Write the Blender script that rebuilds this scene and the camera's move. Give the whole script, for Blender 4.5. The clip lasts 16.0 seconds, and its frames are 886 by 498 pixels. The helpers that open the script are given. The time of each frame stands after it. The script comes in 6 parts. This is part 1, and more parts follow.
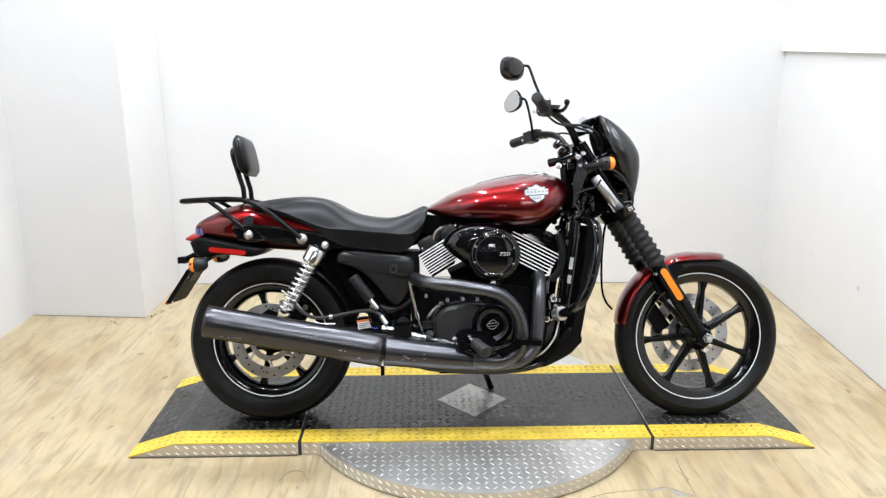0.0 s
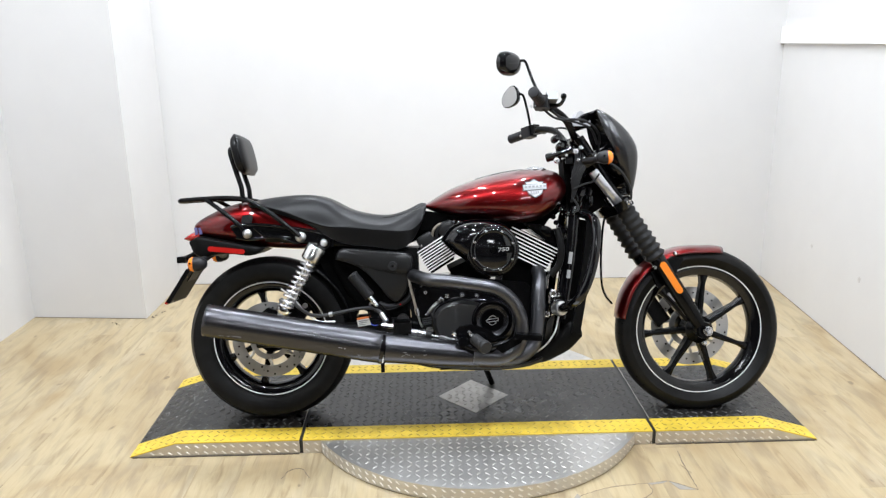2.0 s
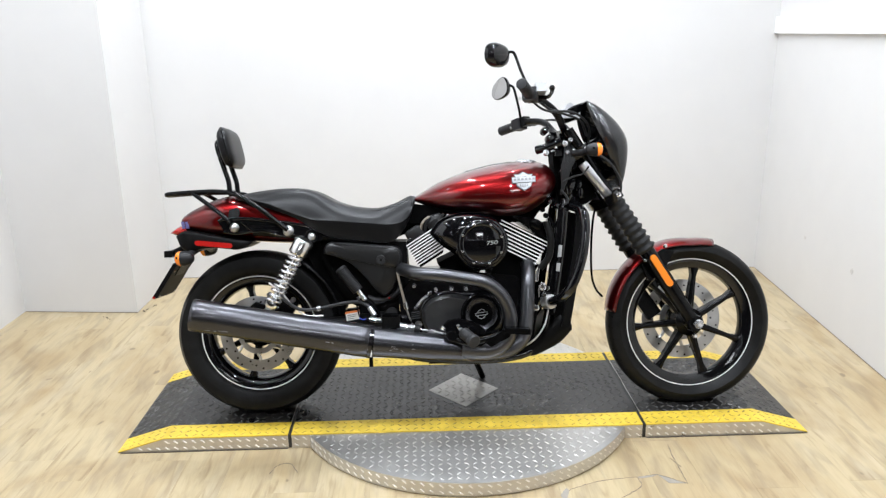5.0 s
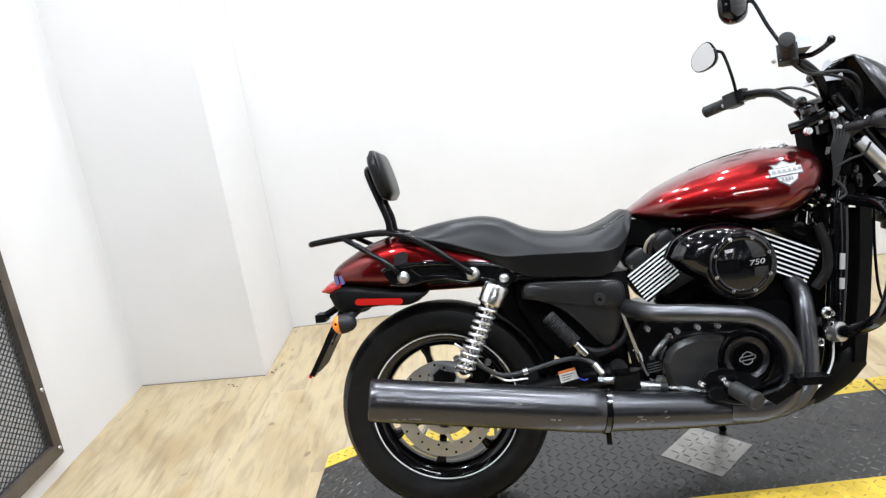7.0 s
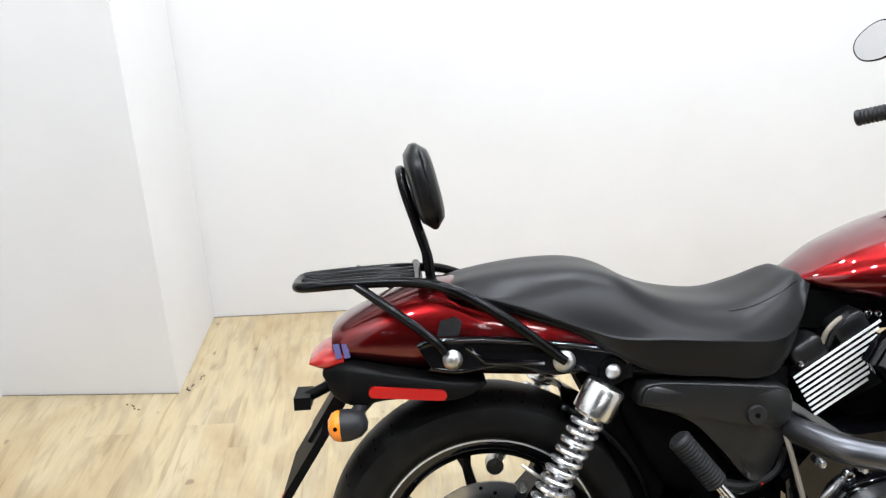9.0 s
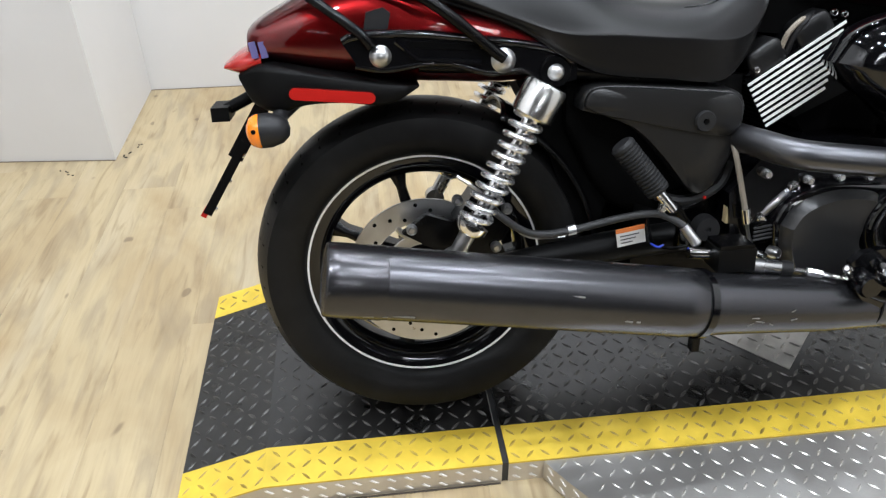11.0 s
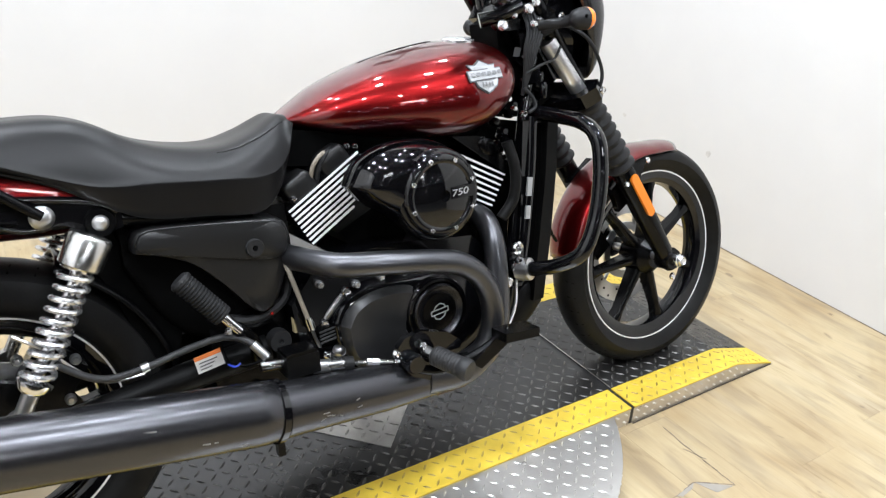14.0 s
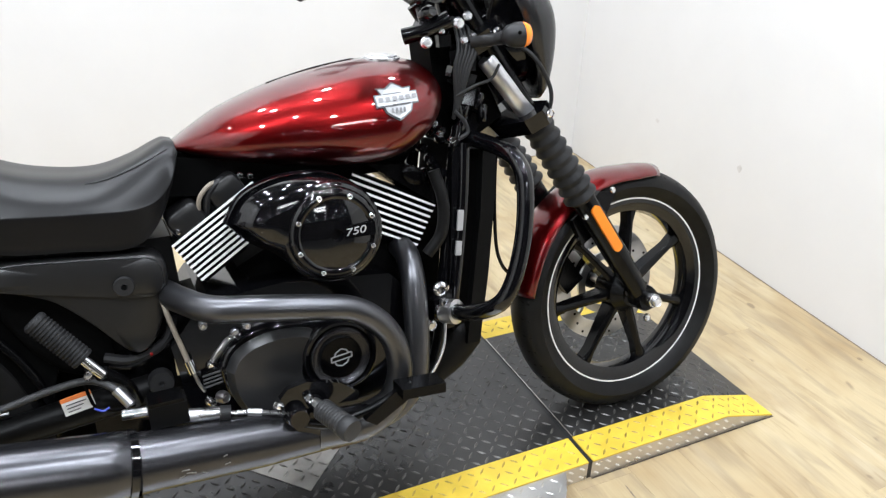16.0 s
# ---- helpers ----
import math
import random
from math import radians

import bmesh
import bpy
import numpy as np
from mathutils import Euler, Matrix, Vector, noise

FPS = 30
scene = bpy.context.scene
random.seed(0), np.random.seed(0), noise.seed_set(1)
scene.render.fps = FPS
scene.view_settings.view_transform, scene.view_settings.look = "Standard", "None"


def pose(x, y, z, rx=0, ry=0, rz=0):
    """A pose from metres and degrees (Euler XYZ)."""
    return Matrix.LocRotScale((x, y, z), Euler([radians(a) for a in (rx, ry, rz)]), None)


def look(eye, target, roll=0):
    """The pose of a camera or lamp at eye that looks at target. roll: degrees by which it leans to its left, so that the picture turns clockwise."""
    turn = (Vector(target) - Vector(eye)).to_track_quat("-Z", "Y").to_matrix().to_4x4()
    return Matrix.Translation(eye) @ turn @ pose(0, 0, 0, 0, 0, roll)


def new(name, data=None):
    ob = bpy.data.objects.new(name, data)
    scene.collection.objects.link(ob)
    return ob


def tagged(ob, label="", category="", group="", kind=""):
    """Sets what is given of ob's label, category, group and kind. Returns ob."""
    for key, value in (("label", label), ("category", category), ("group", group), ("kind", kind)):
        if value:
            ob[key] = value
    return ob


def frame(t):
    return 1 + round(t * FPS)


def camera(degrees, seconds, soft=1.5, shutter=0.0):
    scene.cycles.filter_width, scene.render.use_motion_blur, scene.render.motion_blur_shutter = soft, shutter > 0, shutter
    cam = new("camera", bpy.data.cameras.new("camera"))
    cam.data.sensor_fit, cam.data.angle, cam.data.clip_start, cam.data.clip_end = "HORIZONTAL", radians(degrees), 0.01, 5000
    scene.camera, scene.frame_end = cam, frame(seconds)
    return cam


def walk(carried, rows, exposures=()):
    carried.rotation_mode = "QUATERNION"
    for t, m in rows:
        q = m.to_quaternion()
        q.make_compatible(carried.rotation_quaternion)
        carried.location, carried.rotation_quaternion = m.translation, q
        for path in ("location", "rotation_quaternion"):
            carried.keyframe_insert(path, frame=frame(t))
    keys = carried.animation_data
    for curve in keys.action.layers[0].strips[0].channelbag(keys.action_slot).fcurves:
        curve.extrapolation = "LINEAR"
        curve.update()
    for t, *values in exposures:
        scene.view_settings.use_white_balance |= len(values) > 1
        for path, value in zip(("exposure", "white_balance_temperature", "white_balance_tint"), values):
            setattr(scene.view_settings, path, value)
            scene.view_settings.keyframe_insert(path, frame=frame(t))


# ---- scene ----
cam = camera(61.0, 16.0, soft=1.3)
PATH = [
    (0, (-0.236, -2.523, 1.376), (-0.176, -0.594, 0.85), 0.1),
    (0.5, (-0.231, -2.522, 1.377), (-0.177, -0.591, 0.858), -0.0),
    (1, (-0.229, -2.524, 1.372), (-0.171, -0.594, 0.851), -0.1),
    (1.5, (-0.229, -2.526, 1.376), (-0.171, -0.594, 0.863), -0.4),
    (2, (-0.223, -2.524, 1.367), (-0.17, -0.596, 0.838), -0.7),
    (2.5, (-0.211, -2.512, 1.373), (-0.125, -0.589, 0.831), -1.0),
    (3, (-0.214, -2.504, 1.372), (-0.125, -0.58, 0.833), -0.2),
    (3.2, (-0.196, -2.499, 1.37), (-0.116, -0.578, 0.818), -1.7),
    (5.3, (-0.187, -2.507, 1.368), (-0.147, -0.585, 0.817), -0.4),
    (5.5, (-0.211, -2.493, 1.364), (-0.222, -0.574, 0.803), 0.2),
    (6, (-0.306, -2.391, 1.334), (-0.441, -0.478, 0.767), -2.5),
    (6.5, (-0.469, -2.179, 1.351), (-0.494, -0.253, 0.813), -7.6),
    (7, (-0.593, -1.876, 1.329), (-0.718, 0.047, 0.794), -8.7),
    (7.5, (-0.71, -1.574, 1.376), (-0.837, 0.35, 0.846), -8.2),
    (8, (-0.876, -1.292, 1.387), (-0.854, 0.605, 0.754), -5.7),
    (8.2, (-0.922, -1.209, 1.4), (-0.833, 0.686, 0.768), -3.7),
    (10.3, (-0.89, -0.993, 1.175), (-0.787, 0.651, 0.041), 0.3),
    (10.5, (-0.885, -1.016, 1.152), (-0.796, 0.596, -0.028), -0.0),
    (11, (-0.862, -1.052, 1.136), (-0.682, 0.58, -0.006), -0.6),
    (11.5, (-0.801, -1.096, 1.135), (-0.342, 0.488, 0.004), 0.2),
    (12, (-0.744, -1.116, 1.138), (-0.03, 0.428, 0.085), 0.4),
    (12.5, (-0.711, -1.124, 1.149), (0.13, 0.361, 0.107), 0.4),
    (13, (-0.686, -1.132, 1.162), (0.243, 0.356, 0.2), -0.6),
    (13.5, (-0.691, -1.142, 1.184), (0.281, 0.368, 0.304), -0.2),
    (14, (-0.721, -1.194, 1.215), (0.287, 0.3, 0.349), 3.5),
    (14.5, (-0.704, -1.195, 1.234), (0.219, 0.357, 0.373), -1.2),
    (15, (-0.514, -1.199, 1.251), (0.392, 0.381, 0.424), 3.5),
    (15.5, (-0.386, -1.229, 1.263), (0.436, 0.39, 0.426), 2.2),
    (16, (-0.326, -1.208, 1.266), (0.453, 0.389, 0.347), 2.2),
]
walk(cam, [(t, look(eye, target, roll)) for t, eye, target, roll in PATH], [(0.0, -0.28, 6150, 10), (1.0, -0.31, 6150, 10), (2.5, -0.46, 6150, 10), (3.2, -0.46, 6150, 10), (5.5, -0.38, 6150, 10), (6.5, -0.31, 6150, 10), (7.5, -0.27, 6150, 10), (8.2, -0.27, 6150, 10), (10.3, -0.48, 6150, 10), (11.5, -0.52, 6150, 10), (13.0, -0.44, 6150, 10), (14.0, -0.30, 6150, 10), (15.5, -0.25, 6150, 10), (16.0, -0.27, 6150, 10)])

# ---- world and lights ----
world = bpy.data.worlds.new("world")
scene.world = world
world.use_nodes = True
world.node_tree.nodes["Background"].inputs[0].default_value = (1.0, 0.98, 0.95, 1)
world.node_tree.nodes["Background"].inputs[1].default_value = 0.25
CEIL = 3.3
LAMPS = [(-0.85, 1.30), (-0.82, 0.68), (-0.86, -0.95), (0.12, 1.30), (-0.15, 0.42), (0.38, -1.22), (0.62, 0.16), (1.10, 1.25), (1.12, -0.80), (-1.75, 0.35), (-1.70, -1.15), (-0.30, -2.1), (0.85, -2.1)]
LAMP_WATTS = [18, 24, 33, 19, 28, 33, 28, 17, 23, 14, 58, 32, 30]
SHOP_LAMPS = [(x, y) for y in (-6.4, -7.8, -9.2) for x in (-3.6, -2.2, -0.8, 0.6, 2.0, 3.4)]


# ---- materials ----
def mat(name, color, rough=0.5, metal=0.0, coat=0.0, var=0.0, scale=20.0, bump=0.0, bscale=120.0, rvar=0.0, coat_rough=0.03, spec=0.5):
    """A Principled material with colour variation at two scales, uneven gloss and fine relief."""
    m = bpy.data.materials.new(name)
    m.use_nodes = True
    nt = m.node_tree
    b = nt.nodes["Principled BSDF"]
    b.inputs["Base Color"].default_value = (*color, 1)
    b.inputs["Roughness"].default_value = rough
    b.inputs["Metallic"].default_value = metal
    b.inputs["Coat Weight"].default_value = coat
    b.inputs["Coat Roughness"].default_value = coat_rough
    b.inputs["Specular IOR Level"].default_value = spec
    tc = nt.nodes.new("ShaderNodeTexCoord")
    if var > 0 or rvar > 0:
        n1 = nt.nodes.new("ShaderNodeTexNoise")
        n1.inputs["Scale"].default_value = scale
        n1.inputs["Detail"].default_value = 8
        nt.links.new(tc.outputs["Object"], n1.inputs["Vector"])
        n2 = nt.nodes.new("ShaderNodeTexNoise")
        n2.inputs["Scale"].default_value = scale / 9
        n2.inputs["Detail"].default_value = 4
        nt.links.new(tc.outputs["Object"], n2.inputs["Vector"])
        avg = nt.nodes.new("ShaderNodeMath")
        avg.operation = "ADD"
        nt.links.new(n1.outputs["Fac"], avg.inputs[0])
        nt.links.new(n2.outputs["Fac"], avg.inputs[1])
        if var > 0:
            r = nt.nodes.new("ShaderNodeMapRange")
            r.inputs["From Min"].default_value, r.inputs["From Max"].default_value = 0.7, 1.3
            r.inputs["To Min"].default_value, r.inputs["To Max"].default_value = 1 - var, 1 + var
            nt.links.new(avg.outputs[0], r.inputs["Value"])
            mul = nt.nodes.new("ShaderNodeVectorMath")
            mul.operation = "SCALE"
            mul.inputs[0].default_value = color
            nt.links.new(r.outputs[0], mul.inputs["Scale"])
            nt.links.new(mul.outputs[0], b.inputs["Base Color"])
        if rvar > 0:
            r2 = nt.nodes.new("ShaderNodeMapRange")
            r2.inputs["From Min"].default_value, r2.inputs["From Max"].default_value = 0.7, 1.3
            r2.inputs["To Min"].default_value, r2.inputs["To Max"].default_value = max(0.02, rough - rvar), min(1, rough + rvar)
            nt.links.new(avg.outputs[0], r2.inputs["Value"])
            nt.links.new(r2.outputs[0], b.inputs["Roughness"])
    if bump > 0:
        n3 = nt.nodes.new("ShaderNodeTexNoise")
        n3.inputs["Scale"].default_value = bscale
        n3.inputs["Detail"].default_value = 6
        nt.links.new(tc.outputs["Object"], n3.inputs["Vector"])
        bp = nt.nodes.new("ShaderNodeBump")
        bp.inputs["Strength"].default_value = bump
        bp.inputs["Distance"].default_value = 0.002
        nt.links.new(n3.outputs["Fac"], bp.inputs["Height"])
        nt.links.new(bp.outputs[0], b.inputs["Normal"])
    return m


def glow(name, color, strength):
    m = bpy.data.materials.new(name)
    m.use_nodes = True
    b = m.node_tree.nodes["Principled BSDF"]
    b.inputs["Base Color"].default_value = (0.8, 0.8, 0.8, 1)
    b.inputs["Emission Color"].default_value = (*color, 1)
    b.inputs["Emission Strength"].default_value = strength
    return m


def plank_material():
    """Pale oak vinyl plank: cream boards with long taupe clouds, brown streaks, small knots and fine grain."""
    m = bpy.data.materials.new("oak_vinyl")
    m.use_nodes = True
    nt = m.node_tree
    b = nt.nodes["Principled BSDF"]
    tc = nt.nodes.new("ShaderNodeTexCoord")
    info = nt.nodes.new("ShaderNodeObjectInfo")
    comb = nt.nodes.new("ShaderNodeCombineXYZ")
    for i in range(3):
        nt.links.new(info.outputs["Random"], comb.inputs[i])
    off = nt.nodes.new("ShaderNodeVectorMath")
    off.operation = "MULTIPLY_ADD"
    off.inputs[1].default_value = (37, 91, 13)
    nt.links.new(comb.outputs[0], off.inputs[0])
    nt.links.new(tc.outputs["Object"], off.inputs[2])

    def layer(sx, sy, scale, detail, distort, lo, hi, to):
        """A stretched noise, read between lo and hi as 0 to to."""
        mp = nt.nodes.new("ShaderNodeMapping")
        mp.inputs["Scale"].default_value = (sx, sy, 1)
        nt.links.new(off.outputs[0], mp.inputs["Vector"])
        n = nt.nodes.new("ShaderNodeTexNoise")
        n.inputs["Scale"].default_value, n.inputs["Detail"].default_value, n.inputs["Distortion"].default_value = scale, detail, distort
        nt.links.new(mp.outputs[0], n.inputs["Vector"])
        r = nt.nodes.new("ShaderNodeMapRange")
        r.interpolation_type = "SMOOTHSTEP"
        r.inputs["From Min"].default_value, r.inputs["From Max"].default_value, r.inputs["To Max"].default_value = lo, hi, to
        nt.links.new(n.outputs["Fac"], r.inputs["Value"])
        return n, r

    def blend(kind, fac, below, color):
        x = nt.nodes.new("ShaderNodeMix")
        x.data_type, x.blend_type = "RGBA", kind
        nt.links.new(fac.outputs[0], x.inputs["Factor"])
        nt.links.new(below, x.inputs[6])
        x.inputs[7].default_value = (*color, 1)
        return x.outputs[2]

    base = nt.nodes.new("ShaderNodeRGB")
    base.outputs[0].default_value = (0.465, 0.374, 0.222, 1)
    _, cloud = layer(13.0, 2.4, 1.5, 5, 0.9, 0.42, 0.70, 0.68)
    _, streak = layer(18.0, 2.2, 1.8, 8, 1.1, 0.52, 0.78, 0.7)
    _, pale = layer(8.0, 1.4, 1.3, 3, 0.4, 0.52, 0.72, 0.6)
    _, knot = layer(13.0, 7.0, 1.9, 1, 0.2, 0.74, 0.82, 0.6)
    fine, grain = layer(90.0, 5.0, 2.0, 6, 0.0, 0.35, 0.75, 0.15)
    c = blend("MIX", cloud, base.outputs[0], (0.31, 0.25, 0.162))
    c = blend("MIX", pale, c, (0.50, 0.422, 0.285))
    c = blend("MIX", streak, c, (0.25, 0.18, 0.095))
    c = blend("MIX", knot, c, (0.13, 0.09, 0.055))
    c = blend("MULTIPLY", grain, c, (0.55, 0.48, 0.40))
    # warm brown stains that run on from board to board
    geo = nt.nodes.new("ShaderNodeNewGeometry")
    stretch = nt.nodes.new("ShaderNodeMapping")
    stretch.inputs["Scale"].default_value = (2.6, 1.5, 1)
    nt.links.new(geo.outputs["Position"], stretch.inputs["Vector"])
    blot = nt.nodes.new("ShaderNodeTexNoise")
    blot.inputs["Scale"].default_value, blot.inputs["Detail"].default_value, blot.inputs["Distortion"].default_value = 1.3, 6, 1.0
    nt.links.new(stretch.outputs[0], blot.inputs["Vector"])
    amount = nt.nodes.new("ShaderNodeMapRange")
    amount.inputs["From Min"].default_value, amount.inputs["From Max"].default_value, amount.inputs["To Max"].default_value = 0.45, 0.75, 0.62
    nt.links.new(blot.outputs["Fac"], amount.inputs["Value"])
    c = blend("MULTIPLY", amount, c, (0.62, 0.50, 0.36))
    nt.links.new(c, b.inputs["Base Color"])
    rough = nt.nodes.new("ShaderNodeMapRange")
    rough.inputs["To Min"].default_value, rough.inputs["To Max"].default_value = 0.34, 0.52
    nt.links.new(blot.outputs["Fac"], rough.inputs["Value"])
    nt.links.new(rough.outputs[0], b.inputs["Roughness"])
    bp = nt.nodes.new("ShaderNodeBump")
    bp.inputs["Strength"].default_value, bp.inputs["Distance"].default_value = 0.15, 0.001
    nt.links.new(fine.outputs["Fac"], bp.inputs["Height"])
    nt.links.new(bp.outputs[0], b.inputs["Normal"])
    return m


M_WALL = mat("white_paint", (0.645, 0.635, 0.624), 0.55, var=0.02, scale=6, bump=0.05, bscale=260)
M_CEIL = mat("dark_ceiling_paint", (0.09, 0.088, 0.086), 0.8, var=0.1, scale=4)
M_TRIM = mat("trim_paint", (0.84, 0.83, 0.82), 0.4, var=0.02, scale=10)
M_PLANK = plank_material()
M_SUBFLOOR = mat("underlay", (0.2, 0.155, 0.10), 0.9, var=0.1)
M_TREAD = mat("black_tread_paint", (0.011, 0.0105, 0.010), 0.34, var=0.6, scale=22, rvar=0.14, bump=0.12, spec=0.75)
M_TREADBAR = mat("worn_tread_bar", (0.09, 0.087, 0.082), 0.36, metal=0.5, var=0.7, scale=40)
M_YELLOW = mat("yellow_safety_paint", (0.66, 0.47, 0.045), 0.48, var=0.16, scale=25, bump=0.1)
M_YELLOWBAR = mat("scuffed_yellow_bar", (0.36, 0.25, 0.04), 0.45, var=0.7, scale=50)
M_ALU = mat("bare_aluminium", (0.60, 0.585, 0.56), 0.38, metal=0.85, var=0.06, scale=18, rvar=0.05, bump=0.06)
M_ALUBAR = mat("polished_aluminium", (0.62, 0.605, 0.58), 0.40, metal=0.85, var=0.1)
M_FASCIA = mat("worn_plate_side", (0.60, 0.565, 0.51), 0.33, metal=0.75, var=0.12, scale=30, rvar=0.08, bump=0.06)
M_FASCIABAR = mat("worn_plate_side_bar", (0.80, 0.78, 0.74), 0.32, metal=0.3, var=0.2, scale=40)
# bare metal made darker and rougher, standing in for the dark it reflects
M_DIAMOND = mat("dim_reflection_metal", (0.36, 0.35, 0.33), 0.42, metal=0.7, var=0.25, scale=24, rvar=0.12, bump=0.06)
# black for the strips that imitate shade in the deck gaps
M_GAPSHADE = mat("gap_shade_black", (0.02, 0.02, 0.021), 0.45, var=0.3, scale=30)


# ---- building helpers ----
def part(name, bm, material, parent, label="", smooth=40, bevel=0.0):
    """Links a bmesh as one mesh object under a thing or a part."""
    if bevel > 0:
        bmesh.ops.bevel(bm, geom=[e for e in bm.edges if len(e.link_faces) == 2 and e.calc_face_angle(0) > 0.5], offset=bevel, segments=2, affect="EDGES", profile=0.5)
    bmesh.ops.recalc_face_normals(bm, faces=bm.faces)
    me = bpy.data.meshes.new(name)
    bm.to_mesh(me)
    bm.free()
    me.materials.append(material)
    if smooth:
        me.shade_smooth()
        me.set_sharp_from_angle(angle=radians(smooth))
    ob = new(name, me)
    if parent is not None:
        ob.parent = parent
    if label:
        tagged(ob, label)
    return ob


def thing(name, m, label, category, group="", kind=""):
    ob = new(name)
    ob.matrix_world = m
    ob.empty_display_size = 0.1
    return tagged(ob, label, category, group, kind)


def add_box(bm, x0, x1, y0, y1, z0, z1, m=None):
    vs = [bm.verts.new((x, y, z)) for z in (z0, z1) for x, y in ((x0, y0), (x1, y0), (x1, y1), (x0, y1))]
    for f in ((3, 2, 1, 0), (4, 5, 6, 7), (0, 1, 5, 4), (1, 2, 6, 5), (2, 3, 7, 6), (3, 0, 4, 7)):
        bm.faces.new([vs[i] for i in f])
    if m is not None:
        for v in vs:
            v.co = m @ v.co
    return vs


def box(x0, x1, y0, y1, z0, z1, m=None):
    bm = bmesh.new()
    add_box(bm, x0, x1, y0, y1, z0, z1, m)
    return bm


def add_prism(bm, pts, h0, h1, axis="z"):
    """Extrudes an outline between h0 and h1; axis y takes the outline as (x, z)."""
    def at(p, h):
        return (p[0], p[1], h) if axis == "z" else (p[0], h, p[1])
    a = [bm.verts.new(at(p, h0)) for p in pts]
    b = [bm.verts.new(at(p, h1)) for p in pts]
    bm.faces.new(a[::-1])
    bm.faces.new(b)
    for i in range(len(pts)):
        j = (i + 1) % len(pts)
        bm.faces.new((a[i], a[j], b[j], b[i]))
    return a + b


def prism(pts, h0, h1, axis="z"):
    bm = bmesh.new()
    add_prism(bm, pts, h0, h1, axis)
    return bm


# ---- the room ----
def wall_slab(name, a, b, z0, z1, side, label, material=M_WALL, thick=0.12):
    """An upright slab whose face runs from a to b in the plan; side +1 thickens it to the left of that line."""
    a, b = Vector(a), Vector(b)
    d = (b - a).normalized()
    n = Vector((-d.y, d.x)) * thick * side
    ob = part(name, prism([a, b, b + n, a + n], z0, z1), material, None, smooth=0)
    return tagged(ob, label, "wall", kind="structure")


BACK_Y = 1.775
R_NEAR, R_FAR = Vector((1.466, -2.4)), Vector((1.792, 1.722))
RD = (R_FAR - R_NEAR).normalized()
# workshop surfaces are never in view; their dark colour stands for dim light
M_SHOP = mat("unseen_shop_dark", (0.10, 0.09, 0.08), 0.8, var=0.15, scale=3)
M_SHOPFLOOR = mat("unseen_shop_floor", (0.16, 0.155, 0.145), 0.6, var=0.15, scale=5)
wall_slab("wall_north", (-1.668, BACK_Y), (1.792, 1.722), 0, CEIL, 1, "white painted back wall behind the motorcycle")
tagged(part("wall_pillar", prism([(-2.28, 1.262), (-1.668, 1.203), (-1.668, BACK_Y + 0.12), (-2.28, BACK_Y + 0.12)], 0, CEIL), M_WALL, None, smooth=0), "white boxed-out corner pier with scuffs near the floor", "wall", kind="structure")
wall_slab("wall_west", (-2.27, -2.4), (-2.27, 1.262), 0, CEIL, 1, "white painted side wall with a mesh panel on it")
wall_slab("wall_east", R_NEAR, R_FAR + RD * 0.12, 0, CEIL, -1, "white side wall with a ledge trim at chest height")
tagged(part("ceiling", box(-2.4, 2.0, -2.4, BACK_Y + 0.12, CEIL, CEIL + 0.1), M_CEIL, None, smooth=0), "dark painted ceiling with small round downlights", "ceiling", kind="structure")
# unseen shell added to shut out world light and give dark reflections
tagged(part("ceiling_shop", box(-6, 6, -10, -2.4, CEIL + 0.1, CEIL + 0.2), M_SHOP, None, smooth=0), "unseen dark ceiling added over the workshop side", "ceiling", kind="structure")
wall_slab("wall_shop_south", (-6, -10), (6, -10), 0, CEIL + 0.1, -1, "unseen dark far wall added to close the workshop", M_SHOP)
wall_slab("wall_shop_west", (-6, -10), (-6, -2.4), 0, CEIL + 0.1, 1, "unseen dark side wall added to close the workshop", M_SHOP)
wall_slab("wall_shop_east", (6, -10), (6, -2.4), 0, CEIL + 0.1, -1, "unseen dark side wall added to close the workshop", M_SHOP)
wall_slab("wall_shop_return_west", (-6, -2.4), (-2.4, -2.4), 0, CEIL + 0.1, 1, "unseen dark wall added beside the bay", M_SHOP)
wall_slab("wall_shop_return_east", (1.5, -2.4), (6, -2.4), 0, CEIL + 0.1, 1, "unseen dark wall added beside the bay", M_SHOP)
tagged(part("floor_shop", box(-6, 6, -10, -2.76, -0.06, -0.001), M_SHOPFLOOR, None, smooth=0), "unseen grey floor added on the workshop side", "floor", kind="structure")


def add_tube(bm, pts, r, n=12, closed=False, caps=True):
    """A round tube along a smooth line through pts; r is one radius or one for each point."""
    pts = [Vector(p) for p in pts]
    rs = list(r) if isinstance(r, (list, tuple)) else [r] * len(pts)
    rings = []
    up = None
    for i, p in enumerate(pts):
        if closed:
            d = (pts[(i + 1) % len(pts)] - pts[i - 1]).normalized()
        else:
            d = (pts[min(i + 1, len(pts) - 1)] - pts[max(i - 1, 0)]).normalized()
        if up is None:
            up = d.orthogonal().normalized()
        up = (up - d * up.dot(d)).normalized()
        side = d.cross(up)
        rings.append([bm.verts.new(p + (up * math.cos(a) + side * math.sin(a)) * rs[i]) for a in (2 * math.pi * k / n for k in range(n))])
    m = len(rings)
    for i in range(m if closed else m - 1):
        a, b = rings[i], rings[(i + 1) % m]
        for k in range(n):
            bm.faces.new((a[k], a[(k + 1) % n], b[(k + 1) % n], b[k]))
    if caps and not closed:
        bm.faces.new(rings[0][::-1])
        bm.faces.new(rings[-1])


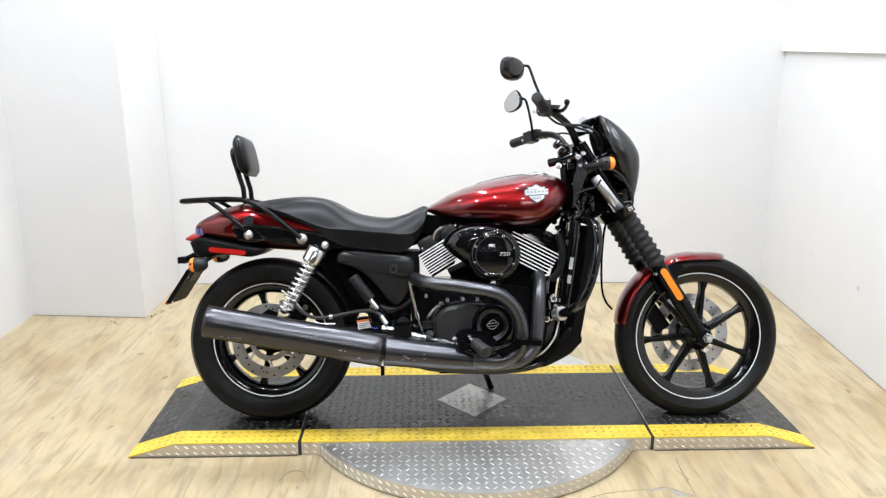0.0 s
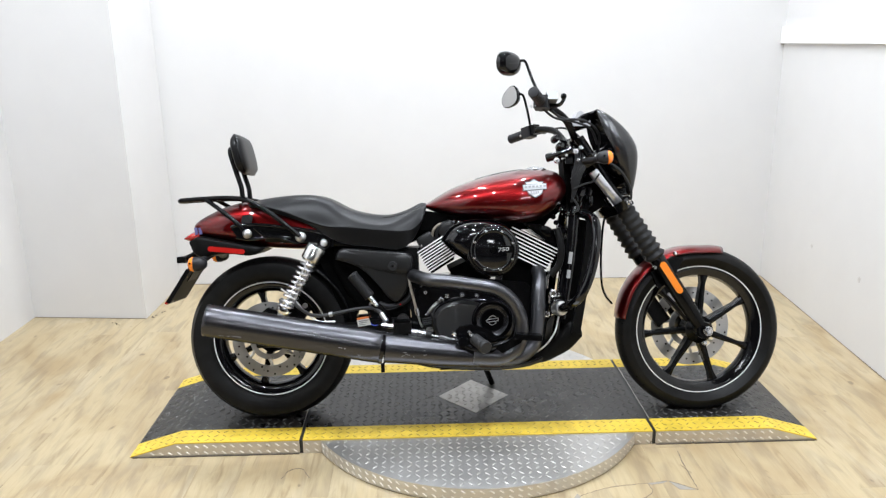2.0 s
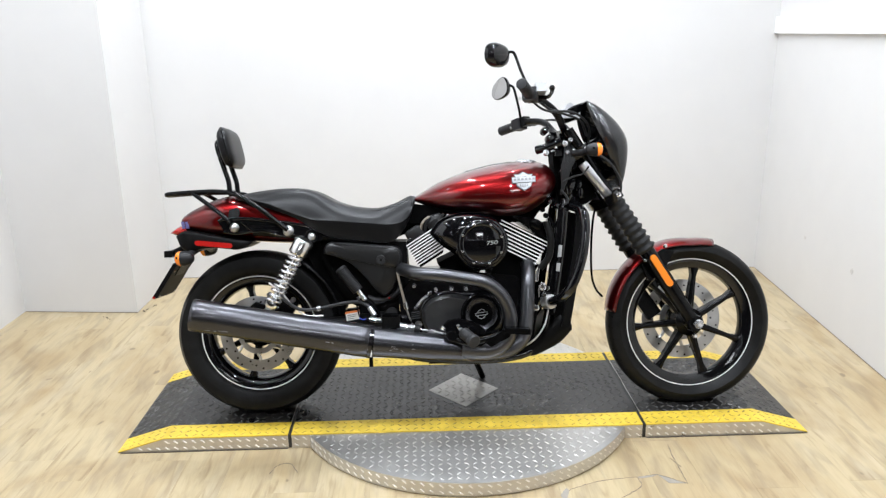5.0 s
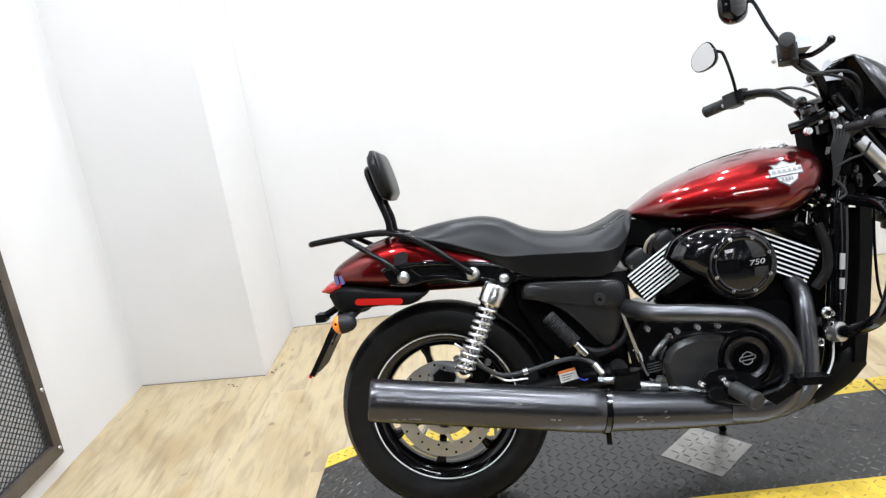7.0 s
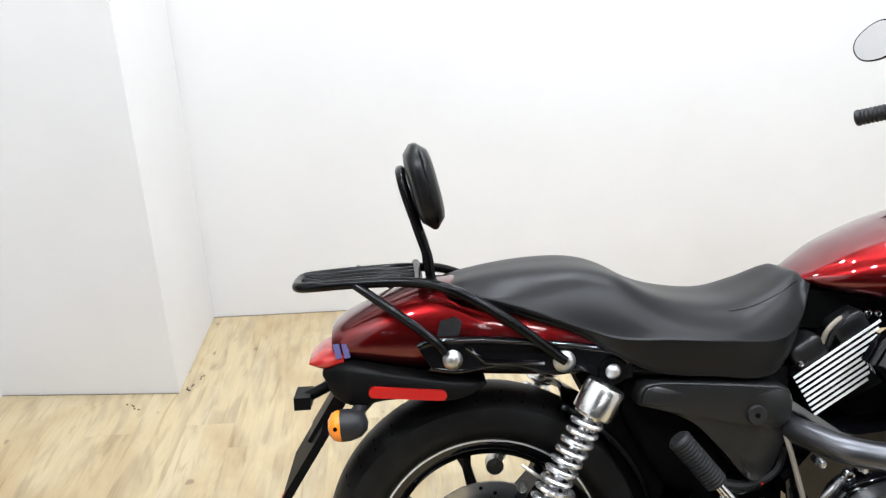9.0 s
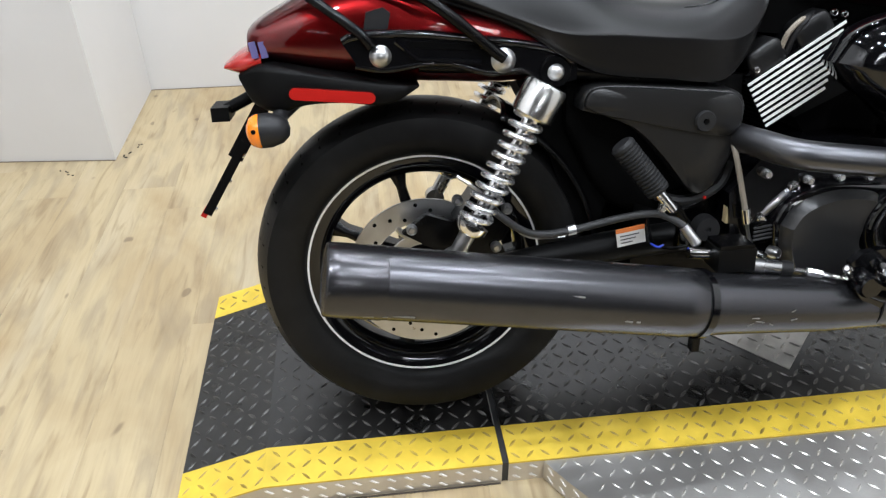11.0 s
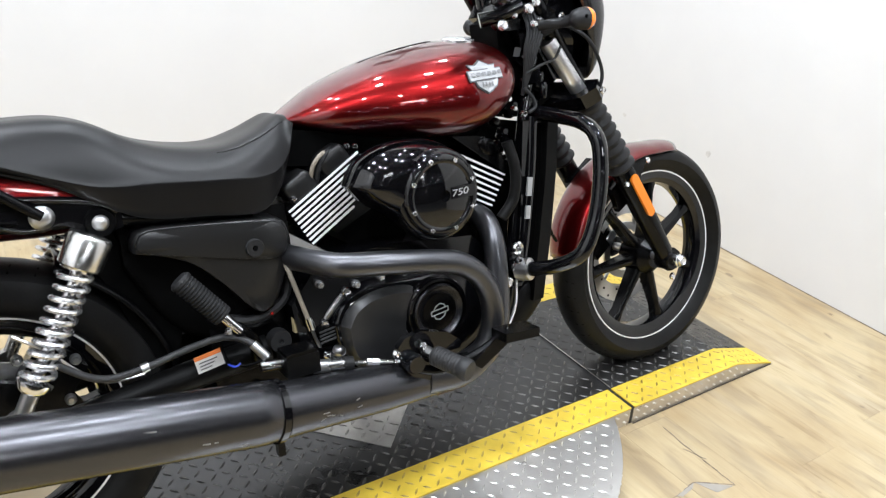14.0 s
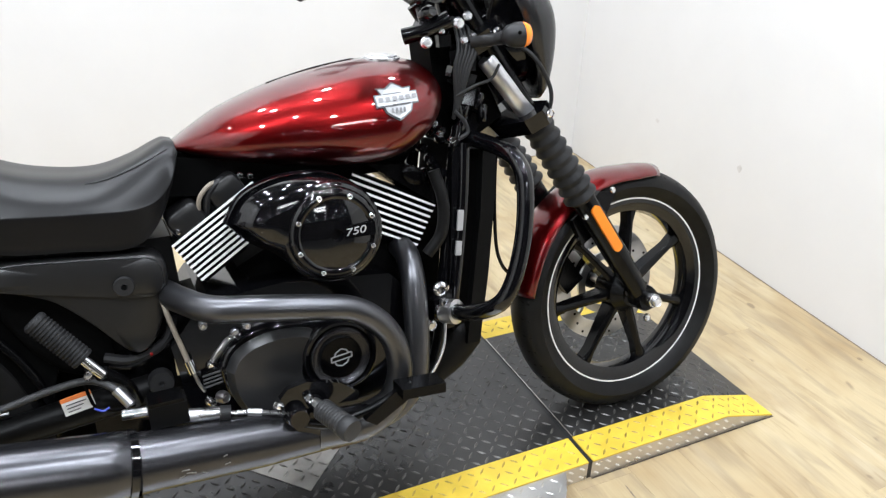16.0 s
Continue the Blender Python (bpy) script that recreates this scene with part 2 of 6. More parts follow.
def curve_pts(pts, steps=6):
    """Catmull-Rom points through pts."""
    p = [Vector(q) for q in pts]
    p = [p[0] * 2 - p[1]] + p + [p[-1] * 2 - p[-2]]
    out = []
    for i in range(1, len(p) - 2):
        for k in range(steps):
            t = k / steps
            out.append(0.5 * (2 * p[i] + (p[i + 1] - p[i - 1]) * t + (2 * p[i - 1] - 5 * p[i] + 4 * p[i + 1] - p[i + 2]) * t * t + (3 * p[i] - p[i - 1] - 3 * p[i + 1] + p[i + 2]) * t ** 3))
    out.append(p[-2])
    return out


def tube(pts, r, n=12, smooth=True, closed=False):
    bm = bmesh.new()
    if smooth and not closed:
        c = curve_pts(pts)
        if isinstance(r, (list, tuple)):
            r = [r[min(i // 6, len(r) - 1)] * (1 - (i % 6) / 6) + r[min(i // 6 + 1, len(r) - 1)] * (i % 6) / 6 for i in range(len(c))]
        add_tube(bm, c, r, n)
    else:
        add_tube(bm, pts, r, n, closed)
    return bm


def add_lathe(bm, prof, m, n=48, closed=False):
    """Turns a profile of (radius, height) round the z axis of m."""
    rings = []
    for k in range(n):
        a = 2 * math.pi * k / n
        rings.append([bm.verts.new(m @ Vector((r * math.cos(a), r * math.sin(a), h))) for r, h in prof])
    for k in range(n):
        a, b = rings[k], rings[(k + 1) % n]
        for i in range(len(prof) if closed else len(prof) - 1):
            j = (i + 1) % len(prof)
            bm.faces.new((a[i], b[i], b[j], a[j]))
    if not closed:
        if prof[0][0] > 1e-5:
            bm.faces.new([r[0] for r in rings])
        if prof[-1][0] > 1e-5:
            bm.faces.new([r[-1] for r in rings][::-1])
    bmesh.ops.remove_doubles(bm, verts=bm.verts, dist=1e-6)


def lathe(prof, m, n=48, closed=False):
    bm = bmesh.new()
    add_lathe(bm, prof, m, n, closed)
    return bm


def axis_frame(p, d):
    """A frame at p whose z axis points along d."""
    return Matrix.Translation(p) @ Vector(d).to_track_quat("Z", "Y").to_matrix().to_4x4()


OUT = (0, -1, 0)  # towards the bike's right side


def loft(sections, caps=True):
    """Joins rings of equal length, each a list of points."""
    bm = bmesh.new()
    rings = [[bm.verts.new(p) for p in s] for s in sections]
    n = len(rings[0])
    for a, b in zip(rings, rings[1:]):
        for k in range(n):
            bm.faces.new((a[k], a[(k + 1) % n], b[(k + 1) % n], b[k]))
    if caps:
        bm.faces.new(rings[0][::-1])
        bm.faces.new(rings[-1])
    return bm


def spline(keys, x):
    """A smooth height at x through keys (x, value)."""
    if x <= keys[0][0]:
        return keys[0][1]
    for i in range(len(keys) - 1):
        (x0, y0), (x1, y1) = keys[i], keys[i + 1]
        if x <= x1:
            m0 = (y1 - keys[i - 1][1]) / (x1 - keys[i - 1][0]) if i > 0 else (y1 - y0) / (x1 - x0)
            m1 = (keys[i + 2][1] - y0) / (keys[i + 2][0] - x0) if i + 2 < len(keys) else (y1 - y0) / (x1 - x0)
            h, t = x1 - x0, (x - x0) / (x1 - x0)
            return (2 * t ** 3 - 3 * t * t + 1) * y0 + (t ** 3 - 2 * t * t + t) * h * m0 + (3 * t * t - 2 * t ** 3) * y1 + (t ** 3 - t * t) * h * m1
    return keys[-1][1]


# floor: boards run front to back
floor = tagged(part("floor", box(-2.4, 2.0, -2.75, BACK_Y + 0.1, -0.06, -0.006), M_SUBFLOOR, None, smooth=0), "pale oak vinyl plank floor, worn and scratched in front of the turntable", "floor", kind="structure")
BW, BL = 0.152, 1.22


def plank_mesh(length):
    bm = box(0.0001, BW - 0.0001, 0.0001, length - 0.0001, -0.006, 0.0)
    top = [e for e in bm.edges if all(v.co.z > -0.001 for v in e.verts)]
    bmesh.ops.bevel(bm, geom=top, offset=0.0003, segments=1, affect="EDGES")
    me = bpy.data.meshes.new("plank")
    bm.to_mesh(me)
    bm.free()
    me.materials.append(M_PLANK)
    return me


PLANK = plank_mesh(BL)
rnd = random.Random(5)
for i in range(28):
    y = -2.75 - rnd.random() * BL
    while y < BACK_Y:
        y0, y1 = max(y, -2.75), min(y + BL, BACK_Y + 0.05)
        if y1 - y0 > 0.02:
            p = new("plank", PLANK if y1 - y0 > BL - 0.001 else plank_mesh(y1 - y0))
            p.parent = floor
            p.location = (-2.36 + i * BW, y0, 0)
        y += BL

M_CRACK = mat("dirty_crack", (0.05, 0.04, 0.03), 0.8, var=0.3)
# brown shared by the worn floor cracks and the painted wall-foot shadow
M_WEARSHADE = mat("wear_and_shade_line", (0.19, 0.15, 0.11), 0.7, var=0.4, scale=60)
PATCH = [(0.481, -0.423), (0.482, -0.472), (0.433, -0.511), (0.375, -0.551), (0.322, -0.585), (0.256, -0.549), (0.234, -0.524), (0.253, -0.483), (0.296, -0.462), (0.334, -0.446), (0.425, -0.428)]
CRACKS = [[(0.640, -0.236), (0.632, -0.328), (0.630, -0.401), (0.628, -0.467)], [(0.628, -0.467), (0.590, -0.440), (0.55, -0.413), (0.52, -0.418), (0.481, -0.423)],
          PATCH + PATCH[:1], [(-0.70, -0.34), (-0.68, -0.29), (-0.64, -0.285), (-0.608, -0.338)], [(0.62, -0.32), (0.64, -0.373)]]
# bare patches where the vinyl skin has broken away
M_BARE = mat("bare_grey_patch", (0.30, 0.275, 0.235), 0.65, var=0.15, scale=30)
part("bare_patch", prism(PATCH, 0.0001, 0.0005), M_PLANK, floor, "pale peeled piece of board with a broken edge", smooth=0)
for patch in ([(0.55, -0.413), (0.624, -0.467), (0.571, -0.462)], [(0.550, -0.413), (0.481, -0.423), (0.490, -0.432), (0.53, -0.425)], [(0.245, -0.470), (0.220, -0.507), (0.226, -0.532), (0.240, -0.52), (0.252, -0.485)]):
    part("bare_patch", prism(patch, 0.0006, 0.0010), M_BARE, floor, "grey bare patch in the worn floor", smooth=0)
crk = random.Random(3)
for line in CRACKS:
    pts = curve_pts([(x, y, 0) for x, y in line], 5)
    pts = [p + Vector((crk.uniform(-0.0016, 0.0016), crk.uniform(-0.0016, 0.0016), 0)) for p in pts]
    bm = bmesh.new()
    for p, q in zip(pts, pts[1:]):
        d = (q - p).normalized()
        n = Vector((-d.y, d.x, 0)) * crk.uniform(0.0005, 0.0017)
        add_prism(bm, [tuple((p + n).xy), tuple((q + n).xy), tuple((q - n).xy), tuple((p - n).xy)], 0.0002, 0.0008)
    part("crack", bm, M_WEARSHADE, floor, "faint brown crack in the worn floor", smooth=0)
bm = bmesh.new()
for k in range(14):
    x, y = crk.choice(((-1.63, 1.23), (-1.62, 1.28), (-1.80, 1.12)))
    add_box(bm, -0.0022, 0.0022, -0.003, 0.003, 0, 0.002, Matrix.Translation((x + crk.uniform(-0.025, 0.025), y + crk.uniform(-0.03, 0.03), 0)) @ Matrix.Rotation(crk.uniform(0, 3), 4, "Z"))
tagged(part("floor_debris", bm, M_CRACK, None, smooth=0), "dark crumbs of dirt beside the pier", "dirt", kind="stuff")
# faint shadow at the foot of the walls, drawn as thin brown strips
for a, b in (((1.788, 1.70), (1.467, -2.35)), ((-1.666, 1.771), (1.788, 1.718)), ((-2.268, 1.2575), (-1.668, 1.1995))):
    a, b = Vector(a), Vector(b)
    d = (b - a).normalized()
    n = Vector((-d.y, d.x)) * 0.0016
    tagged(part("wall_foot_shade", prism([a + n, b + n, b - n, a - n], 0.0003, 0.0022), M_WEARSHADE, None, smooth=0), "thin brown strip painting the faint shadow where wall meets floor", "trim", kind="structure")

for i, (x, y) in enumerate(LAMPS):
    d = thing("downlight", Matrix.Translation((x, y, CEIL)), "small round recessed white ceiling downlight", "ceiling light", "downlights over the bay")
    part("bezel", lathe([(0.055, -0.001), (0.075, -0.001), (0.075, -0.008), (0.06, -0.012), (0.055, -0.006)], Matrix(), 24, closed=True), M_TRIM, d)
    lamp = bpy.data.lights.new("downlight_lamp", "AREA")
    lamp.shape, lamp.size, lamp.energy, lamp.color = "DISK", 0.10, LAMP_WATTS[i], (0.97, 1.0, 1.03)
    lob = new("lamp", lamp)
    lob.parent = d
    lob.location = (0, 0, -0.013)

M_LENS = glow("lamp_lens", (0.95, 0.98, 1.0), 45.0)
for x, y in SHOP_LAMPS:
    d = thing("shop_light", Matrix.Translation((x, y, CEIL + 0.1)), "round white high-bay lamp on the workshop ceiling", "ceiling light", "lamps over the workshop")
    part("bezel", lathe([(0.10, -0.001), (0.13, -0.001), (0.13, -0.03), (0.11, -0.04), (0.10, -0.03)], Matrix(), 28, closed=True), M_TRIM, d)
    part("lens", lathe([(0, -0.03), (0.10, -0.03), (0.10, -0.002), (0, -0.002)], Matrix(), 24), M_LENS, d, "glowing white lens")

M_TUBE = glow("fluorescent_tube", (1.0, 1.0, 1.0), 60.0)
for x, y in ((-0.02, -4.65), (-0.12, -5.05), (0.05, -5.45)):
    f = thing("strip_light", Matrix.Translation((x, y, CEIL)), "long white fluorescent strip light on the workshop ceiling", "ceiling light", "strip lights")
    part("housing", box(-0.62, 0.62, -0.06, 0.06, 0.016, 0.1), M_TRIM, f, bevel=0.01)
    part("tube", tube([(-0.58, 0, -0.01), (0, 0, -0.01), (0.58, 0, -0.01)], 0.024, 12), M_TUBE, f, "glowing white tube")

# ---- turntable and ramps ----
PT = 0.053
PY0, PY1 = -0.183, 0.430
SX0, SX1 = -0.655, 0.570
DC, DR = Vector((-0.042, 0.122)), 0.626
MIDX = -0.041


def tread(name, parent, inside, height, material, x0, x1, y0, y1, pitch=0.0275, label="", slim=1.0):
    """Raised bars in two directions by turns, where inside(x, y) holds."""
    verts, faces = [], []
    L, W, H = 0.0130 * (0.5 + 0.5 * slim), 0.0034 * slim, 0.0023 * (0.4 + 0.6 * slim)
    shape = [(-L, 0, 0), (-0.3 * L, -W, 0), (0.3 * L, -W, 0), (L, 0, 0), (0.3 * L, W, 0), (-0.3 * L, W, 0), (-0.5 * L, 0, H), (0.5 * L, 0, H)]
    fs = [(0, 1, 6), (1, 2, 7, 6), (2, 3, 7), (3, 4, 7), (4, 5, 6, 7), (5, 0, 6)]
    nx, ny = int((x1 - x0) / pitch) + 1, int((y1 - y0) / pitch) + 1
    for i in range(nx):
        for j in range(ny):
            x, y = x0 + (i + 0.5) * pitch, y0 + (j + 0.5) * pitch
            if not inside(x, y):
                continue
            a = radians(45 if (i + j) % 2 else -45)
            k = len(verts)
            for px, py, pz in shape:
                qx, qy = x + px * math.cos(a) - py * math.sin(a), y + px * math.sin(a) + py * math.cos(a)
                verts.append((qx, qy, height(qx) + pz))
            faces += [[v + k for v in f] for f in fs]
    me = bpy.data.meshes.new(name)
    me.from_pydata(verts, [], faces)
    me.materials.append(material)
    ob = new(name, me)
    ob.parent = parent
    return tagged(ob, label, kind="stuff")


def skin(name, profile, y0, y1, parent, material, lift=0.0025, label=""):
    """A thin sheet that follows an (x, z) profile between y0 and y1."""
    lo = [(x, z - 0.001) for x, z in profile]
    hi = [(x, z + lift) for x, z in profile]
    return part(name, prism(lo + hi[::-1], y0, y1, "y"), material, parent, label, smooth=0)


def in_diamond(x, y, grow=0.0):
    return abs(x - MIDX) / 0.134 + abs(y - 0.118) / 0.140 < 1 + grow


def deck(name, profile, label):
    root = thing(name, Matrix(), label, "motorcycle ramp" if "ramp" in name else "motorcycle turntable", "turntable sections")
    xs = [p[0] for p in profile]
    base = [(profile[-1][0], 0.0), (profile[0][0], 0.0)]
    poly = profile + [b for b in base if b not in profile]
    part("body", prism(poly, PY0, PY1, "y"), M_FASCIA, root, "bare aluminium side of checker plate", smooth=0)
    h = lambda x: spline_lin(profile, x) + 0.0024
    skin("tread_sheet", profile, PY0 + 0.086, PY1 - 0.080, root, M_TREAD, label="black-painted checker plate, scuffed")
    skin("front_stripe", profile, PY0 - 0.001, PY0 + 0.086, root, M_YELLOW, 0.003, "yellow safety stripe")
    skin("back_stripe", profile, PY1 - 0.080, PY1 + 0.001, root, M_YELLOW, 0.003, "yellow safety stripe")
    x0, x1 = min(xs), max(xs)
    dia = (lambda x, y: not in_diamond(x, y, 0.12)) if name == "turntable" else (lambda x, y: True)
    tread("tread_relief", root, lambda x, y: x0 + 0.012 < x < x1 - 0.012 and PY0 + 0.096 < y < PY1 - 0.089 and dia(x, y), h, M_TREADBAR, x0, x1, PY0, PY1)
    tread("stripe_relief", root, lambda x, y: x0 + 0.012 < x < x1 - 0.012 and (PY0 + 0.011 < y < PY0 + 0.076 or PY1 - 0.070 < y < PY1 - 0.01), h, M_YELLOWBAR, x0, x1, PY0, PY1)
    # bars on the upright side faces
    verts, faces = [], []
    n = int((x1 - x0) / 0.030)
    for i in range(n):
        x = x0 + (i + 0.5) * (x1 - x0) / n
        top = spline_lin(profile, x) - 0.012
        for j in range(2):
            z = 0.012 + j * 0.024
            if z > top:
                continue
            k = len(verts)
            s = -1
            c = [(-0.009, -0.004), (0.004, 0.0065), (0.009, 0.004), (-0.004, -0.0065)]
            verts += [(x + a * s, PY0 - 0.0005, z + b) for a, b in c] + [(x + a * s * 0.6, PY0 - 0.0022, z + b * 0.6) for a, b in c]
            faces += [[k + 4, k + 5, k + 6, k + 7]] + [[k + q, k + (q + 1) % 4, k + 4 + (q + 1) % 4, k + 4 + q] for q in range(4)]
    me = bpy.data.meshes.new("side_relief")
    me.from_pydata(verts, [], faces)
    me.materials.append(M_FASCIABAR)
    ob = new("side_relief", me)
    ob.parent = root
    tagged(ob, kind="stuff")
    return root


def spline_lin(keys, x):
    return float(np.interp(x, [k[0] for k in keys], [k[1] for k in keys]))


deck("ramp", [(-1.245, 0.002), (-1.085, PT - 0.003), (SX0 - 0.008, PT - 0.003)], "sloping end ramp of black checker plate with yellow edges")
deck("ramp", [(SX1 + 0.008, PT - 0.003), (0.985, PT - 0.003), (1.152, 0.002)], "sloping front ramp of black checker plate with yellow edges")
table = deck("turntable", [(SX0 + 0.004, PT - 0.003), (SX1 - 0.004, PT - 0.003)], "round aluminium turntable with a black checker plate deck")
dia = [(MIDX - 0.134, 0.118), (MIDX, 0.118 - 0.140), (MIDX + 0.134, 0.118), (MIDX, 0.118 + 0.140)]
part("centre_plate", prism(dia, PT - 0.002, PT + 0.0015), M_DIAMOND, table, "bare metal diamond plate in the middle", smooth=0)
tread("plate_relief", table, lambda x, y: in_diamond(x, y, -0.13), lambda x: PT + 0.0015, M_DIAMOND, -0.2, 0.2, -0.05, 0.33)
for s, edge in ((-1, PY0 - 0.002), (1, PY1 + 0.002)):
    half = math.acos(abs(edge - DC.y) / DR)
    arc = [DC + DR * Vector((math.sin(a), s * math.cos(a))) for a in np.linspace(-half, half, 49)]
    part("disc_edge", prism([tuple(p) for p in arc], 0.004, PT - 0.004), M_ALU, table, "rounded aluminium edge of the turning disc", smooth=30)
    tread("disc_relief", table, lambda x, y: (Vector((x, y)) - DC).length < DR - 0.012 and s * (y - edge) > 0.012, lambda x: PT - 0.004, M_ALUBAR, -0.68, 0.6, min(edge, s * 0.9), max(edge, s * 0.9), slim=0.68)
    # bars on the upright rim
    verts, faces = [], []
    for a in np.arange(-half + 0.03, half - 0.02, 0.030 / DR):
        for z in (0.015, 0.037):
            k = len(verts)
            for lift, grow in ((0.0, 1.0), (0.0016, 0.6)):
                for du, dz in ((-0.009, 0.004), (0.004, -0.0065), (0.009, -0.004), (-0.004, 0.0065)):
                    g = a - s * du * grow / DR
                    verts.append((DC.x + (DR + lift) * math.sin(g), DC.y + s * (DR + lift) * math.cos(g), z + dz * grow))
            faces += [[k + 4, k + 5, k + 6, k + 7]] + [[k + q, k + (q + 1) % 4, k + 4 + (q + 1) % 4, k + 4 + q] for q in range(4)]
    me = bpy.data.meshes.new("rim_relief")
    me.from_pydata(verts, [], faces)
    me.materials.append(M_FASCIABAR)
    ob = new("rim_relief", me)
    ob.parent = table
    tagged(ob, kind="stuff")
for x, y in ((0.201, -0.209), (0.189, -0.420)):
    part("rivet", lathe([(0, 0.003), (0.003, 0.0028), (0.0055, 0.001), (0.0055, 0), (0, 0)], Matrix.Translation((x, y, PT - 0.004)), 12), M_DIAMOND, table)
# the open gaps are filled with black strips in place of their shade
for x in (SX0 - 0.002, SX1 + 0.002):
    part("gap_shade", box(x - 0.0058, x + 0.0058, PY0 + 0.001, PY1 - 0.001, 0.002, PT - 0.003), M_GAPSHADE, table, "black strip painting the shade in the gap between the plates", smooth=0)
for x in (SX0 - 0.0095, SX1 + 0.0085):
    part("worn_edge", box(x, x + 0.002, PY0 + 0.09, PY1 - 0.084, PT - 0.004, PT + 0.0006), M_ALUBAR, table, "bare worn metal edge of the plate", smooth=0)
for x0, x1 in ((-1.236, SX0 - 0.01), (SX1 + 0.01, 1.152)):
    tagged(part("floor_joint", box(x0, x1, PY0 - 0.005, PY0 - 0.0012, 0.0002, 0.0012), M_CRACK, None, smooth=0), "dark dirt line along the foot of the ramp", "trim", kind="structure")

# ---- motorcycle ----
M_TYRE = mat("tyre_rubber", (0.0062, 0.0061, 0.006), 0.42, var=0.5, scale=25, bump=0.15, bscale=200, spec=0.15)
M_SATIN = mat("satin_black", (0.0016, 0.0016, 0.0018), 0.22, var=0.15, spec=0.17, rvar=0.06)
M_GLOSS = mat("gloss_black", (0.002, 0.002, 0.0025), 0.08, spec=0.5, rvar=0.03)
M_PLASTIC = mat("matt_black_plastic", (0.0032, 0.0032, 0.0032), 0.42, var=0.1, bump=0.12, bscale=600, spec=0.1)
M_RED = mat("candy_red", (0.128, 0.0026, 0.0031), 0.31, metal=0.95, coat=1.0, coat_rough=0.02, var=0.06, scale=400)
M_VINYL = mat("black_vinyl", (0.0035, 0.0035, 0.0038), 0.345, var=0.1, scale=40, bump=0.03, bscale=420, spec=0.24)
M_MUF = mat("dark_ceramic_coating", (0.070, 0.070, 0.076), 0.265, metal=0.92, var=0.03, scale=14)
M_HEADER = mat("dark_header_coating", (0.092, 0.093, 0.100), 0.32, metal=0.92, var=0.06, scale=14, rvar=0.02)
M_CHROME = mat("chrome", (0.75, 0.75, 0.76), 0.12, metal=1.0, rvar=0.04, var=0.05)
M_STEEL = mat("brushed_steel", (0.5, 0.5, 0.5), 0.32, metal=1.0, var=0.2, rvar=0.1)
M_CAP = mat("satin_chrome", (0.66, 0.655, 0.64), 0.21, metal=1.0, var=0.04)
M_SPRING = mat("bright_spring", (0.78, 0.78, 0.79), 0.27, metal=0.9, var=0.05)
M_FIN = mat("machined_fin_edge", (0.88, 0.88, 0.88), 0.36, metal=0.15, var=0.1)
M_AMBER = mat("amber_lens", (0.85, 0.22, 0.005), 0.22, coat=0.6, spec=0.5)
M_REFLECT = mat("orange_reflector", (0.78, 0.21, 0.004), 0.35, coat=0.15, bump=0.3, bscale=900)
M_REDLENS = mat("red_lens", (0.38, 0.010, 0.007), 0.2, coat=0.6, bump=0.1, bscale=900)
M_RUBBER = mat("grey_rubber", (0.011, 0.011, 0.0115), 0.55, var=0.2, bump=0.15, bscale=300, spec=0.3)
M_PEG = mat("peg_rubber", (0.02, 0.02, 0.0205), 0.5, var=0.2, bump=0.15, bscale=300, spec=0.3)
M_STRIPE = mat("silver_pinstripe", (0.75, 0.75, 0.75), 0.35, metal=0.3)
M_BADGE = mat("badge_silver", (0.36, 0.365, 0.37), 0.45, metal=0.3)
M_BADGEDARK = mat("badge_grey", (0.10, 0.10, 0.105), 0.4, metal=0.4)
M_BADGEMID = mat("badge_mid_grey", (0.19, 0.19, 0.195), 0.45, metal=0.3)
M_LABEL = mat("white_label", (0.8, 0.8, 0.78), 0.5)
M_ORANGE = mat("warning_orange", (0.7, 0.2, 0.05), 0.5)
M_MIRROR = mat("mirror_glass", (0.56, 0.56, 0.56), 0.02, metal=1.0)
M_TAN = mat("tan_connector", (0.5, 0.4, 0.22), 0.5)
M_BLUE = mat("blue_wire", (0.02, 0.05, 0.5), 0.4)
M_HOSE = mat("braided_hose", (0.022, 0.022, 0.023), 0.4, metal=0.2, bump=0.6, bscale=900)
M_COVER = mat("satin_engine_paint", (0.012, 0.012, 0.0123), 0.37, var=0.12, bump=0.06, bscale=400, spec=0.75)
M_SIDE = mat("satin_side_cover", (0.007, 0.007, 0.0072), 0.34, var=0.12, bump=0.12, bscale=700, spec=0.4)
M_CABLE = mat("worn_cable_sleeve", (0.22, 0.19, 0.15), 0.5, var=0.2, bump=0.4, bscale=900)
M_TANNED = mat("heat_tinted_steel", (0.12, 0.085, 0.06), 0.45, metal=0.6, var=0.3)
M_GREY = mat("grey_housing", (0.015, 0.015, 0.016), 0.42, spec=0.25)
# near-black without sheen: paints shade into gaps, recesses and filler panels
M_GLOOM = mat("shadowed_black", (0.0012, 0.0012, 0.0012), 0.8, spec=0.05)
M_SCUFF = mat("scuffed_bare_metal", (0.26, 0.26, 0.255), 0.4, metal=0.6, var=0.3)
M_FAIR = mat("smoked_gloss_black", (0.012, 0.012, 0.0125), 0.24, spec=0.6, rvar=0.04)
M_TUBEMETAL = mat("satin_fork_tube", (0.62, 0.62, 0.63), 0.33, metal=0.9, var=0.1, rvar=0.06)

BIKE = pose(-0.008, 0.001, PT - 0.004, 0, 0, -0.3) @ pose(0, 0, 0, -12.3) @ Matrix.Scale(1.0212, 4)
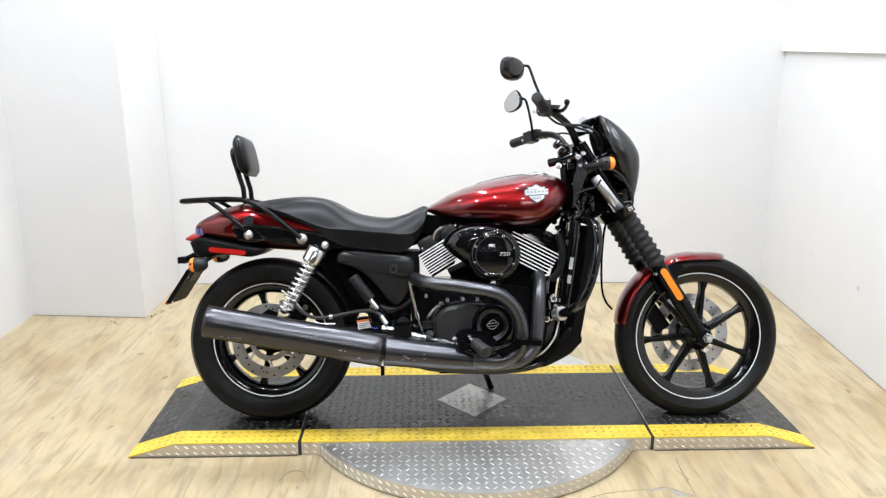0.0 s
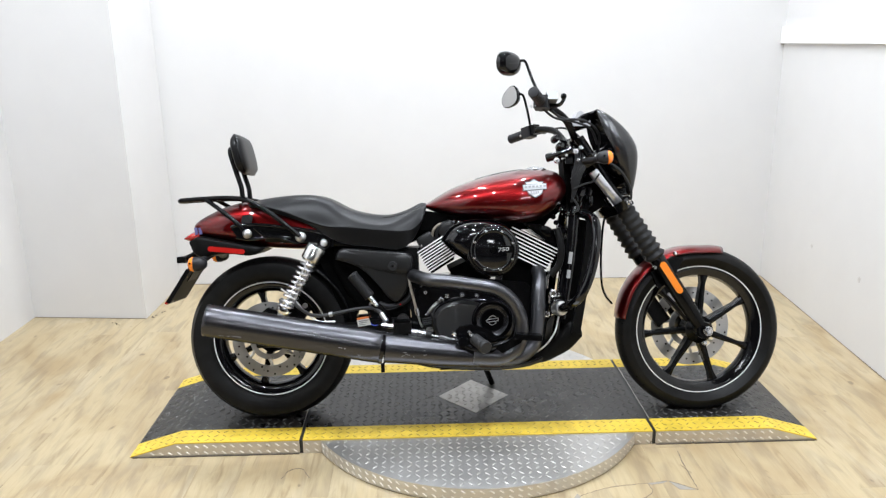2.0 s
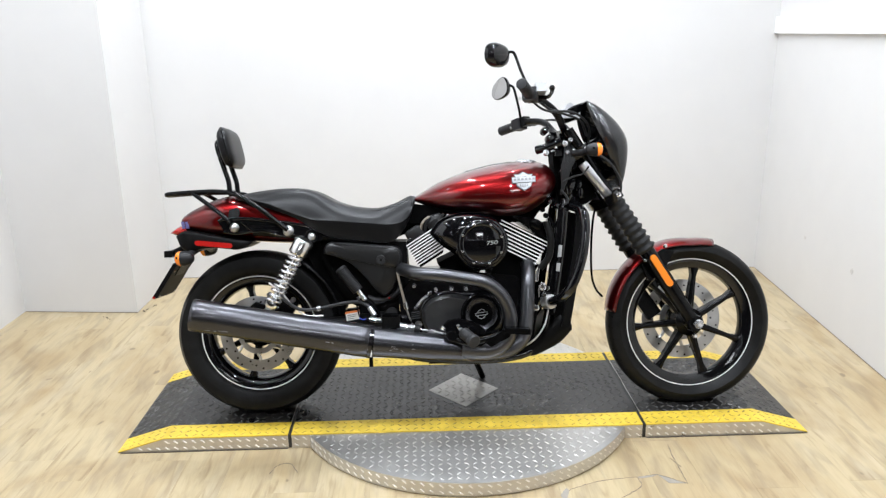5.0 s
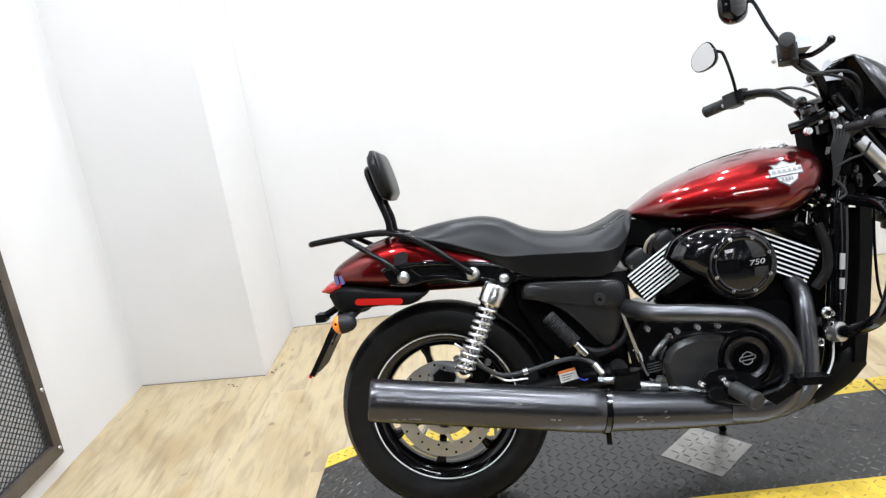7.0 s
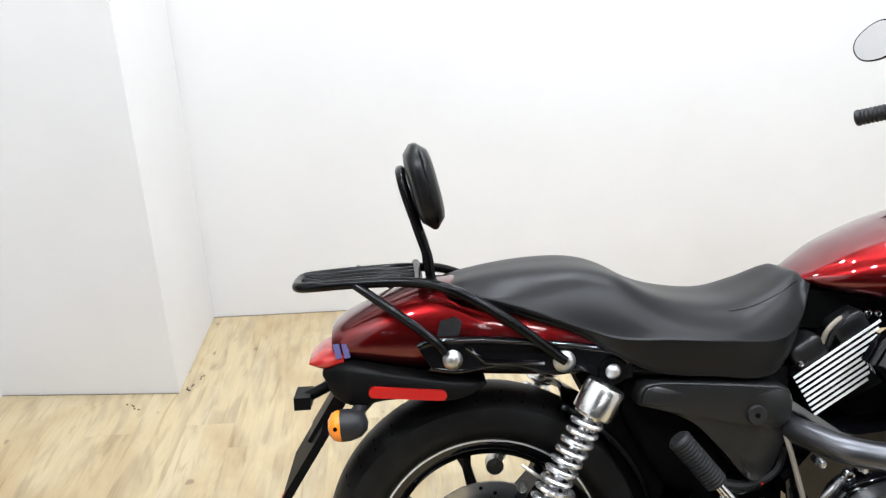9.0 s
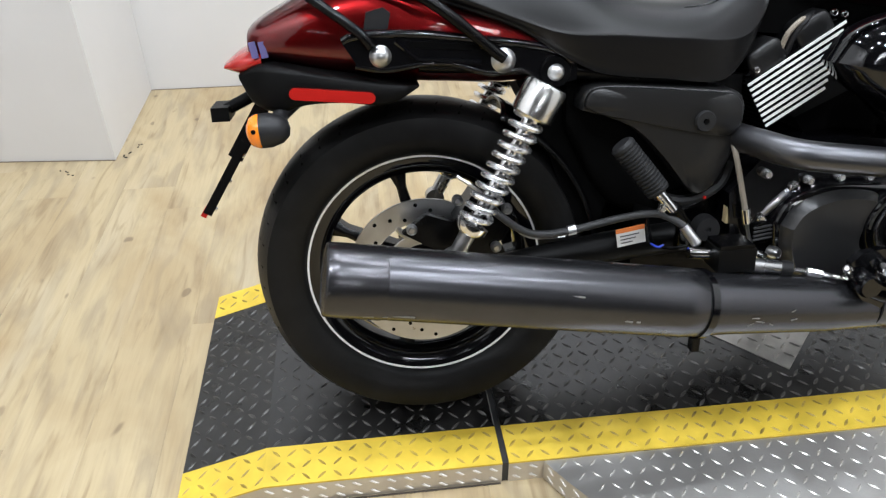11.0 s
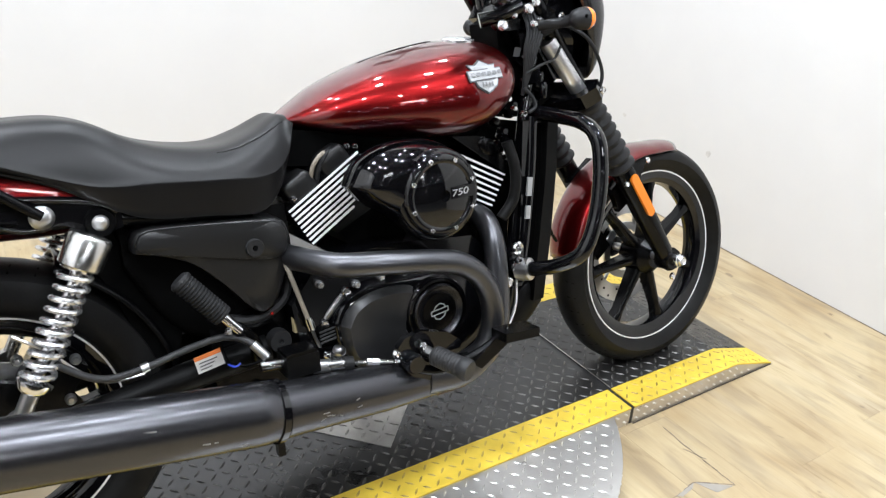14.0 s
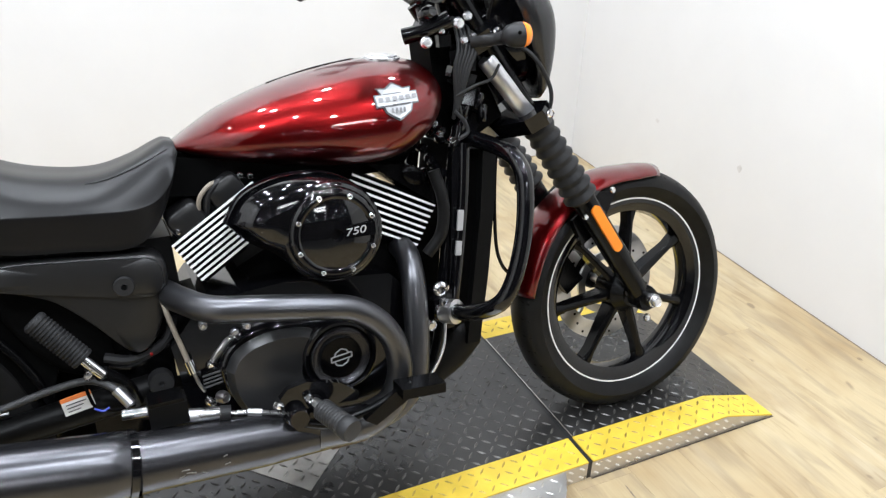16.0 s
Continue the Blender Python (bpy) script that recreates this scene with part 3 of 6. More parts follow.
bike = thing("motorcycle", BIKE, "dark red and black cruiser motorcycle leaning on its stand", "motorcycle")


def bolt(p, d, r=0.008, h=0.006, material=M_CHROME, parent=None, name="bolt", domed=True):
    prof = [(0, h), (r * 0.45, h), (r * 0.5, h * 0.7), (r * 0.75, h * 0.95), (r, h * 0.55), (r, 0)] if domed else [(0, h), (r * 0.9, h), (r, h * 0.8), (r, 0)]
    return part(name, lathe(prof, axis_frame(p, d), 14), material, parent if parent is not None else bike)


def ell(x, w, zt, zb, n=28, p=2.6, pt=None, flat=0.5):
    """A ring round the bike's long axis at x: half-width w, from zb to zt, a rounded box; flat is the height of the widest place."""
    zc = zb + (zt - zb) * flat
    out = []
    for k in range(n):
        a = 2 * math.pi * k / n
        c, s = math.cos(a), math.sin(a)
        q = pt if (pt and s > 0) else p
        y = w * math.copysign(abs(c) ** (2 / q), c)
        z = zc + (zt - zc if s > 0 else zc - zb) * math.copysign(abs(s) ** (2 / q), s)
        out.append((x, y, z))
    return out


# wheels
def wheel(name, c, width, rim_r, disc_side, disc_r, spokes, turn, label, R=0.289):
    hw = width / 2
    root = part(name, lathe([(rim_r + 0.004, -hw * 0.62), (rim_r + 0.004, -hw * 0.5), (rim_r - 0.016, -hw * 0.42), (rim_r - 0.024, 0), (rim_r - 0.016, hw * 0.42), (rim_r + 0.004, hw * 0.5), (rim_r + 0.004, hw * 0.62),
                             (rim_r - 0.012, hw * 0.6), (rim_r - 0.03, hw * 0.4), (rim_r - 0.036, 0), (rim_r - 0.03, -hw * 0.4), (rim_r - 0.012, -hw * 0.6)], axis_frame(c, OUT), 80, closed=True), M_GLOSS, bike, label)
    t = [(rim_r + 0.002, -hw * 0.6), (rim_r + 0.012, -hw * 0.8), (rim_r + (R - rim_r) * 0.45, -hw), (R - 0.022, -hw * 0.93), (R - 0.007, -hw * 0.6), (R - 0.001, -hw * 0.28), (R, 0)]
    t = t + [(r, -h) for r, h in t[-2::-1]] + [(rim_r + 0.001, hw * 0.3), (rim_r + 0.001, -hw * 0.3)]
    part("tyre", lathe(t, axis_frame(c, OUT), 96, closed=True), M_TYRE, root, "worn black rubber tyre")
    # tread cuts are thin tubes in shade black, not real recesses
    bm = bmesh.new()
    for k in range(44):
        a = 2 * math.pi * k / 44
        for s in (-1, 1):
            aa = a + (0.07 if s > 0 else 0)
            q = [(R - 0.0022, s * hw * 0.12, aa), (R - 0.0056, s * hw * 0.45, aa + 0.035), (R - 0.0145, s * hw * 0.74, aa + 0.05)]
            pts = [c + Vector((math.cos(g) * r, h, math.sin(g) * r)) for r, h, g in q]
            add_tube(bm, pts, 0.0022, 5)
    part("tread_groove", bm, M_GLOOM, root, "dark cuts in the tread")
    part("pinstripe", lathe([(rim_r - 0.0005, hw * 0.615), (rim_r + 0.003, hw * 0.625), (rim_r + 0.003, hw * 0.635), (rim_r - 0.0005, hw * 0.625)], axis_frame(c, OUT), 96, closed=True), M_STRIPE, root, "thin silver line round the rim")
    part("hub", lathe([(0, 0.052), (0.03, 0.052), (0.036, 0.045), (0.05, 0.03), (0.05, -0.03), (0.036, -0.045), (0.03, -0.052), (0, -0.052)], axis_frame(c, OUT), 32), M_SATIN, root)
    me = None
    for k in range(spokes):
        if me is None:
            bm = bmesh.new()
            rings = []
            for f in np.linspace(0, 1, 6):
                x = 0.04 + (rim_r - 0.03 - 0.04) * f
                w, d = 0.0125 - 0.0055 * f + 0.008 * max(0, f - 0.85) / 0.15, 0.018 - 0.006 * f
                rings.append([bm.verts.new((x, y, z)) for y, z in ((-d, -w), (-d - 0.005, -w * 0.35), (-d - 0.005, w * 0.35), (-d, w), (d, w), (d + 0.005, w * 0.35), (d + 0.005, -w * 0.35), (d, -w))])
            for a, b in zip(rings, rings[1:]):
                for i in range(8):
                    bm.faces.new((a[i], a[(i + 1) % 8], b[(i + 1) % 8], b[i]))
            sp = part("spoke", bm, M_SATIN, root)
            me = sp.data
        else:
            sp = new("spoke", me)
            sp.parent = root
        sp.matrix_local = Matrix.Translation(c) @ Matrix.Rotation(radians(turn + 360 / spokes * k), 4, "Y")
    if disc_r:
        y = disc_side * 0.06
        q = c + Vector((0, y, 0))
        bm = lathe([(disc_r * 0.70, -0.0025), (disc_r, -0.0025), (disc_r, 0.0025), (disc_r * 0.70, 0.0025)], axis_frame(q, OUT), 72, closed=True)
        disc = part("brake_disc", bm, M_STEEL, root, "drilled steel brake disc")
        # solid discs in shade black paint the dark of the drilled holes
        hole = None
        for k in range(30):
            a, r = 2 * math.pi * k / 30, disc_r * (0.77 + 0.08 * (k % 3))
            if hole is None:
                ho = part("drill_hole", lathe([(0, 0.0032), (0.0035, 0.0032), (0.0035, -0.0032), (0, -0.0032)], axis_frame((0, 0, 0), OUT), 8), M_GLOOM, disc)
                hole = ho.data
            else:
                ho = new("drill_hole", hole)
                ho.parent = disc
            ho.location = q + Vector((math.cos(a) * r, 0, math.sin(a) * r))
        part("disc_carrier", lathe([(disc_r * 0.40, -0.003), (disc_r * 0.54, -0.003), (disc_r * 0.54, 0.003), (disc_r * 0.40, 0.003)], axis_frame(q, OUT), 48, closed=True), M_STEEL, disc, "steel inner ring of the disc")
        arm = None
        for k in range(7):
            a = 2 * math.pi * k / 7 + 0.2
            if arm is None:
                ao = part("carrier_arm", tube([(disc_r * 0.52, 0, -0.004), (disc_r * 0.62, 0, 0.004), (disc_r * 0.72, 0, 0.006)], 0.0055, 6), M_STEEL, disc)
                arm = ao.data
            else:
                ao = new("carrier_arm", arm)
                ao.parent = disc
            ao.matrix_local = Matrix.Translation(q) @ Matrix.Rotation(-a, 4, "Y")
    return root


FW, RW = Vector((0.772, -0.004, 0.288)), Vector((-0.752, 0, 0.288))
front_wheel = wheel("front_wheel", FW, 0.104, 0.225, 1, 0.145, 7, -82, "black seven-spoke alloy front wheel", 0.294)
rear_wheel = wheel("rear_wheel", RW, 0.142, 0.199, -1, 0.132, 7, -103, "black seven-spoke alloy rear wheel")
part("valve_tag", box(-0.003, 0.003, -0.002, 0.002, -0.008, 0.008, Matrix.Translation((0.768, -0.03, 0.008))), M_YELLOW, front_wheel)

# front fork
AX = Vector((0.760, 0, 0.296))
FD = Vector((-0.540, 0, 0.842)).normalized()


def fork_at(s, y, fwd=0.0):
    return AX + FD * s + Vector((0, y, 0)) + Vector((0.832, 0, 0.555)) * fwd


for y in (-0.102, 0.102):
    leg = part("fork_leg", lathe([(0, -0.03), (0.017, -0.03), (0.022, -0.02), (0.024, 0.05), (0.027, 0.12), (0.027, 0.33), (0.024, 0.335), (0, 0.335)], axis_frame(fork_at(0, y), FD), 24), M_SATIN, bike, "satin black fork slider")
    prof = [(0.024, 0.30)]
    n = 8
    for k in range(n):
        s0 = 0.30 + 0.205 * k / n
        prof += [(0.029, s0 + 0.004), (0.0375 - 0.0006 * k, s0 + 0.012), (0.0375 - 0.0006 * k, s0 + 0.016), (0.029, s0 + 0.0245)]
    prof += [(0.026, 0.51), (0, 0.512)]
    part("gaiter", lathe([(0, 0.30)] + prof, axis_frame(fork_at(0, y), FD), 32), M_RUBBER, leg, "ribbed black rubber fork gaiter", smooth=60)
    part("fork_tube", lathe([(0.0, 0.50), (0.0175, 0.50), (0.0175, 0.80), (0.0, 0.80)], axis_frame(fork_at(0, y), FD), 24), M_SATIN, leg)
    part("tube_cover", lathe([(0.016, 0.0), (0.0195, 0.005), (0.0195, 0.142), (0.017, 0.146), (0.0, 0.146)], axis_frame(fork_at(0.532, y, -0.004), fork_at(0.68, y, -0.020) - fork_at(0.532, y, -0.004)), 24), M_TUBEMETAL, leg, "polished upper fork tube")
    if y < 0:
        bm = bmesh.new()
        pts = []
        for k in range(24):
            a = 2 * math.pi * k / 24
            cx = 0.052 if math.cos(a) > 0 else -0.052
            pts.append((cx + 0.0115 * math.cos(a), 0.0115 * math.sin(a)))
        ring = [fork_at(0.222 + p, y - 0.022, q) for p, q in pts]
        a = [bm.verts.new(v) for v in ring]
        b = [bm.verts.new(v + Vector((0, -0.009, 0))) for v in ring]
        bm.faces.new(a), bm.faces.new(b)
        for k in range(24):
            bm.faces.new((a[k], a[(k + 1) % 24], b[(k + 1) % 24], b[k]))
        part("side_reflector", bm, M_REFLECT, leg, "orange side reflector", bevel=0.002)
        bolt(AX + Vector((0.005, y - 0.024, 0.0)), OUT, 0.017, 0.016, M_CHROME, leg, "axle_nut", False)
        bolt(AX + Vector((0.005, y - 0.030, 0.0)), OUT, 0.0145, 0.020, M_SPRING, leg, "axle_end")
        bolt(fork_at(-0.035, y - 0.018, -0.025), OUT, 0.009, 0.008, M_CHROME, leg)
        bolt(fork_at(0.285, y - 0.03, 0.055), OUT, 0.007, 0.007, M_CHROME, leg)
        bolt(fork_at(0.285, y - 0.03, -0.03), OUT, 0.007, 0.007, M_CHROME, leg)
    part("axle_clamp", lathe([(0, 0.022), (0.026, 0.022), (0.03, 0.012), (0.03, -0.018), (0, -0.018)], axis_frame(AX + Vector((0.002, y, 0)), OUT), 24), M_SATIN, leg)
bm = bmesh.new()
add_tube(bm, [AX + Vector((0, -0.12, 0)), AX + Vector((0, 0.13, 0))], 0.011, 16)
part("front_axle", bm, M_STEEL, bike)
for s, w, name in ((0.525, 0.135, "lower_triple_clamp"), (0.715, 0.125, "upper_triple_clamp")):
    bm = bmesh.new()
    pts = [(-w, 0.03), (-w - 0.02, 0), (-w, -0.035), (-0.05, -0.06), (0.05, -0.06), (w, -0.035), (w + 0.02, 0), (w, 0.03), (0.04, 0.02), (-0.04, 0.02)]
    lo = [bm.verts.new(fork_at(s - 0.016, a, b)) for a, b in pts]
    hi = [bm.verts.new(fork_at(s + 0.016, a, b)) for a, b in pts]
    bm.faces.new(lo), bm.faces.new(hi)
    for k in range(len(pts)):
        j = (k + 1) % len(pts)
        bm.faces.new((lo[k], lo[j], hi[j], hi[k]))
    tc = part(name, bm, M_GLOSS, bike, bevel=0.005)
    for y in (-1, 1):
        bolt(fork_at(s, y * (w + 0.018), 0.012), (0, y, 0), 0.0085, 0.006, M_CHROME, tc)
part("caliper", box(-0.05, 0.05, 0.03, 0.075, -0.028, 0.028, Matrix.Translation((0.640, 0.0, 0.345)) @ Matrix.Rotation(radians(55), 4, "Y")), M_SATIN, bike, "black front brake caliper", bevel=0.008)

# front fender: red shell over the tyre
bm = bmesh.new()
rings = []
for i in range(34):
    f = i / 33
    a = radians(171 - f * 98)
    rr = 0.301 + 0.009 * math.sin(math.pi * min(1, f * 1.2)) + (0.008 * (f - 0.85) / 0.15 if f > 0.85 else 0)
    hw = 0.061 - 0.016 * max(0, (f - 0.8) / 0.2) ** 2 - 0.01 * max(0, (0.12 - f) / 0.12)
    row = []
    for j in range(17):
        t = -1 + 2 * j / 16
        y = hw * math.sin(t * 1.5) / math.sin(1.5)
        drop = 0.026 * (1 - math.cos(t * 1.5)) / (1 - math.cos(1.5))
        r = rr - drop
        row.append(bm.verts.new(FW + Vector((math.cos(a) * r, y, math.sin(a) * r))))
    rings.append(row)
for a, b in zip(rings, rings[1:]):
    for j in range(16):
        bm.faces.new((a[j], a[j + 1], b[j + 1], b[j]))
ff = part("front_fender", bm, M_RED, bike, "dark red painted front fender", smooth=60)
md = ff.modifiers.new("thickness", "SOLIDIFY")
md.thickness, md.offset = 0.004, -1
for y in (-1, 1):
    part("fender_bracket", prism([(0.585, 0.50), (0.66, 0.555), (0.70, 0.545), (0.66, 0.47), (0.61, 0.44)], y * 0.066, y * 0.082, "y"), M_SATIN, ff, bevel=0.003)


# the steering stands a little to the left
STEER = fork_at(0, 0, -0.05)
turn_left = Matrix.Translation(STEER) @ Matrix.Rotation(radians(1.5), 4, FD) @ Matrix.Translation(-STEER)
for ob in bike.children:
    if ob.name.split(".")[0] in ("front_wheel", "fork_leg", "front_axle", "caliper", "front_fender", "lower_triple_clamp"):
        ob.matrix_basis = turn_left @ ob.matrix_basis


def bellied(keys_top, keys_bot, keys_w, x0, x1, n, p=2.4, pt=None, flat=0.5):
    """A closed body along the bike from side profiles and half-widths, with rounded ends."""
    secs = []
    for i in range(n + 1):
        f = i / n
        f = 0.5 - 0.5 * math.cos(math.pi * f)
        x = x0 + (x1 - x0) * f
        zt, zb, w = spline(keys_top, x), spline(keys_bot, x), spline(keys_w, x)
        secs.append(ell(x, w, zt, zb, p=p, pt=pt, flat=flat))
    return loft(secs)


# fuel tank
tank = part("fuel_tank", bellied(
    [(-0.20, 0.752), (-0.16, 0.777), (-0.11, 0.805), (-0.01, 0.841), (0.09, 0.863), (0.172, 0.872), (0.24, 0.868), (0.275, 0.85), (0.293, 0.822), (0.300, 0.795)],
    [(-0.20, 0.738), (-0.16, 0.722), (-0.11, 0.709), (-0.01, 0.69), (0.09, 0.678), (0.172, 0.680), (0.22, 0.700), (0.262, 0.735), (0.285, 0.765), (0.300, 0.785)],
    [(-0.20, 0.045), (-0.16, 0.078), (-0.11, 0.109), (-0.01, 0.149), (0.09, 0.171), (0.172, 0.178), (0.24, 0.160), (0.275, 0.122), (0.293, 0.075), (0.300, 0.02)],
    -0.20, 0.300, 46, p=2.5, pt=2.1, flat=0.42), M_RED, bike, "glossy dark red teardrop fuel tank", smooth=80)
part("fuel_cap", lathe([(0, 0.006), (0.022, 0.0055), (0.028, 0.0045), (0.030, 0.002), (0.035, 0.001), (0.035, -0.010), (0, -0.010)], axis_frame((0.192, -0.040, 0.8705), (0.02, -0.12, 1)), 40), M_SPRING, tank, "chrome fuel cap")
part("tank_seam", tube([(-0.02, 0.0, 0.8375), (0.06, 0, 0.857), (0.13, 0, 0.868), (0.15, 0, 0.8695)], 0.0022, 8), M_GLOSS, tank, "black trim strip")


def on_tank(x, z):
    """The side of the tank at x, z, on the right: place and outward normal."""
    def y_at(x, z):
        zt = spline([(-0.20, 0.752), (-0.16, 0.777), (-0.11, 0.805), (-0.01, 0.841), (0.09, 0.863), (0.172, 0.872), (0.24, 0.868), (0.275, 0.85), (0.293, 0.822), (0.300, 0.795)], x)
        zb = spline([(-0.20, 0.738), (-0.16, 0.722), (-0.11, 0.709), (-0.01, 0.69), (0.09, 0.678), (0.172, 0.680), (0.22, 0.700), (0.262, 0.735), (0.285, 0.765), (0.300, 0.785)], x)
        w = spline([(-0.20, 0.045), (-0.16, 0.078), (-0.11, 0.109), (-0.01, 0.149), (0.09, 0.171), (0.172, 0.178), (0.24, 0.160), (0.275, 0.122), (0.293, 0.075), (0.300, 0.02)], x)
        zc = zb + (zt - zb) * 0.42
        q, h = (2.1, zt - zc) if z > zc else (2.5, zc - zb)
        s = min(1.0, abs(z - zc) / h)
        # rounded-box outline: |y/w|^q + |z/h|^q = 1
        return -w * max(0.0, 1 - s ** q) ** (1 / q)
    return Vector((x, y_at(x, z), z))


def badge_plate(name, outline, lift, material, parent, thick=0.003, label=""):
    bm = bmesh.new()
    lo = [bm.verts.new(on_tank(x, z) + Vector((0, -lift, lift * 0.4))) for x, z in outline]
    hi = [bm.verts.new(on_tank(x, z) + Vector((0, -lift - thick, lift * 0.4 + thick * 0.4))) for x, z in outline]
    bm.faces.new(lo), bm.faces.new(hi)
    for k in range(len(outline)):
        j = (k + 1) % len(outline)
        bm.faces.new((lo[k], lo[j], hi[j], hi[k]))
    return part(name, bm, material, parent, label, smooth=0)


BX, BZ = 0.168, 0.797
shield = [(-0.026, 0.014), (-0.030, 0.022), (-0.016, 0.021), (0, 0.030), (0.016, 0.021), (0.030, 0.022), (0.026, 0.014), (0.026, -0.006), (0.022, -0.016), (0.010, -0.024), (0, -0.029), (-0.010, -0.024), (-0.022, -0.016), (-0.026, -0.006)]
emblem = badge_plate("tank_emblem", [(BX + a * 1.08, BZ + b * 1.1) for a, b in shield], 0.0005, M_BADGEDARK, tank, 0.002, "silver shield-shaped tank emblem")
badge_plate("emblem_face", [(BX + a * 0.98, BZ + b * 0.99) for a, b in shield], 0.0025, M_BADGE, emblem, 0.001)
badge_plate("emblem_bar", [(BX - 0.040, BZ - 0.0085), (BX + 0.040, BZ - 0.0045), (BX + 0.040, BZ + 0.0165), (BX - 0.040, BZ + 0.0125)], 0.0035, M_BADGEDARK, emblem, 0.001)
badge_plate("emblem_bar_face", [(BX - 0.038, BZ - 0.0065), (BX + 0.038, BZ - 0.0025), (BX + 0.038, BZ + 0.0145), (BX - 0.038, BZ + 0.0105)], 0.0047, M_BADGE, emblem, 0.0008)
for k in range(6):
    badge_plate("emblem_mark", [(BX - 0.034 + k * 0.0125, BZ + 0.0004 + k * 0.0006), (BX - 0.026 + k * 0.0125, BZ + 0.0008 + k * 0.0006), (BX - 0.026 + k * 0.0125, BZ + 0.0075 + k * 0.0006), (BX - 0.034 + k * 0.0125, BZ + 0.0071 + k * 0.0006)], 0.0056, M_BADGEMID, emblem, 0.0004)
for k in range(4):
    badge_plate("emblem_mark", [(BX - 0.014 + k * 0.0075, BZ - 0.018), (BX - 0.010 + k * 0.0075, BZ - 0.018), (BX - 0.010 + k * 0.0075, BZ - 0.010), (BX - 0.014 + k * 0.0075, BZ - 0.010)], 0.0036, M_BADGEMID, emblem, 0.0004)

# seat
SEAT_TOP = [(-0.815, 0.766), (-0.77, 0.778), (-0.67, 0.790), (-0.585, 0.789), (-0.53, 0.774), (-0.47, 0.742), (-0.41, 0.724), (-0.33, 0.717), (-0.27, 0.732), (-0.215, 0.757), (-0.198, 0.755)]
SEAT_BROW = [(-0.815, 0.763), (-0.77, 0.771), (-0.67, 0.781), (-0.585, 0.779), (-0.53, 0.765), (-0.47, 0.734), (-0.41, 0.717), (-0.33, 0.710), (-0.27, 0.724), (-0.215, 0.746), (-0.198, 0.748)]
SEAT_EDGE = [(-0.815, 0.758), (-0.77, 0.758), (-0.69, 0.738), (-0.60, 0.704), (-0.54, 0.684), (-0.455, 0.677), (-0.36, 0.668), (-0.26, 0.664), (-0.215, 0.695), (-0.198, 0.740)]
SEAT_FOOT = [(-0.815, 0.752), (-0.77, 0.748), (-0.69, 0.722), (-0.60, 0.688), (-0.54, 0.650), (-0.48, 0.622), (-0.38, 0.609), (-0.285, 0.600), (-0.245, 0.630), (-0.215, 0.685), (-0.198, 0.735)]
SEAT_HALF = [(-0.815, 0.065), (-0.79, 0.095), (-0.70, 0.118), (-0.60, 0.128), (-0.50, 0.137), (-0.40, 0.138), (-0.30, 0.128), (-0.24, 0.108), (-0.198, 0.078)]


def seat_ring(x):
    """Flat-topped seat section: brow, sloping side panel, a firm edge, then an upright skirt."""
    zt, zr, ze, zf, w = (spline(k, x) for k in (SEAT_TOP, SEAT_BROW, SEAT_EDGE, SEAT_FOOT, SEAT_HALF))
    half = [(0.0, zt), (-0.45 * w, zt), (-0.68 * w, zr), (-0.88 * w, zr * 0.52 + ze * 0.48), (-0.985 * w, ze + 0.004), (-w, ze - 0.002), (-0.975 * w, ze * 0.5 + zf * 0.5), (-0.95 * w, zf + 0.006), (-0.90 * w, zf), (-0.4 * w, zf)]
    c = [(p.x, p.y) for p in curve_pts([(a, b, 0) for a, b in half], 3)]
    return [(x, a, b) for a, b in c] + [(x, -a, b) for a, b in c[::-1] if a < -1e-6]


seat = part("seat", loft([seat_ring(-0.815 + 0.617 * (0.5 - 0.5 * math.cos(math.pi * i / 60))) for i in range(61)]), M_VINYL, bike, "two-up black vinyl seat with a dipped rider place", smooth=75)
part("seat_seam", tube([(x, -0.70 * spline(SEAT_HALF, x), spline(SEAT_BROW, x) - 0.0012) for x in np.linspace(-0.345, -0.212, 12)], 0.0007, 6, smooth=False), M_SATIN, seat, "stitched seam along the seat top")

# rear fender, tail
rf = part("rear_fender", bellied(
    [(-1.004, 0.700), (-0.996, 0.708), (-0.97, 0.724), (-0.90, 0.755), (-0.82, 0.773), (-0.74, 0.768), (-0.66, 0.755), (-0.58, 0.725), (-0.53, 0.690), (-0.50, 0.650)],
    [(-1.004, 0.660), (-0.996, 0.655), (-0.97, 0.648), (-0.90, 0.628), (-0.80, 0.612), (-0.70, 0.604), (-0.62, 0.600), (-0.56, 0.605), (-0.50, 0.63)],
    [(-1.004, 0.058), (-0.996, 0.066), (-0.97, 0.076), (-0.90, 0.088), (-0.80, 0.096), (-0.70, 0.103), (-0.60, 0.106), (-0.50, 0.10)],
    -1.004, -0.50, 34, p=2.7, pt=2.5, flat=0.45), M_RED, bike, "dark red painted rear fender", smooth=70)
ut = part("tail_section", bellied(
    [(-1.022, 0.636), (-1.00, 0.650), (-0.974, 0.654), (-0.88, 0.637), (-0.80, 0.622), (-0.752, 0.614)],
    [(-1.022, 0.628), (-1.005, 0.592), (-0.96, 0.578), (-0.925, 0.588), (-0.868, 0.590), (-0.811, 0.584), (-0.78, 0.592), (-0.752, 0.610)],
    [(-1.022, 0.062), (-0.98, 0.092), (-0.90, 0.106), (-0.80, 0.108), (-0.752, 0.10)],
    -1.022, -0.752, 26, p=7), M_PLASTIC, bike, "matt black tail moulding", smooth=50)
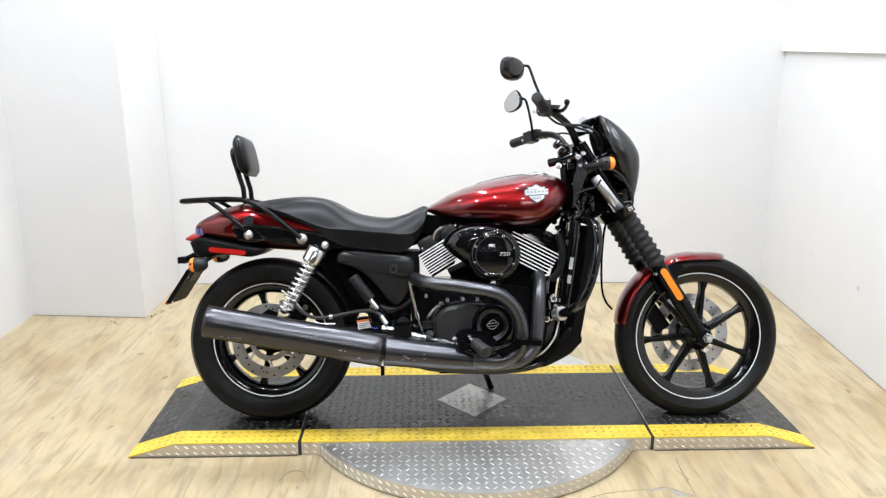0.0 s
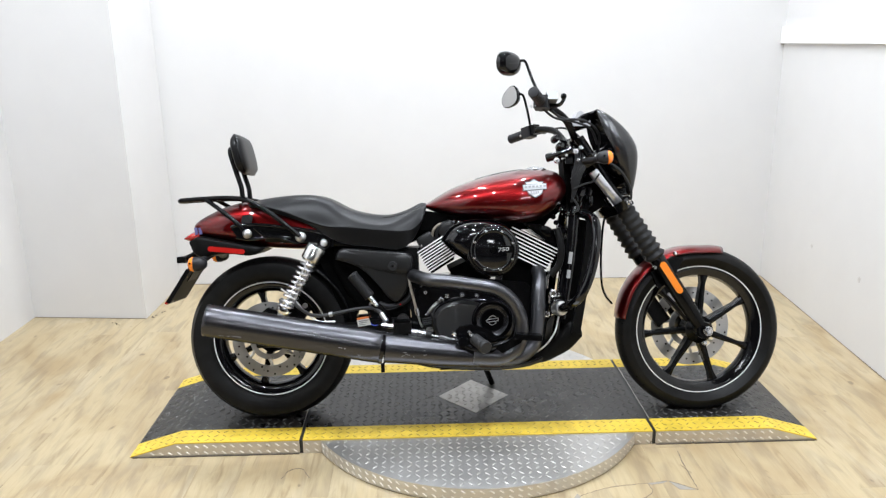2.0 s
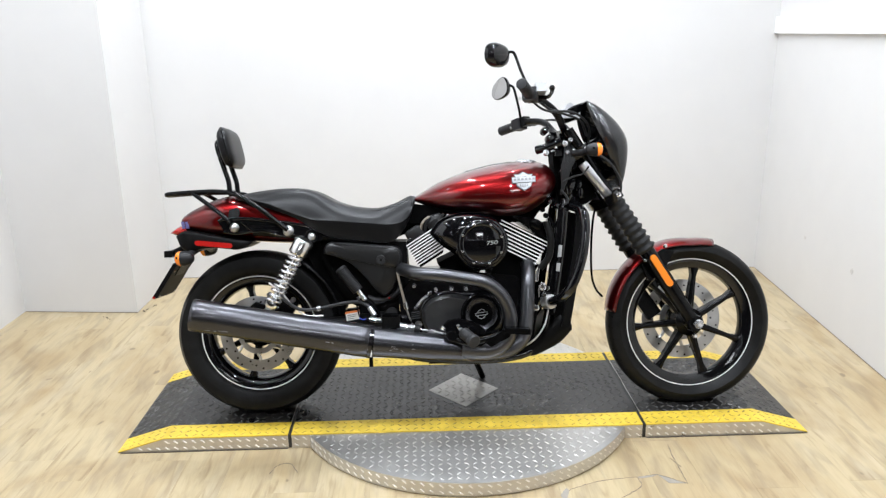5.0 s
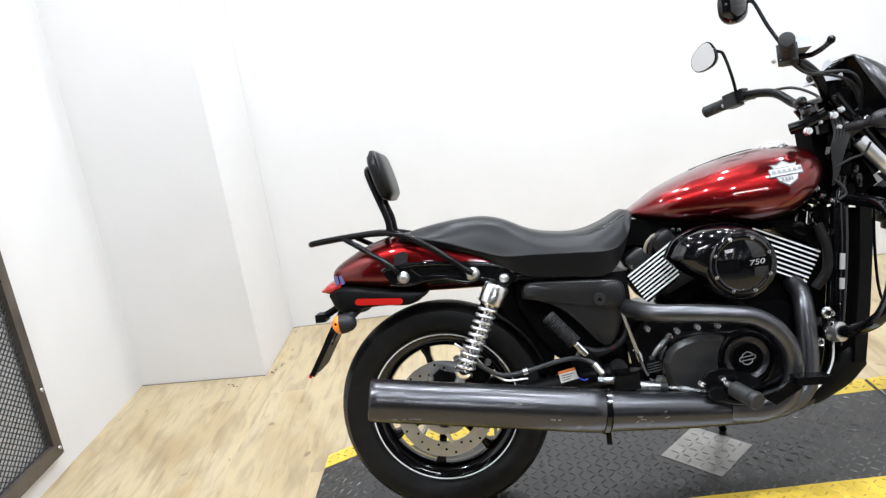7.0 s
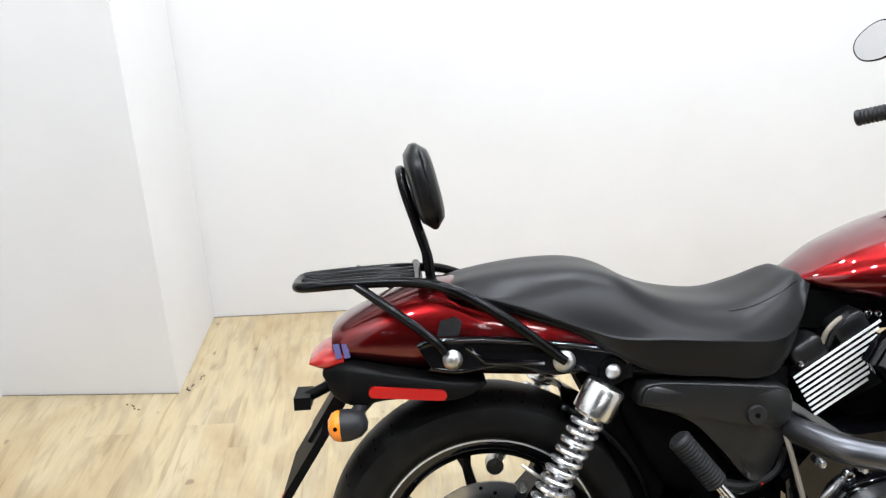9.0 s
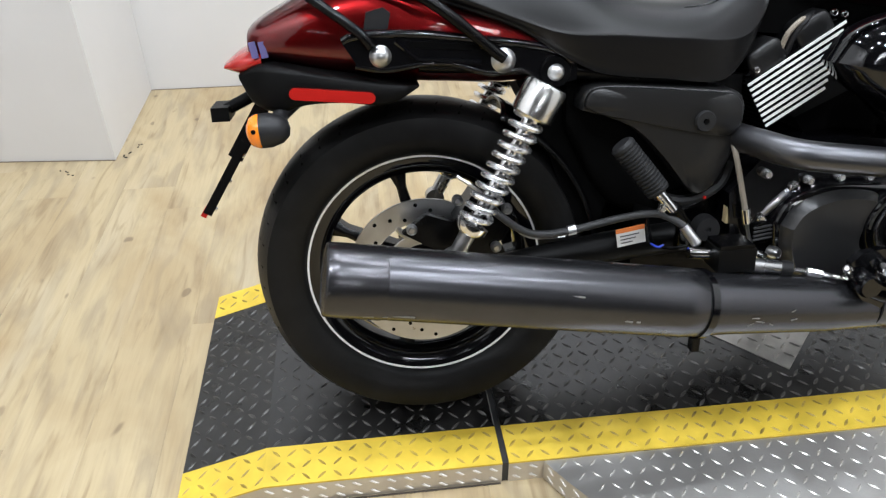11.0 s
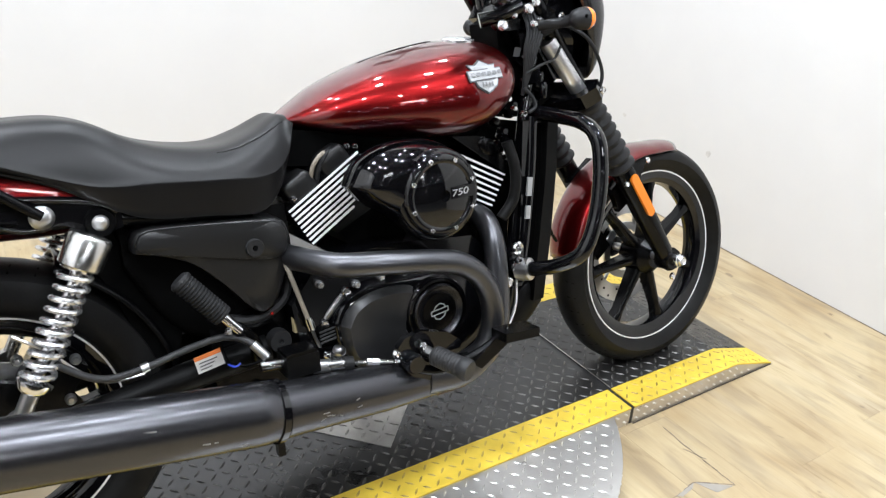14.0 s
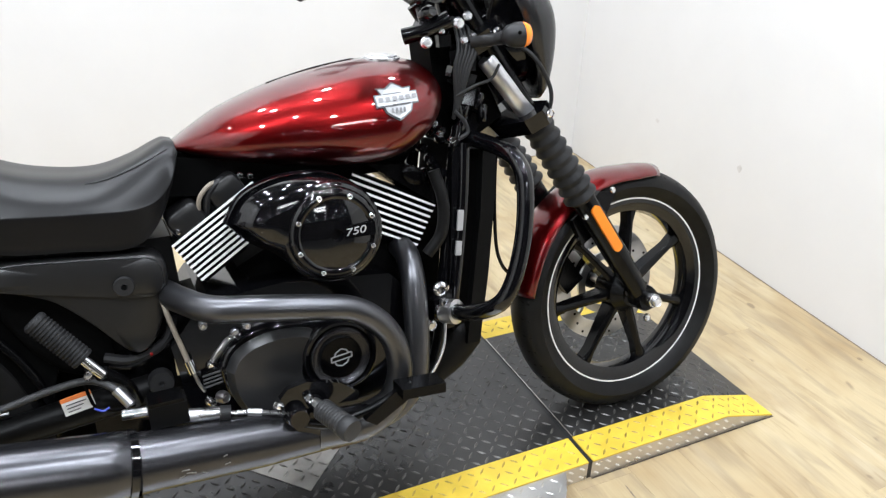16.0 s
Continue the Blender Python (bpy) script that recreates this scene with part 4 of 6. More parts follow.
part("tail_lamp", bellied([(-1.045, 0.650), (-1.02, 0.668), (-0.985, 0.674)], [(-1.045, 0.640), (-1.02, 0.632), (-0.985, 0.638)], [(-1.045, 0.045), (-1.02, 0.066), (-0.985, 0.072)], -1.045, -0.985, 10), M_REDLENS, ut, "red tail lamp lens", smooth=70)
STADIUM = [(sx * 0.055 + 0.0085 * math.sin(a) * sx, 0.0085 * math.cos(a)) for sx, a0, a1 in ((1, 0, math.pi), (-1, math.pi, 0)) for a in np.linspace(a0, a1, 7)]
mk = part("side_marker", prism(STADIUM, -0.005, 0.004, "y"), M_REDLENS, ut, "long red side reflector", bevel=0.0015)
mk.matrix_local = Matrix.Translation((-0.882, -0.1095, 0.606)) @ Matrix.Rotation(radians(6), 4, "Y")
part("side_marker", box(-0.058, 0.058, -0.004, 0.004, -0.0105, 0.0105, Matrix.Translation((-0.880, 0.109, 0.624)) @ Matrix.Rotation(radians(6), 4, "Y")), M_REDLENS, ut, "long red side reflector", bevel=0.003)
M_PLATE = mat("plate_back", (0.003, 0.003, 0.003), 0.5, spec=0.06)
M_STICKER = mat("violet_sticker", (0.10, 0.09, 0.22), 0.4)
for x in (-0.994, -0.980):
    part("warning_mark", box(-0.005, 0.005, -0.002, 0.002, -0.012, 0.012, Matrix.Translation((x, -0.0715, 0.672)) @ Matrix.Rotation(radians(-9), 4, "Y")), M_STICKER, rf, "small violet sticker", smooth=0)
plate_m = Matrix.Translation((-1.064, 0, 0.477)) @ Matrix.Rotation(radians(33), 4, "Y")
pl = part("plate_holder", box(-0.005, 0.009, -0.092, 0.092, -0.058, 0.075, plate_m), M_PLATE, ut, "tilted black number plate holder", bevel=0.002)
part("plate_stem", box(-0.012, 0.012, -0.045, 0.045, 0.03, 0.16, plate_m), M_PLASTIC, ut, bevel=0.004)
for k, (y, z) in enumerate(((-0.075, 0.05), (0.075, 0.05), (-0.075, -0.05), (0.075, -0.05))):
    bolt(plate_m @ Vector((0.009, y, z)), plate_m.to_3x3() @ Vector((1, 0, 0)), 0.004, 0.003, M_CHROME, pl)
part("plate_reflector", box(-0.006, 0.003, -0.090, -0.07, -0.066, -0.054, plate_m), M_REDLENS, pl, bevel=0.002)


part("plate_lamp_arm", tube([(-1.00, 0, 0.600), (-1.035, 0, 0.583), (-1.060, 0, 0.572)], 0.010, 10), M_PLASTIC, ut)
part("plate_lamp", box(-0.014, 0.014, -0.03, 0.03, -0.011, 0.011, Matrix.Translation((-1.064, 0, 0.570))), M_PLASTIC, ut, "small black plate lamp", bevel=0.003)


def signal(p, d, stem_from, k=1.0):
    """A bullet turn signal: dark body on a stem with an amber lens."""
    s = part("turn_signal", lathe([(r * k, h * k) for r, h in ((0, -0.040), (0.012, -0.037), (0.021, -0.027), (0.0258, -0.010), (0.026, 0.004), (0.0, 0.004))], axis_frame(p, d), 28), M_GREY, bike, "dark grey bullet turn signal with amber lens")
    part("lens", lathe([(r * k, h * k) for r, h in ((0.0255, 0.004), (0.0256, 0.009), (0.022, 0.018), (0.012, 0.024), (0, 0.026))], axis_frame(p, d), 28), M_AMBER, s, "amber turn signal lens")
    part("stem", tube([stem_from, (Vector(stem_from) + Vector(p)) / 2 + Vector((0, 0, -0.002)), Vector(p) - Vector(d) * 0.02 * k], [0.014 * k, 0.012 * k, 0.017 * k], 12), M_GREY, s)
    bolt(Vector(p) + Vector((-0.012, math.copysign(0.0235 * k, p[1]), 0.004)), (0, math.copysign(1, p[1]), 0.1), 0.0035, 0.002, M_GLOOM, s, "screw", False)
    return s


signal(Vector((-0.988, -0.112, 0.560)), (-1, 0, -0.06), (-0.938, -0.065, 0.598))
signal(Vector((-0.985, 0.165, 0.574)), (-1, 0, -0.06), (-0.938, 0.065, 0.598))
signal(Vector((0.406, -0.188, 0.897)), (1, -0.1, 0.03), (0.345, -0.118, 0.890), 0.88)
signal(Vector((0.406, 0.200, 0.899)), (1, 0.1, 0.03), (0.345, 0.118, 0.890), 0.88)

# luggage rack, docking bracket, backrest
rack = part("luggage_rack", tube([(-1.058, -0.018, 0.776), (-1.055, -0.042, 0.777), (-1.035, -0.058, 0.779), (-0.96, -0.068, 0.783), (-0.87, -0.085, 0.784), (-0.80, -0.112, 0.772), (-0.72, -0.126, 0.725), (-0.645, -0.127, 0.664), (-0.627, -0.127, 0.650)], 0.0085, 12), M_SATIN, bike, "black tubular luggage rack")
part("rack_tube", tube([(-1.058, 0.018, 0.776), (-1.055, 0.034, 0.777), (-1.035, 0.044, 0.779), (-0.96, 0.050, 0.782), (-0.87, 0.060, 0.782), (-0.80, 0.098, 0.768), (-0.72, 0.126, 0.725), (-0.645, 0.127, 0.664), (-0.627, 0.127, 0.650)], 0.0085, 12), M_SATIN, rack)
part("rack_tube", tube([(-1.058, -0.019, 0.776), (-1.059, 0, 0.776), (-1.058, 0.019, 0.776)], 0.0085, 12), M_SATIN, rack)
for y in (-0.03, 0.0, 0.03):
    part("rack_slat", tube([(-1.05, y, 0.778), (-0.95, y, 0.783), (-0.86, y, 0.784)], 0.005, 10), M_SATIN, rack)
part("rack_crossbar", tube([(-0.855, -0.09, 0.784), (-0.855, 0, 0.784), (-0.855, 0.09, 0.784)], 0.0075, 10), M_SATIN, rack)
for s in (-1, 1):
    part("rack_strut", tube([(-0.962, s * 0.068, 0.783), (-0.90, s * 0.098, 0.742), (-0.838, s * 0.124, 0.697), (-0.820, s * 0.124, 0.675)], 0.0075, 12), M_SATIN, rack)
    br = part("docking_bracket", prism([(-0.862, 0.681), (-0.84, 0.691), (-0.76, 0.691), (-0.66, 0.679), (-0.60, 0.671), (-0.545, 0.659), (-0.515, 0.639), (-0.515, 0.613), (-0.55, 0.605), (-0.60, 0.631), (-0.65, 0.625), (-0.70, 0.643), (-0.745, 0.646), (-0.80, 0.639), (-0.84, 0.646)], s * 0.106, s * 0.118, "y"), M_GLOSS, bike, "gloss black docking bracket beside the fender", bevel=0.003)
    part("bracket_rail", tube([(-0.862, s * 0.113, 0.683), (-0.84, s * 0.114, 0.690), (-0.76, s * 0.115, 0.690), (-0.66, s * 0.115, 0.678), (-0.60, s * 0.115, 0.669), (-0.55, s * 0.115, 0.658), (-0.52, s * 0.114, 0.639)], 0.0065, 10), M_GLOSS, br, "rounded top edge of the bracket")
    part("bracket_rail", tube([(-0.845, s * 0.113, 0.648), (-0.80, s * 0.115, 0.641), (-0.745, s * 0.116, 0.647), (-0.70, s * 0.116, 0.645), (-0.65, s * 0.115, 0.629), (-0.60, s * 0.114, 0.632)], 0.005, 10), M_GLOSS, br)
    # raised strip whose black paints the shade inside a slot
    part("bracket_slot", prism([(-0.765, 0.681), (-0.66, 0.671), (-0.66, 0.663), (-0.765, 0.671)], s * 0.117, s * 0.1195, "y"), M_GLOOM, br, smooth=0)
    part("bracket_rib", tube([(-0.785, s * 0.119, 0.681), (-0.755, s * 0.1195, 0.654), (-0.66, s * 0.1195, 0.646)], 0.004, 8, smooth=False), M_GLOSS, br)
    for x, z, r in ((-0.808, 0.661, 0.0145), (-0.627, 0.647, 0.0165), (-0.548, 0.626, 0.013)):
        part("bolt", lathe([(0, 0.013), (r * 0.45, 0.0125), (r * 0.8, 0.0095), (r, 0.005), (r * 1.12, 0.003), (r * 1.12, 0)], axis_frame(Vector((x, s * 0.118, z)), (0, s, 0)), 20), M_STEEL, br, "domed steel bolt")
    part("bush", lathe([(0, 0.006), (0.022, 0.006), (0.025, 0.002), (0.025, -0.006), (0, -0.006)], axis_frame((-0.548, s * 0.117, 0.626), (0, s, 0)), 24), M_SATIN, br)
    part("latch", prism([(-0.83, 0.698), (-0.825, 0.722), (-0.80, 0.728), (-0.79, 0.720), (-0.795, 0.698)], s * 0.104, s * 0.110, "y"), M_GREY, br, bevel=0.002)
upr = part("backrest_frame", tube([(-0.83, -0.055, 0.768), (-0.835, -0.055, 0.79), (-0.838, -0.055, 0.82), (-0.85, -0.055, 0.86), (-0.868, -0.055, 0.92), (-0.874, -0.05, 0.945), (-0.876, -0.03, 0.957), (-0.876, 0, 0.96), (-0.876, 0.03, 0.957), (-0.874, 0.05, 0.945), (-0.868, 0.055, 0.92), (-0.85, 0.055, 0.86), (-0.838, 0.055, 0.82), (-0.835, 0.055, 0.79), (-0.83, 0.055, 0.768)], 0.0085, 12), M_SATIN, bike, "black bent-tube backrest upright")
pad_m = Matrix.Translation((-0.838, 0, 0.935)) @ Matrix.Rotation(radians(-13), 4, "Y")
secs = []
for i in range(11):
    f = -1 + 2 * i / 10
    e = (1 - abs(f) ** 3.5) ** (1 / 3.5)
    secs.append([pad_m @ Vector(((0.024 * math.copysign(abs(math.cos(a)) ** 0.6, math.cos(a))) * max(e, 0.25), 0.105 * math.copysign(abs(math.sin(a)) ** 0.45, math.sin(a)) * max(e, 0.72), f * 0.070)) for a in (2 * math.pi * k / 32 for k in range(32))])
pad = part("backrest_pad", loft(secs), M_VINYL, upr, "padded black vinyl passenger backrest", smooth=80)
part("pad_piping", tube([(v[0], v[1], v[2]) for v in (pad_m @ Vector((0.006, 0.104 * math.copysign(abs(math.sin(a)) ** 0.5, math.sin(a)), 0.068 * math.copysign(abs(math.cos(a)) ** 0.5, math.cos(a)))) for a in np.linspace(0, 2 * math.pi, 49)[:-1])], 0.002, 6, closed=True), M_SATIN, pad)

# frame, swingarm, inner mass
part("main_frame", tube([(0.30, 0, 0.78), (0.20, 0, 0.71), (-0.1, 0, 0.69), (-0.35, 0, 0.62), (-0.55, 0, 0.61)], 0.03, 12), M_SATIN, bike)
for s in (-1, 1):
    part("down_tube", tube([(0.318, s * 0.10, 0.735), (0.30, s * 0.105, 0.66), (0.268, s * 0.105, 0.45), (0.245, s * 0.105, 0.30), (0.20, s * 0.10, 0.215), (0.05, s * 0.10, 0.185), (-0.2, s * 0.10, 0.20), (-0.33, s * 0.10, 0.26)], 0.014, 12), M_GLOSS, bike, "gloss black frame down tube")
    part("swingarm", tube([(-0.30, s * 0.085, 0.335), (-0.50, s * 0.095, 0.318), (-0.68, s * 0.095, 0.292), (-0.79, s * 0.095, 0.285)], [0.028, 0.026, 0.024, 0.022], 14), M_PLASTIC, bike, "black swingarm")
    part("sub_frame", tube([(-0.30, s * 0.09, 0.60), (-0.42, s * 0.10, 0.61), (-0.55, s * 0.10, 0.63), (-0.75, s * 0.09, 0.645)], 0.014, 10), M_SATIN, bike)
# mudguard black deepened so its colour carries the shade behind the side cover
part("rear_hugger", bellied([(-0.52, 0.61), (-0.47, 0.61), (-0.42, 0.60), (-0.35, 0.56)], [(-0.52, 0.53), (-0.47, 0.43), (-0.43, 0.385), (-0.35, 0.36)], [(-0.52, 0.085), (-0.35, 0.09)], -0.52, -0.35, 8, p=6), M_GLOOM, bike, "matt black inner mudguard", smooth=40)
bm = bmesh.new()
rows = []
for i in range(24):
    a = radians(-2 + 66 * i / 23)
    row = []
    for j in range(9):
        t = -1 + j / 4
        r = 0.312 - 0.02 * abs(t) ** 3
        row.append(bm.verts.new(RW + Vector((math.cos(a) * r, 0.078 * t, math.sin(a) * r))))
    rows.append(row)
for a, b in zip(rows, rows[1:]):
    for j in range(8):
        bm.faces.new((a[j], a[j + 1], b[j + 1], b[j]))
# filler in shade black, closing the gap between mudguard and frame
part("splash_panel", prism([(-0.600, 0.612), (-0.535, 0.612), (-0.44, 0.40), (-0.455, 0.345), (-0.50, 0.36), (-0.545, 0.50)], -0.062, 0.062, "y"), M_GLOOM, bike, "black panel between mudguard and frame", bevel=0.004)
hug = part("inner_fender", bm, M_SATIN, bike, "matt black inner rear fender", smooth=60)
md = hug.modifiers.new("thickness", "SOLIDIFY")
md.thickness = 0.004
part("pivot_plate", prism([(-0.40, 0.40), (-0.20, 0.44), (-0.18, 0.24), (-0.28, 0.21), (-0.40, 0.27)], -0.085, 0.09, "y"), M_SATIN, bike, "black swingarm pivot casting", bevel=0.008)
part("electrics_box", prism([(-0.42, 0.60), (-0.23, 0.60), (-0.22, 0.36), (-0.33, 0.34), (-0.38, 0.44)], -0.075, 0.11, "y"), M_PLASTIC, bike, bevel=0.008)

# solid filler whose near-black colour stands for the shade under the tank
part("under_tank_panel", prism([(-0.245, 0.735), (-0.10, 0.715), (0.10, 0.700), (0.25, 0.715), (0.21, 0.660), (-0.10, 0.650), (-0.23, 0.665)], -0.055, 0.055, "y"), M_GLOOM, bike, "near-black filler panel painting the shade under the tank", bevel=0.005)

# added panel, unseen itself, that keeps the area under the swingarm dark
part("view_block", prism([(-0.60, 0.285), (-0.56, 0.345), (-0.22, 0.36), (-0.20, 0.19), (-0.56, 0.205)], 0.052, 0.074, "y"), M_GLOOM, bike, "unseen black panel added to block the view under the swingarm", bevel=0.006)

# shock absorbers
for s in (-1, 1):
    top, bot = Vector((-0.556, s * 0.150, 0.634)), Vector((-0.712, s * 0.158, 0.352))
    d = (top - bot).normalized()
    L = (top - bot).length
    sh = part("shock_absorber", lathe([(0, 0.0), (0.010, 0.0), (0.010, L * 0.75), (0.018, L * 0.75), (0.018, L * 0.8), (0, L * 0.8)], axis_frame(bot, d), 16), M_CHROME, bike, "chrome coil-over rear shock absorber")
    part("top_shroud", lathe([(0, L * 0.765), (0.030, L * 0.765), (0.033, L * 0.775), (0.033, L * 0.915), (0.030, L * 0.93), (0, L * 0.93)], axis_frame(bot, d), 28), M_CAP, sh, "chrome cap over the spring")
    part("spring_seat", lathe([(0, 0.045), (0.018, 0.045), (0.025, 0.052), (0.027, 0.063), (0.012, 0.068), (0, 0.07)], axis_frame(bot, d), 24), M_CHROME, sh)
    m = axis_frame(bot, d)
    turns = 10.5
    coil = [m @ Vector((0.0225 * math.cos(a), 0.0225 * math.sin(a), 0.066 + (L * 0.775 - 0.066) * a / (2 * math.pi * turns))) for a in np.linspace(0, 2 * math.pi * turns, 180)]
    bm = bmesh.new()
    add_tube(bm, coil, 0.0046, 8)
    part("spring", bm, M_SPRING, sh, "chrome coil spring")
    part("lower_eye", lathe([(0, 0.018), (0.016, 0.018), (0.018, 0.01), (0.018, -0.012), (0, -0.012)], axis_frame(bot - d * 0.004, (0, s, 0)), 20), M_STEEL, sh)
    part("lower_shank", tube([bot, bot + d * 0.05], 0.013, 12, smooth=False), M_STEEL, sh)

# rear brake caliper and hose
cal = part("rear_caliper", box(-0.042, 0.042, -0.03, 0.02, -0.03, 0.03, Matrix.Translation((-0.655, -0.075, 0.392)) @ Matrix.Rotation(radians(35), 4, "Y")), M_SATIN, bike, "black rear brake caliper", bevel=0.008)
for x, z in ((-0.775, 0.385), (-0.638, 0.345), (-0.70, 0.43), (-0.62, 0.41)):
    bolt(Vector((x, -0.105, z)), OUT, 0.009, 0.012, M_STEEL, cal)
part("caliper_arm", prism([(-0.79, 0.375), (-0.75, 0.405), (-0.64, 0.365), (-0.62, 0.33), (-0.70, 0.32)], -0.10, -0.085, "y"), M_SATIN, cal, bevel=0.003)
hose = part("brake_hose", tube([(-0.668, -0.15, 0.440), (-0.655, -0.16, 0.431), (-0.61, -0.16, 0.394), (-0.574, -0.16, 0.382), (-0.522, -0.16, 0.386), (-0.444, -0.16, 0.401), (-0.390, -0.165, 0.405), (-0.355, -0.185, 0.39), (-0.335, -0.20, 0.362)], 0.0062, 10), M_HOSE, bike, "black rear brake hose with steel fittings")
for p, q in (((-0.668, -0.15, 0.440), (-0.652, -0.16, 0.428)), ((-0.354, -0.186, 0.389), (-0.336, -0.199, 0.364)), ((-0.532, -0.16, 0.385), (-0.520, -0.16, 0.387))):
    part("hose_fitting", tube([p, q], 0.0085, 10, smooth=False), M_STEEL, hose)
part("banjo", tube([(-0.352, -0.205, 0.352), (-0.312, -0.205, 0.348)], 0.009, 12, smooth=False), M_CHROME, hose)
part("wire_loop", tube([(-0.70, -0.11, 0.47), (-0.66, -0.12, 0.44), (-0.62, -0.11, 0.39), (-0.58, -0.10, 0.355), (-0.52, -0.10, 0.352)], 0.003, 6), M_STEEL, hose)
tag_m = Matrix.Translation((-0.416, -0.125, 0.353)) @ Matrix.Rotation(radians(-9), 4, "Y")
lab = part("warning_label", box(-0.024, 0.024, -0.001, 0.001, -0.014, 0.010, tag_m), M_LABEL, bike, "small white label with an orange band", smooth=0)
part("label_band", box(-0.024, 0.024, -0.002, 0.001, 0.0102, 0.017, tag_m), M_ORANGE, lab, smooth=0)
for k in range(3):
    part("label_line", box(-0.018, 0.014 - 0.006 * k, -0.0016, 0, 0.003 - 0.006 * k, 0.0048 - 0.006 * k, tag_m), M_BADGEDARK, lab, smooth=0)
part("sensor_lead", tube([(-0.400, -0.145, 0.395), (-0.396, -0.15, 0.372), (-0.388, -0.15, 0.350), (-0.36, -0.15, 0.338), (-0.33, -0.15, 0.34)], 0.003, 6), M_SATIN, bike)
part("blue_lead", tube([(-0.392, -0.152, 0.350), (-0.380, -0.153, 0.343), (-0.370, -0.152, 0.346)], 0.0018, 6), M_BLUE, bike)

# silencer
muf = part("silencer", lathe([(0.040, 0.006), (0.045, 0.0), (0.0495, 0.003), (0.0508, 0.02), (0.0515, 0.10), (0.0535, 0.53), (0.0525, 0.568), (0.049, 0.573), (0.0, 0.573)], axis_frame((-0.908, -0.296, 0.394), (0.56, 0.047, -0.108)), 56), M_MUF, bike, "scuffed dark grey satin exhaust silencer", smooth=50)
M_TIP = mat("heat_tinted_tip", (0.070, 0.069, 0.074), 0.27, metal=0.92, var=0.06, scale=30)
part("silencer_tip", lathe([(0.0498, 0.0015), (0.0514, 0.004), (0.0520, 0.02), (0.0523, 0.080), (0.0516, 0.083)], axis_frame((-0.908, -0.296, 0.394), (0.56, 0.047, -0.108)), 56), M_TIP, muf, "faintly browned end ring of the silencer", smooth=50)
part("outlet", lathe([(0.040, 0.003), (0.040, 0.09), (0, 0.09)], axis_frame((-0.908, -0.296, 0.394), (0.56, 0.047, -0.108)), 40), M_GLOOM, muf)
md_ = (Vector((0.56, 0.047, -0.108))).normalized()
end = Vector((-0.908, -0.296, 0.394)) + md_ * 0.568
part("silencer_front", lathe([(0.049, 0.0), (0.0485, 0.012), (0.0475, 0.03), (0.0445, 0.20), (0.040, 0.27), (0.036, 0.33), (0.0, 0.33)], axis_frame(end + md_ * 0.012, (0.33, 0.028, -0.042)), 48), M_MUF, muf, "dark grey exhaust mid pipe", smooth=50)
part("silencer_clamp", lathe([(0.048, 0.0), (0.0545, 0.001), (0.0545, 0.012), (0.048, 0.013)], axis_frame(end - md_ * 0.004, md_), 48, closed=True), M_GLOSS, muf, "black band clamp")
part("clamp_lug", box(-0.006, 0.006, -0.008, 0.008, -0.028, 0.0, Matrix.Translation(end + Vector((0.004, 0.0, -0.054)))), M_SATIN, muf, bevel=0.002)
sc = random.Random(11)
for x, y0, w in ((-0.85, 0.035, 0.017), (-0.826, 0.034, 0.008), (-0.47, 0.012, 0.012), (-0.455, 0.012, 0.006), (-0.80, 0.03, 0.03), (-0.55, -0.02, 0.022), (-0.41, 0.028, 0.009)):
    p0 = Vector((-0.908, -0.296, 0.394)) + md_ * (x + 0.908)
    a = y0 / 0.05
    rr = 0.0517 + 0.002 * (x + 0.8) / 0.45
    p = p0 + Vector((0, -math.cos(a) * rr, -math.sin(a) * rr))
    part("scuff", box(-w / 2, w / 2, -0.0006, 0.0004, -0.0011, 0.0011, Matrix.Translation(p) @ Matrix.Rotation(radians(9 + sc.uniform(-6, 6)), 4, "Y")), M_SCUFF, muf, smooth=0)
for x, a, w in ((-0.275, 0.05, 0.016), (-0.268, 0.18, 0.02), (-0.245, 0.30, 0.006), (-0.21, -0.2, 0.007), (-0.208, 0.1, 0.010), (-0.28, 0.3, 0.01)):
    p0 = end + Vector((0.33, 0.028, -0.042)).normalized() * (x - end.x)
    part("scuff", box(-w / 2, w / 2, -0.0005, 0.0004, -0.0008, 0.0008, Matrix.Translation(p0 + Vector((0, -math.cos(a) * 0.0470, -math.sin(a) * 0.0470))) @ Matrix.Rotation(radians(sc.uniform(-30, 40)), 4, "Y")), M_SCUFF, muf, smooth=0)

# header pipes
hp = part("rear_header_pipe", tube([(-0.252, -0.10, 0.508), (-0.232, -0.155, 0.507), (-0.19, -0.212, 0.501), (-0.10, -0.242, 0.494), (-0.02, -0.252, 0.482), (0.028, -0.254, 0.470), (0.068, -0.252, 0.442), (0.096, -0.248, 0.402), (0.109, -0.243, 0.355), (0.106, -0.239, 0.308), (0.085, -0.236, 0.268), (0.03, -0.233, 0.246), (-0.05, -0.23, 0.252)], [0.0225, 0.0225, 0.0225, 0.0222, 0.022, 0.022, 0.022, 0.022, 0.0225, 0.024, 0.027, 0.033, 0.036], 24), M_HEADER, bike, "dark satin exhaust header sweeping under the engine", smooth=80)
part("front_header_pipe", tube([(0.188, -0.075, 0.512), (0.186, -0.120, 0.500), (0.180, -0.155, 0.462), (0.175, -0.170, 0.40), (0.170, -0.178, 0.33), (0.154, -0.185, 0.27), (0.10, -0.20, 0.235), (0.02, -0.21, 0.23)], 0.0235, 24), M_HEADER, bike, "dark satin front exhaust header", smooth=80)
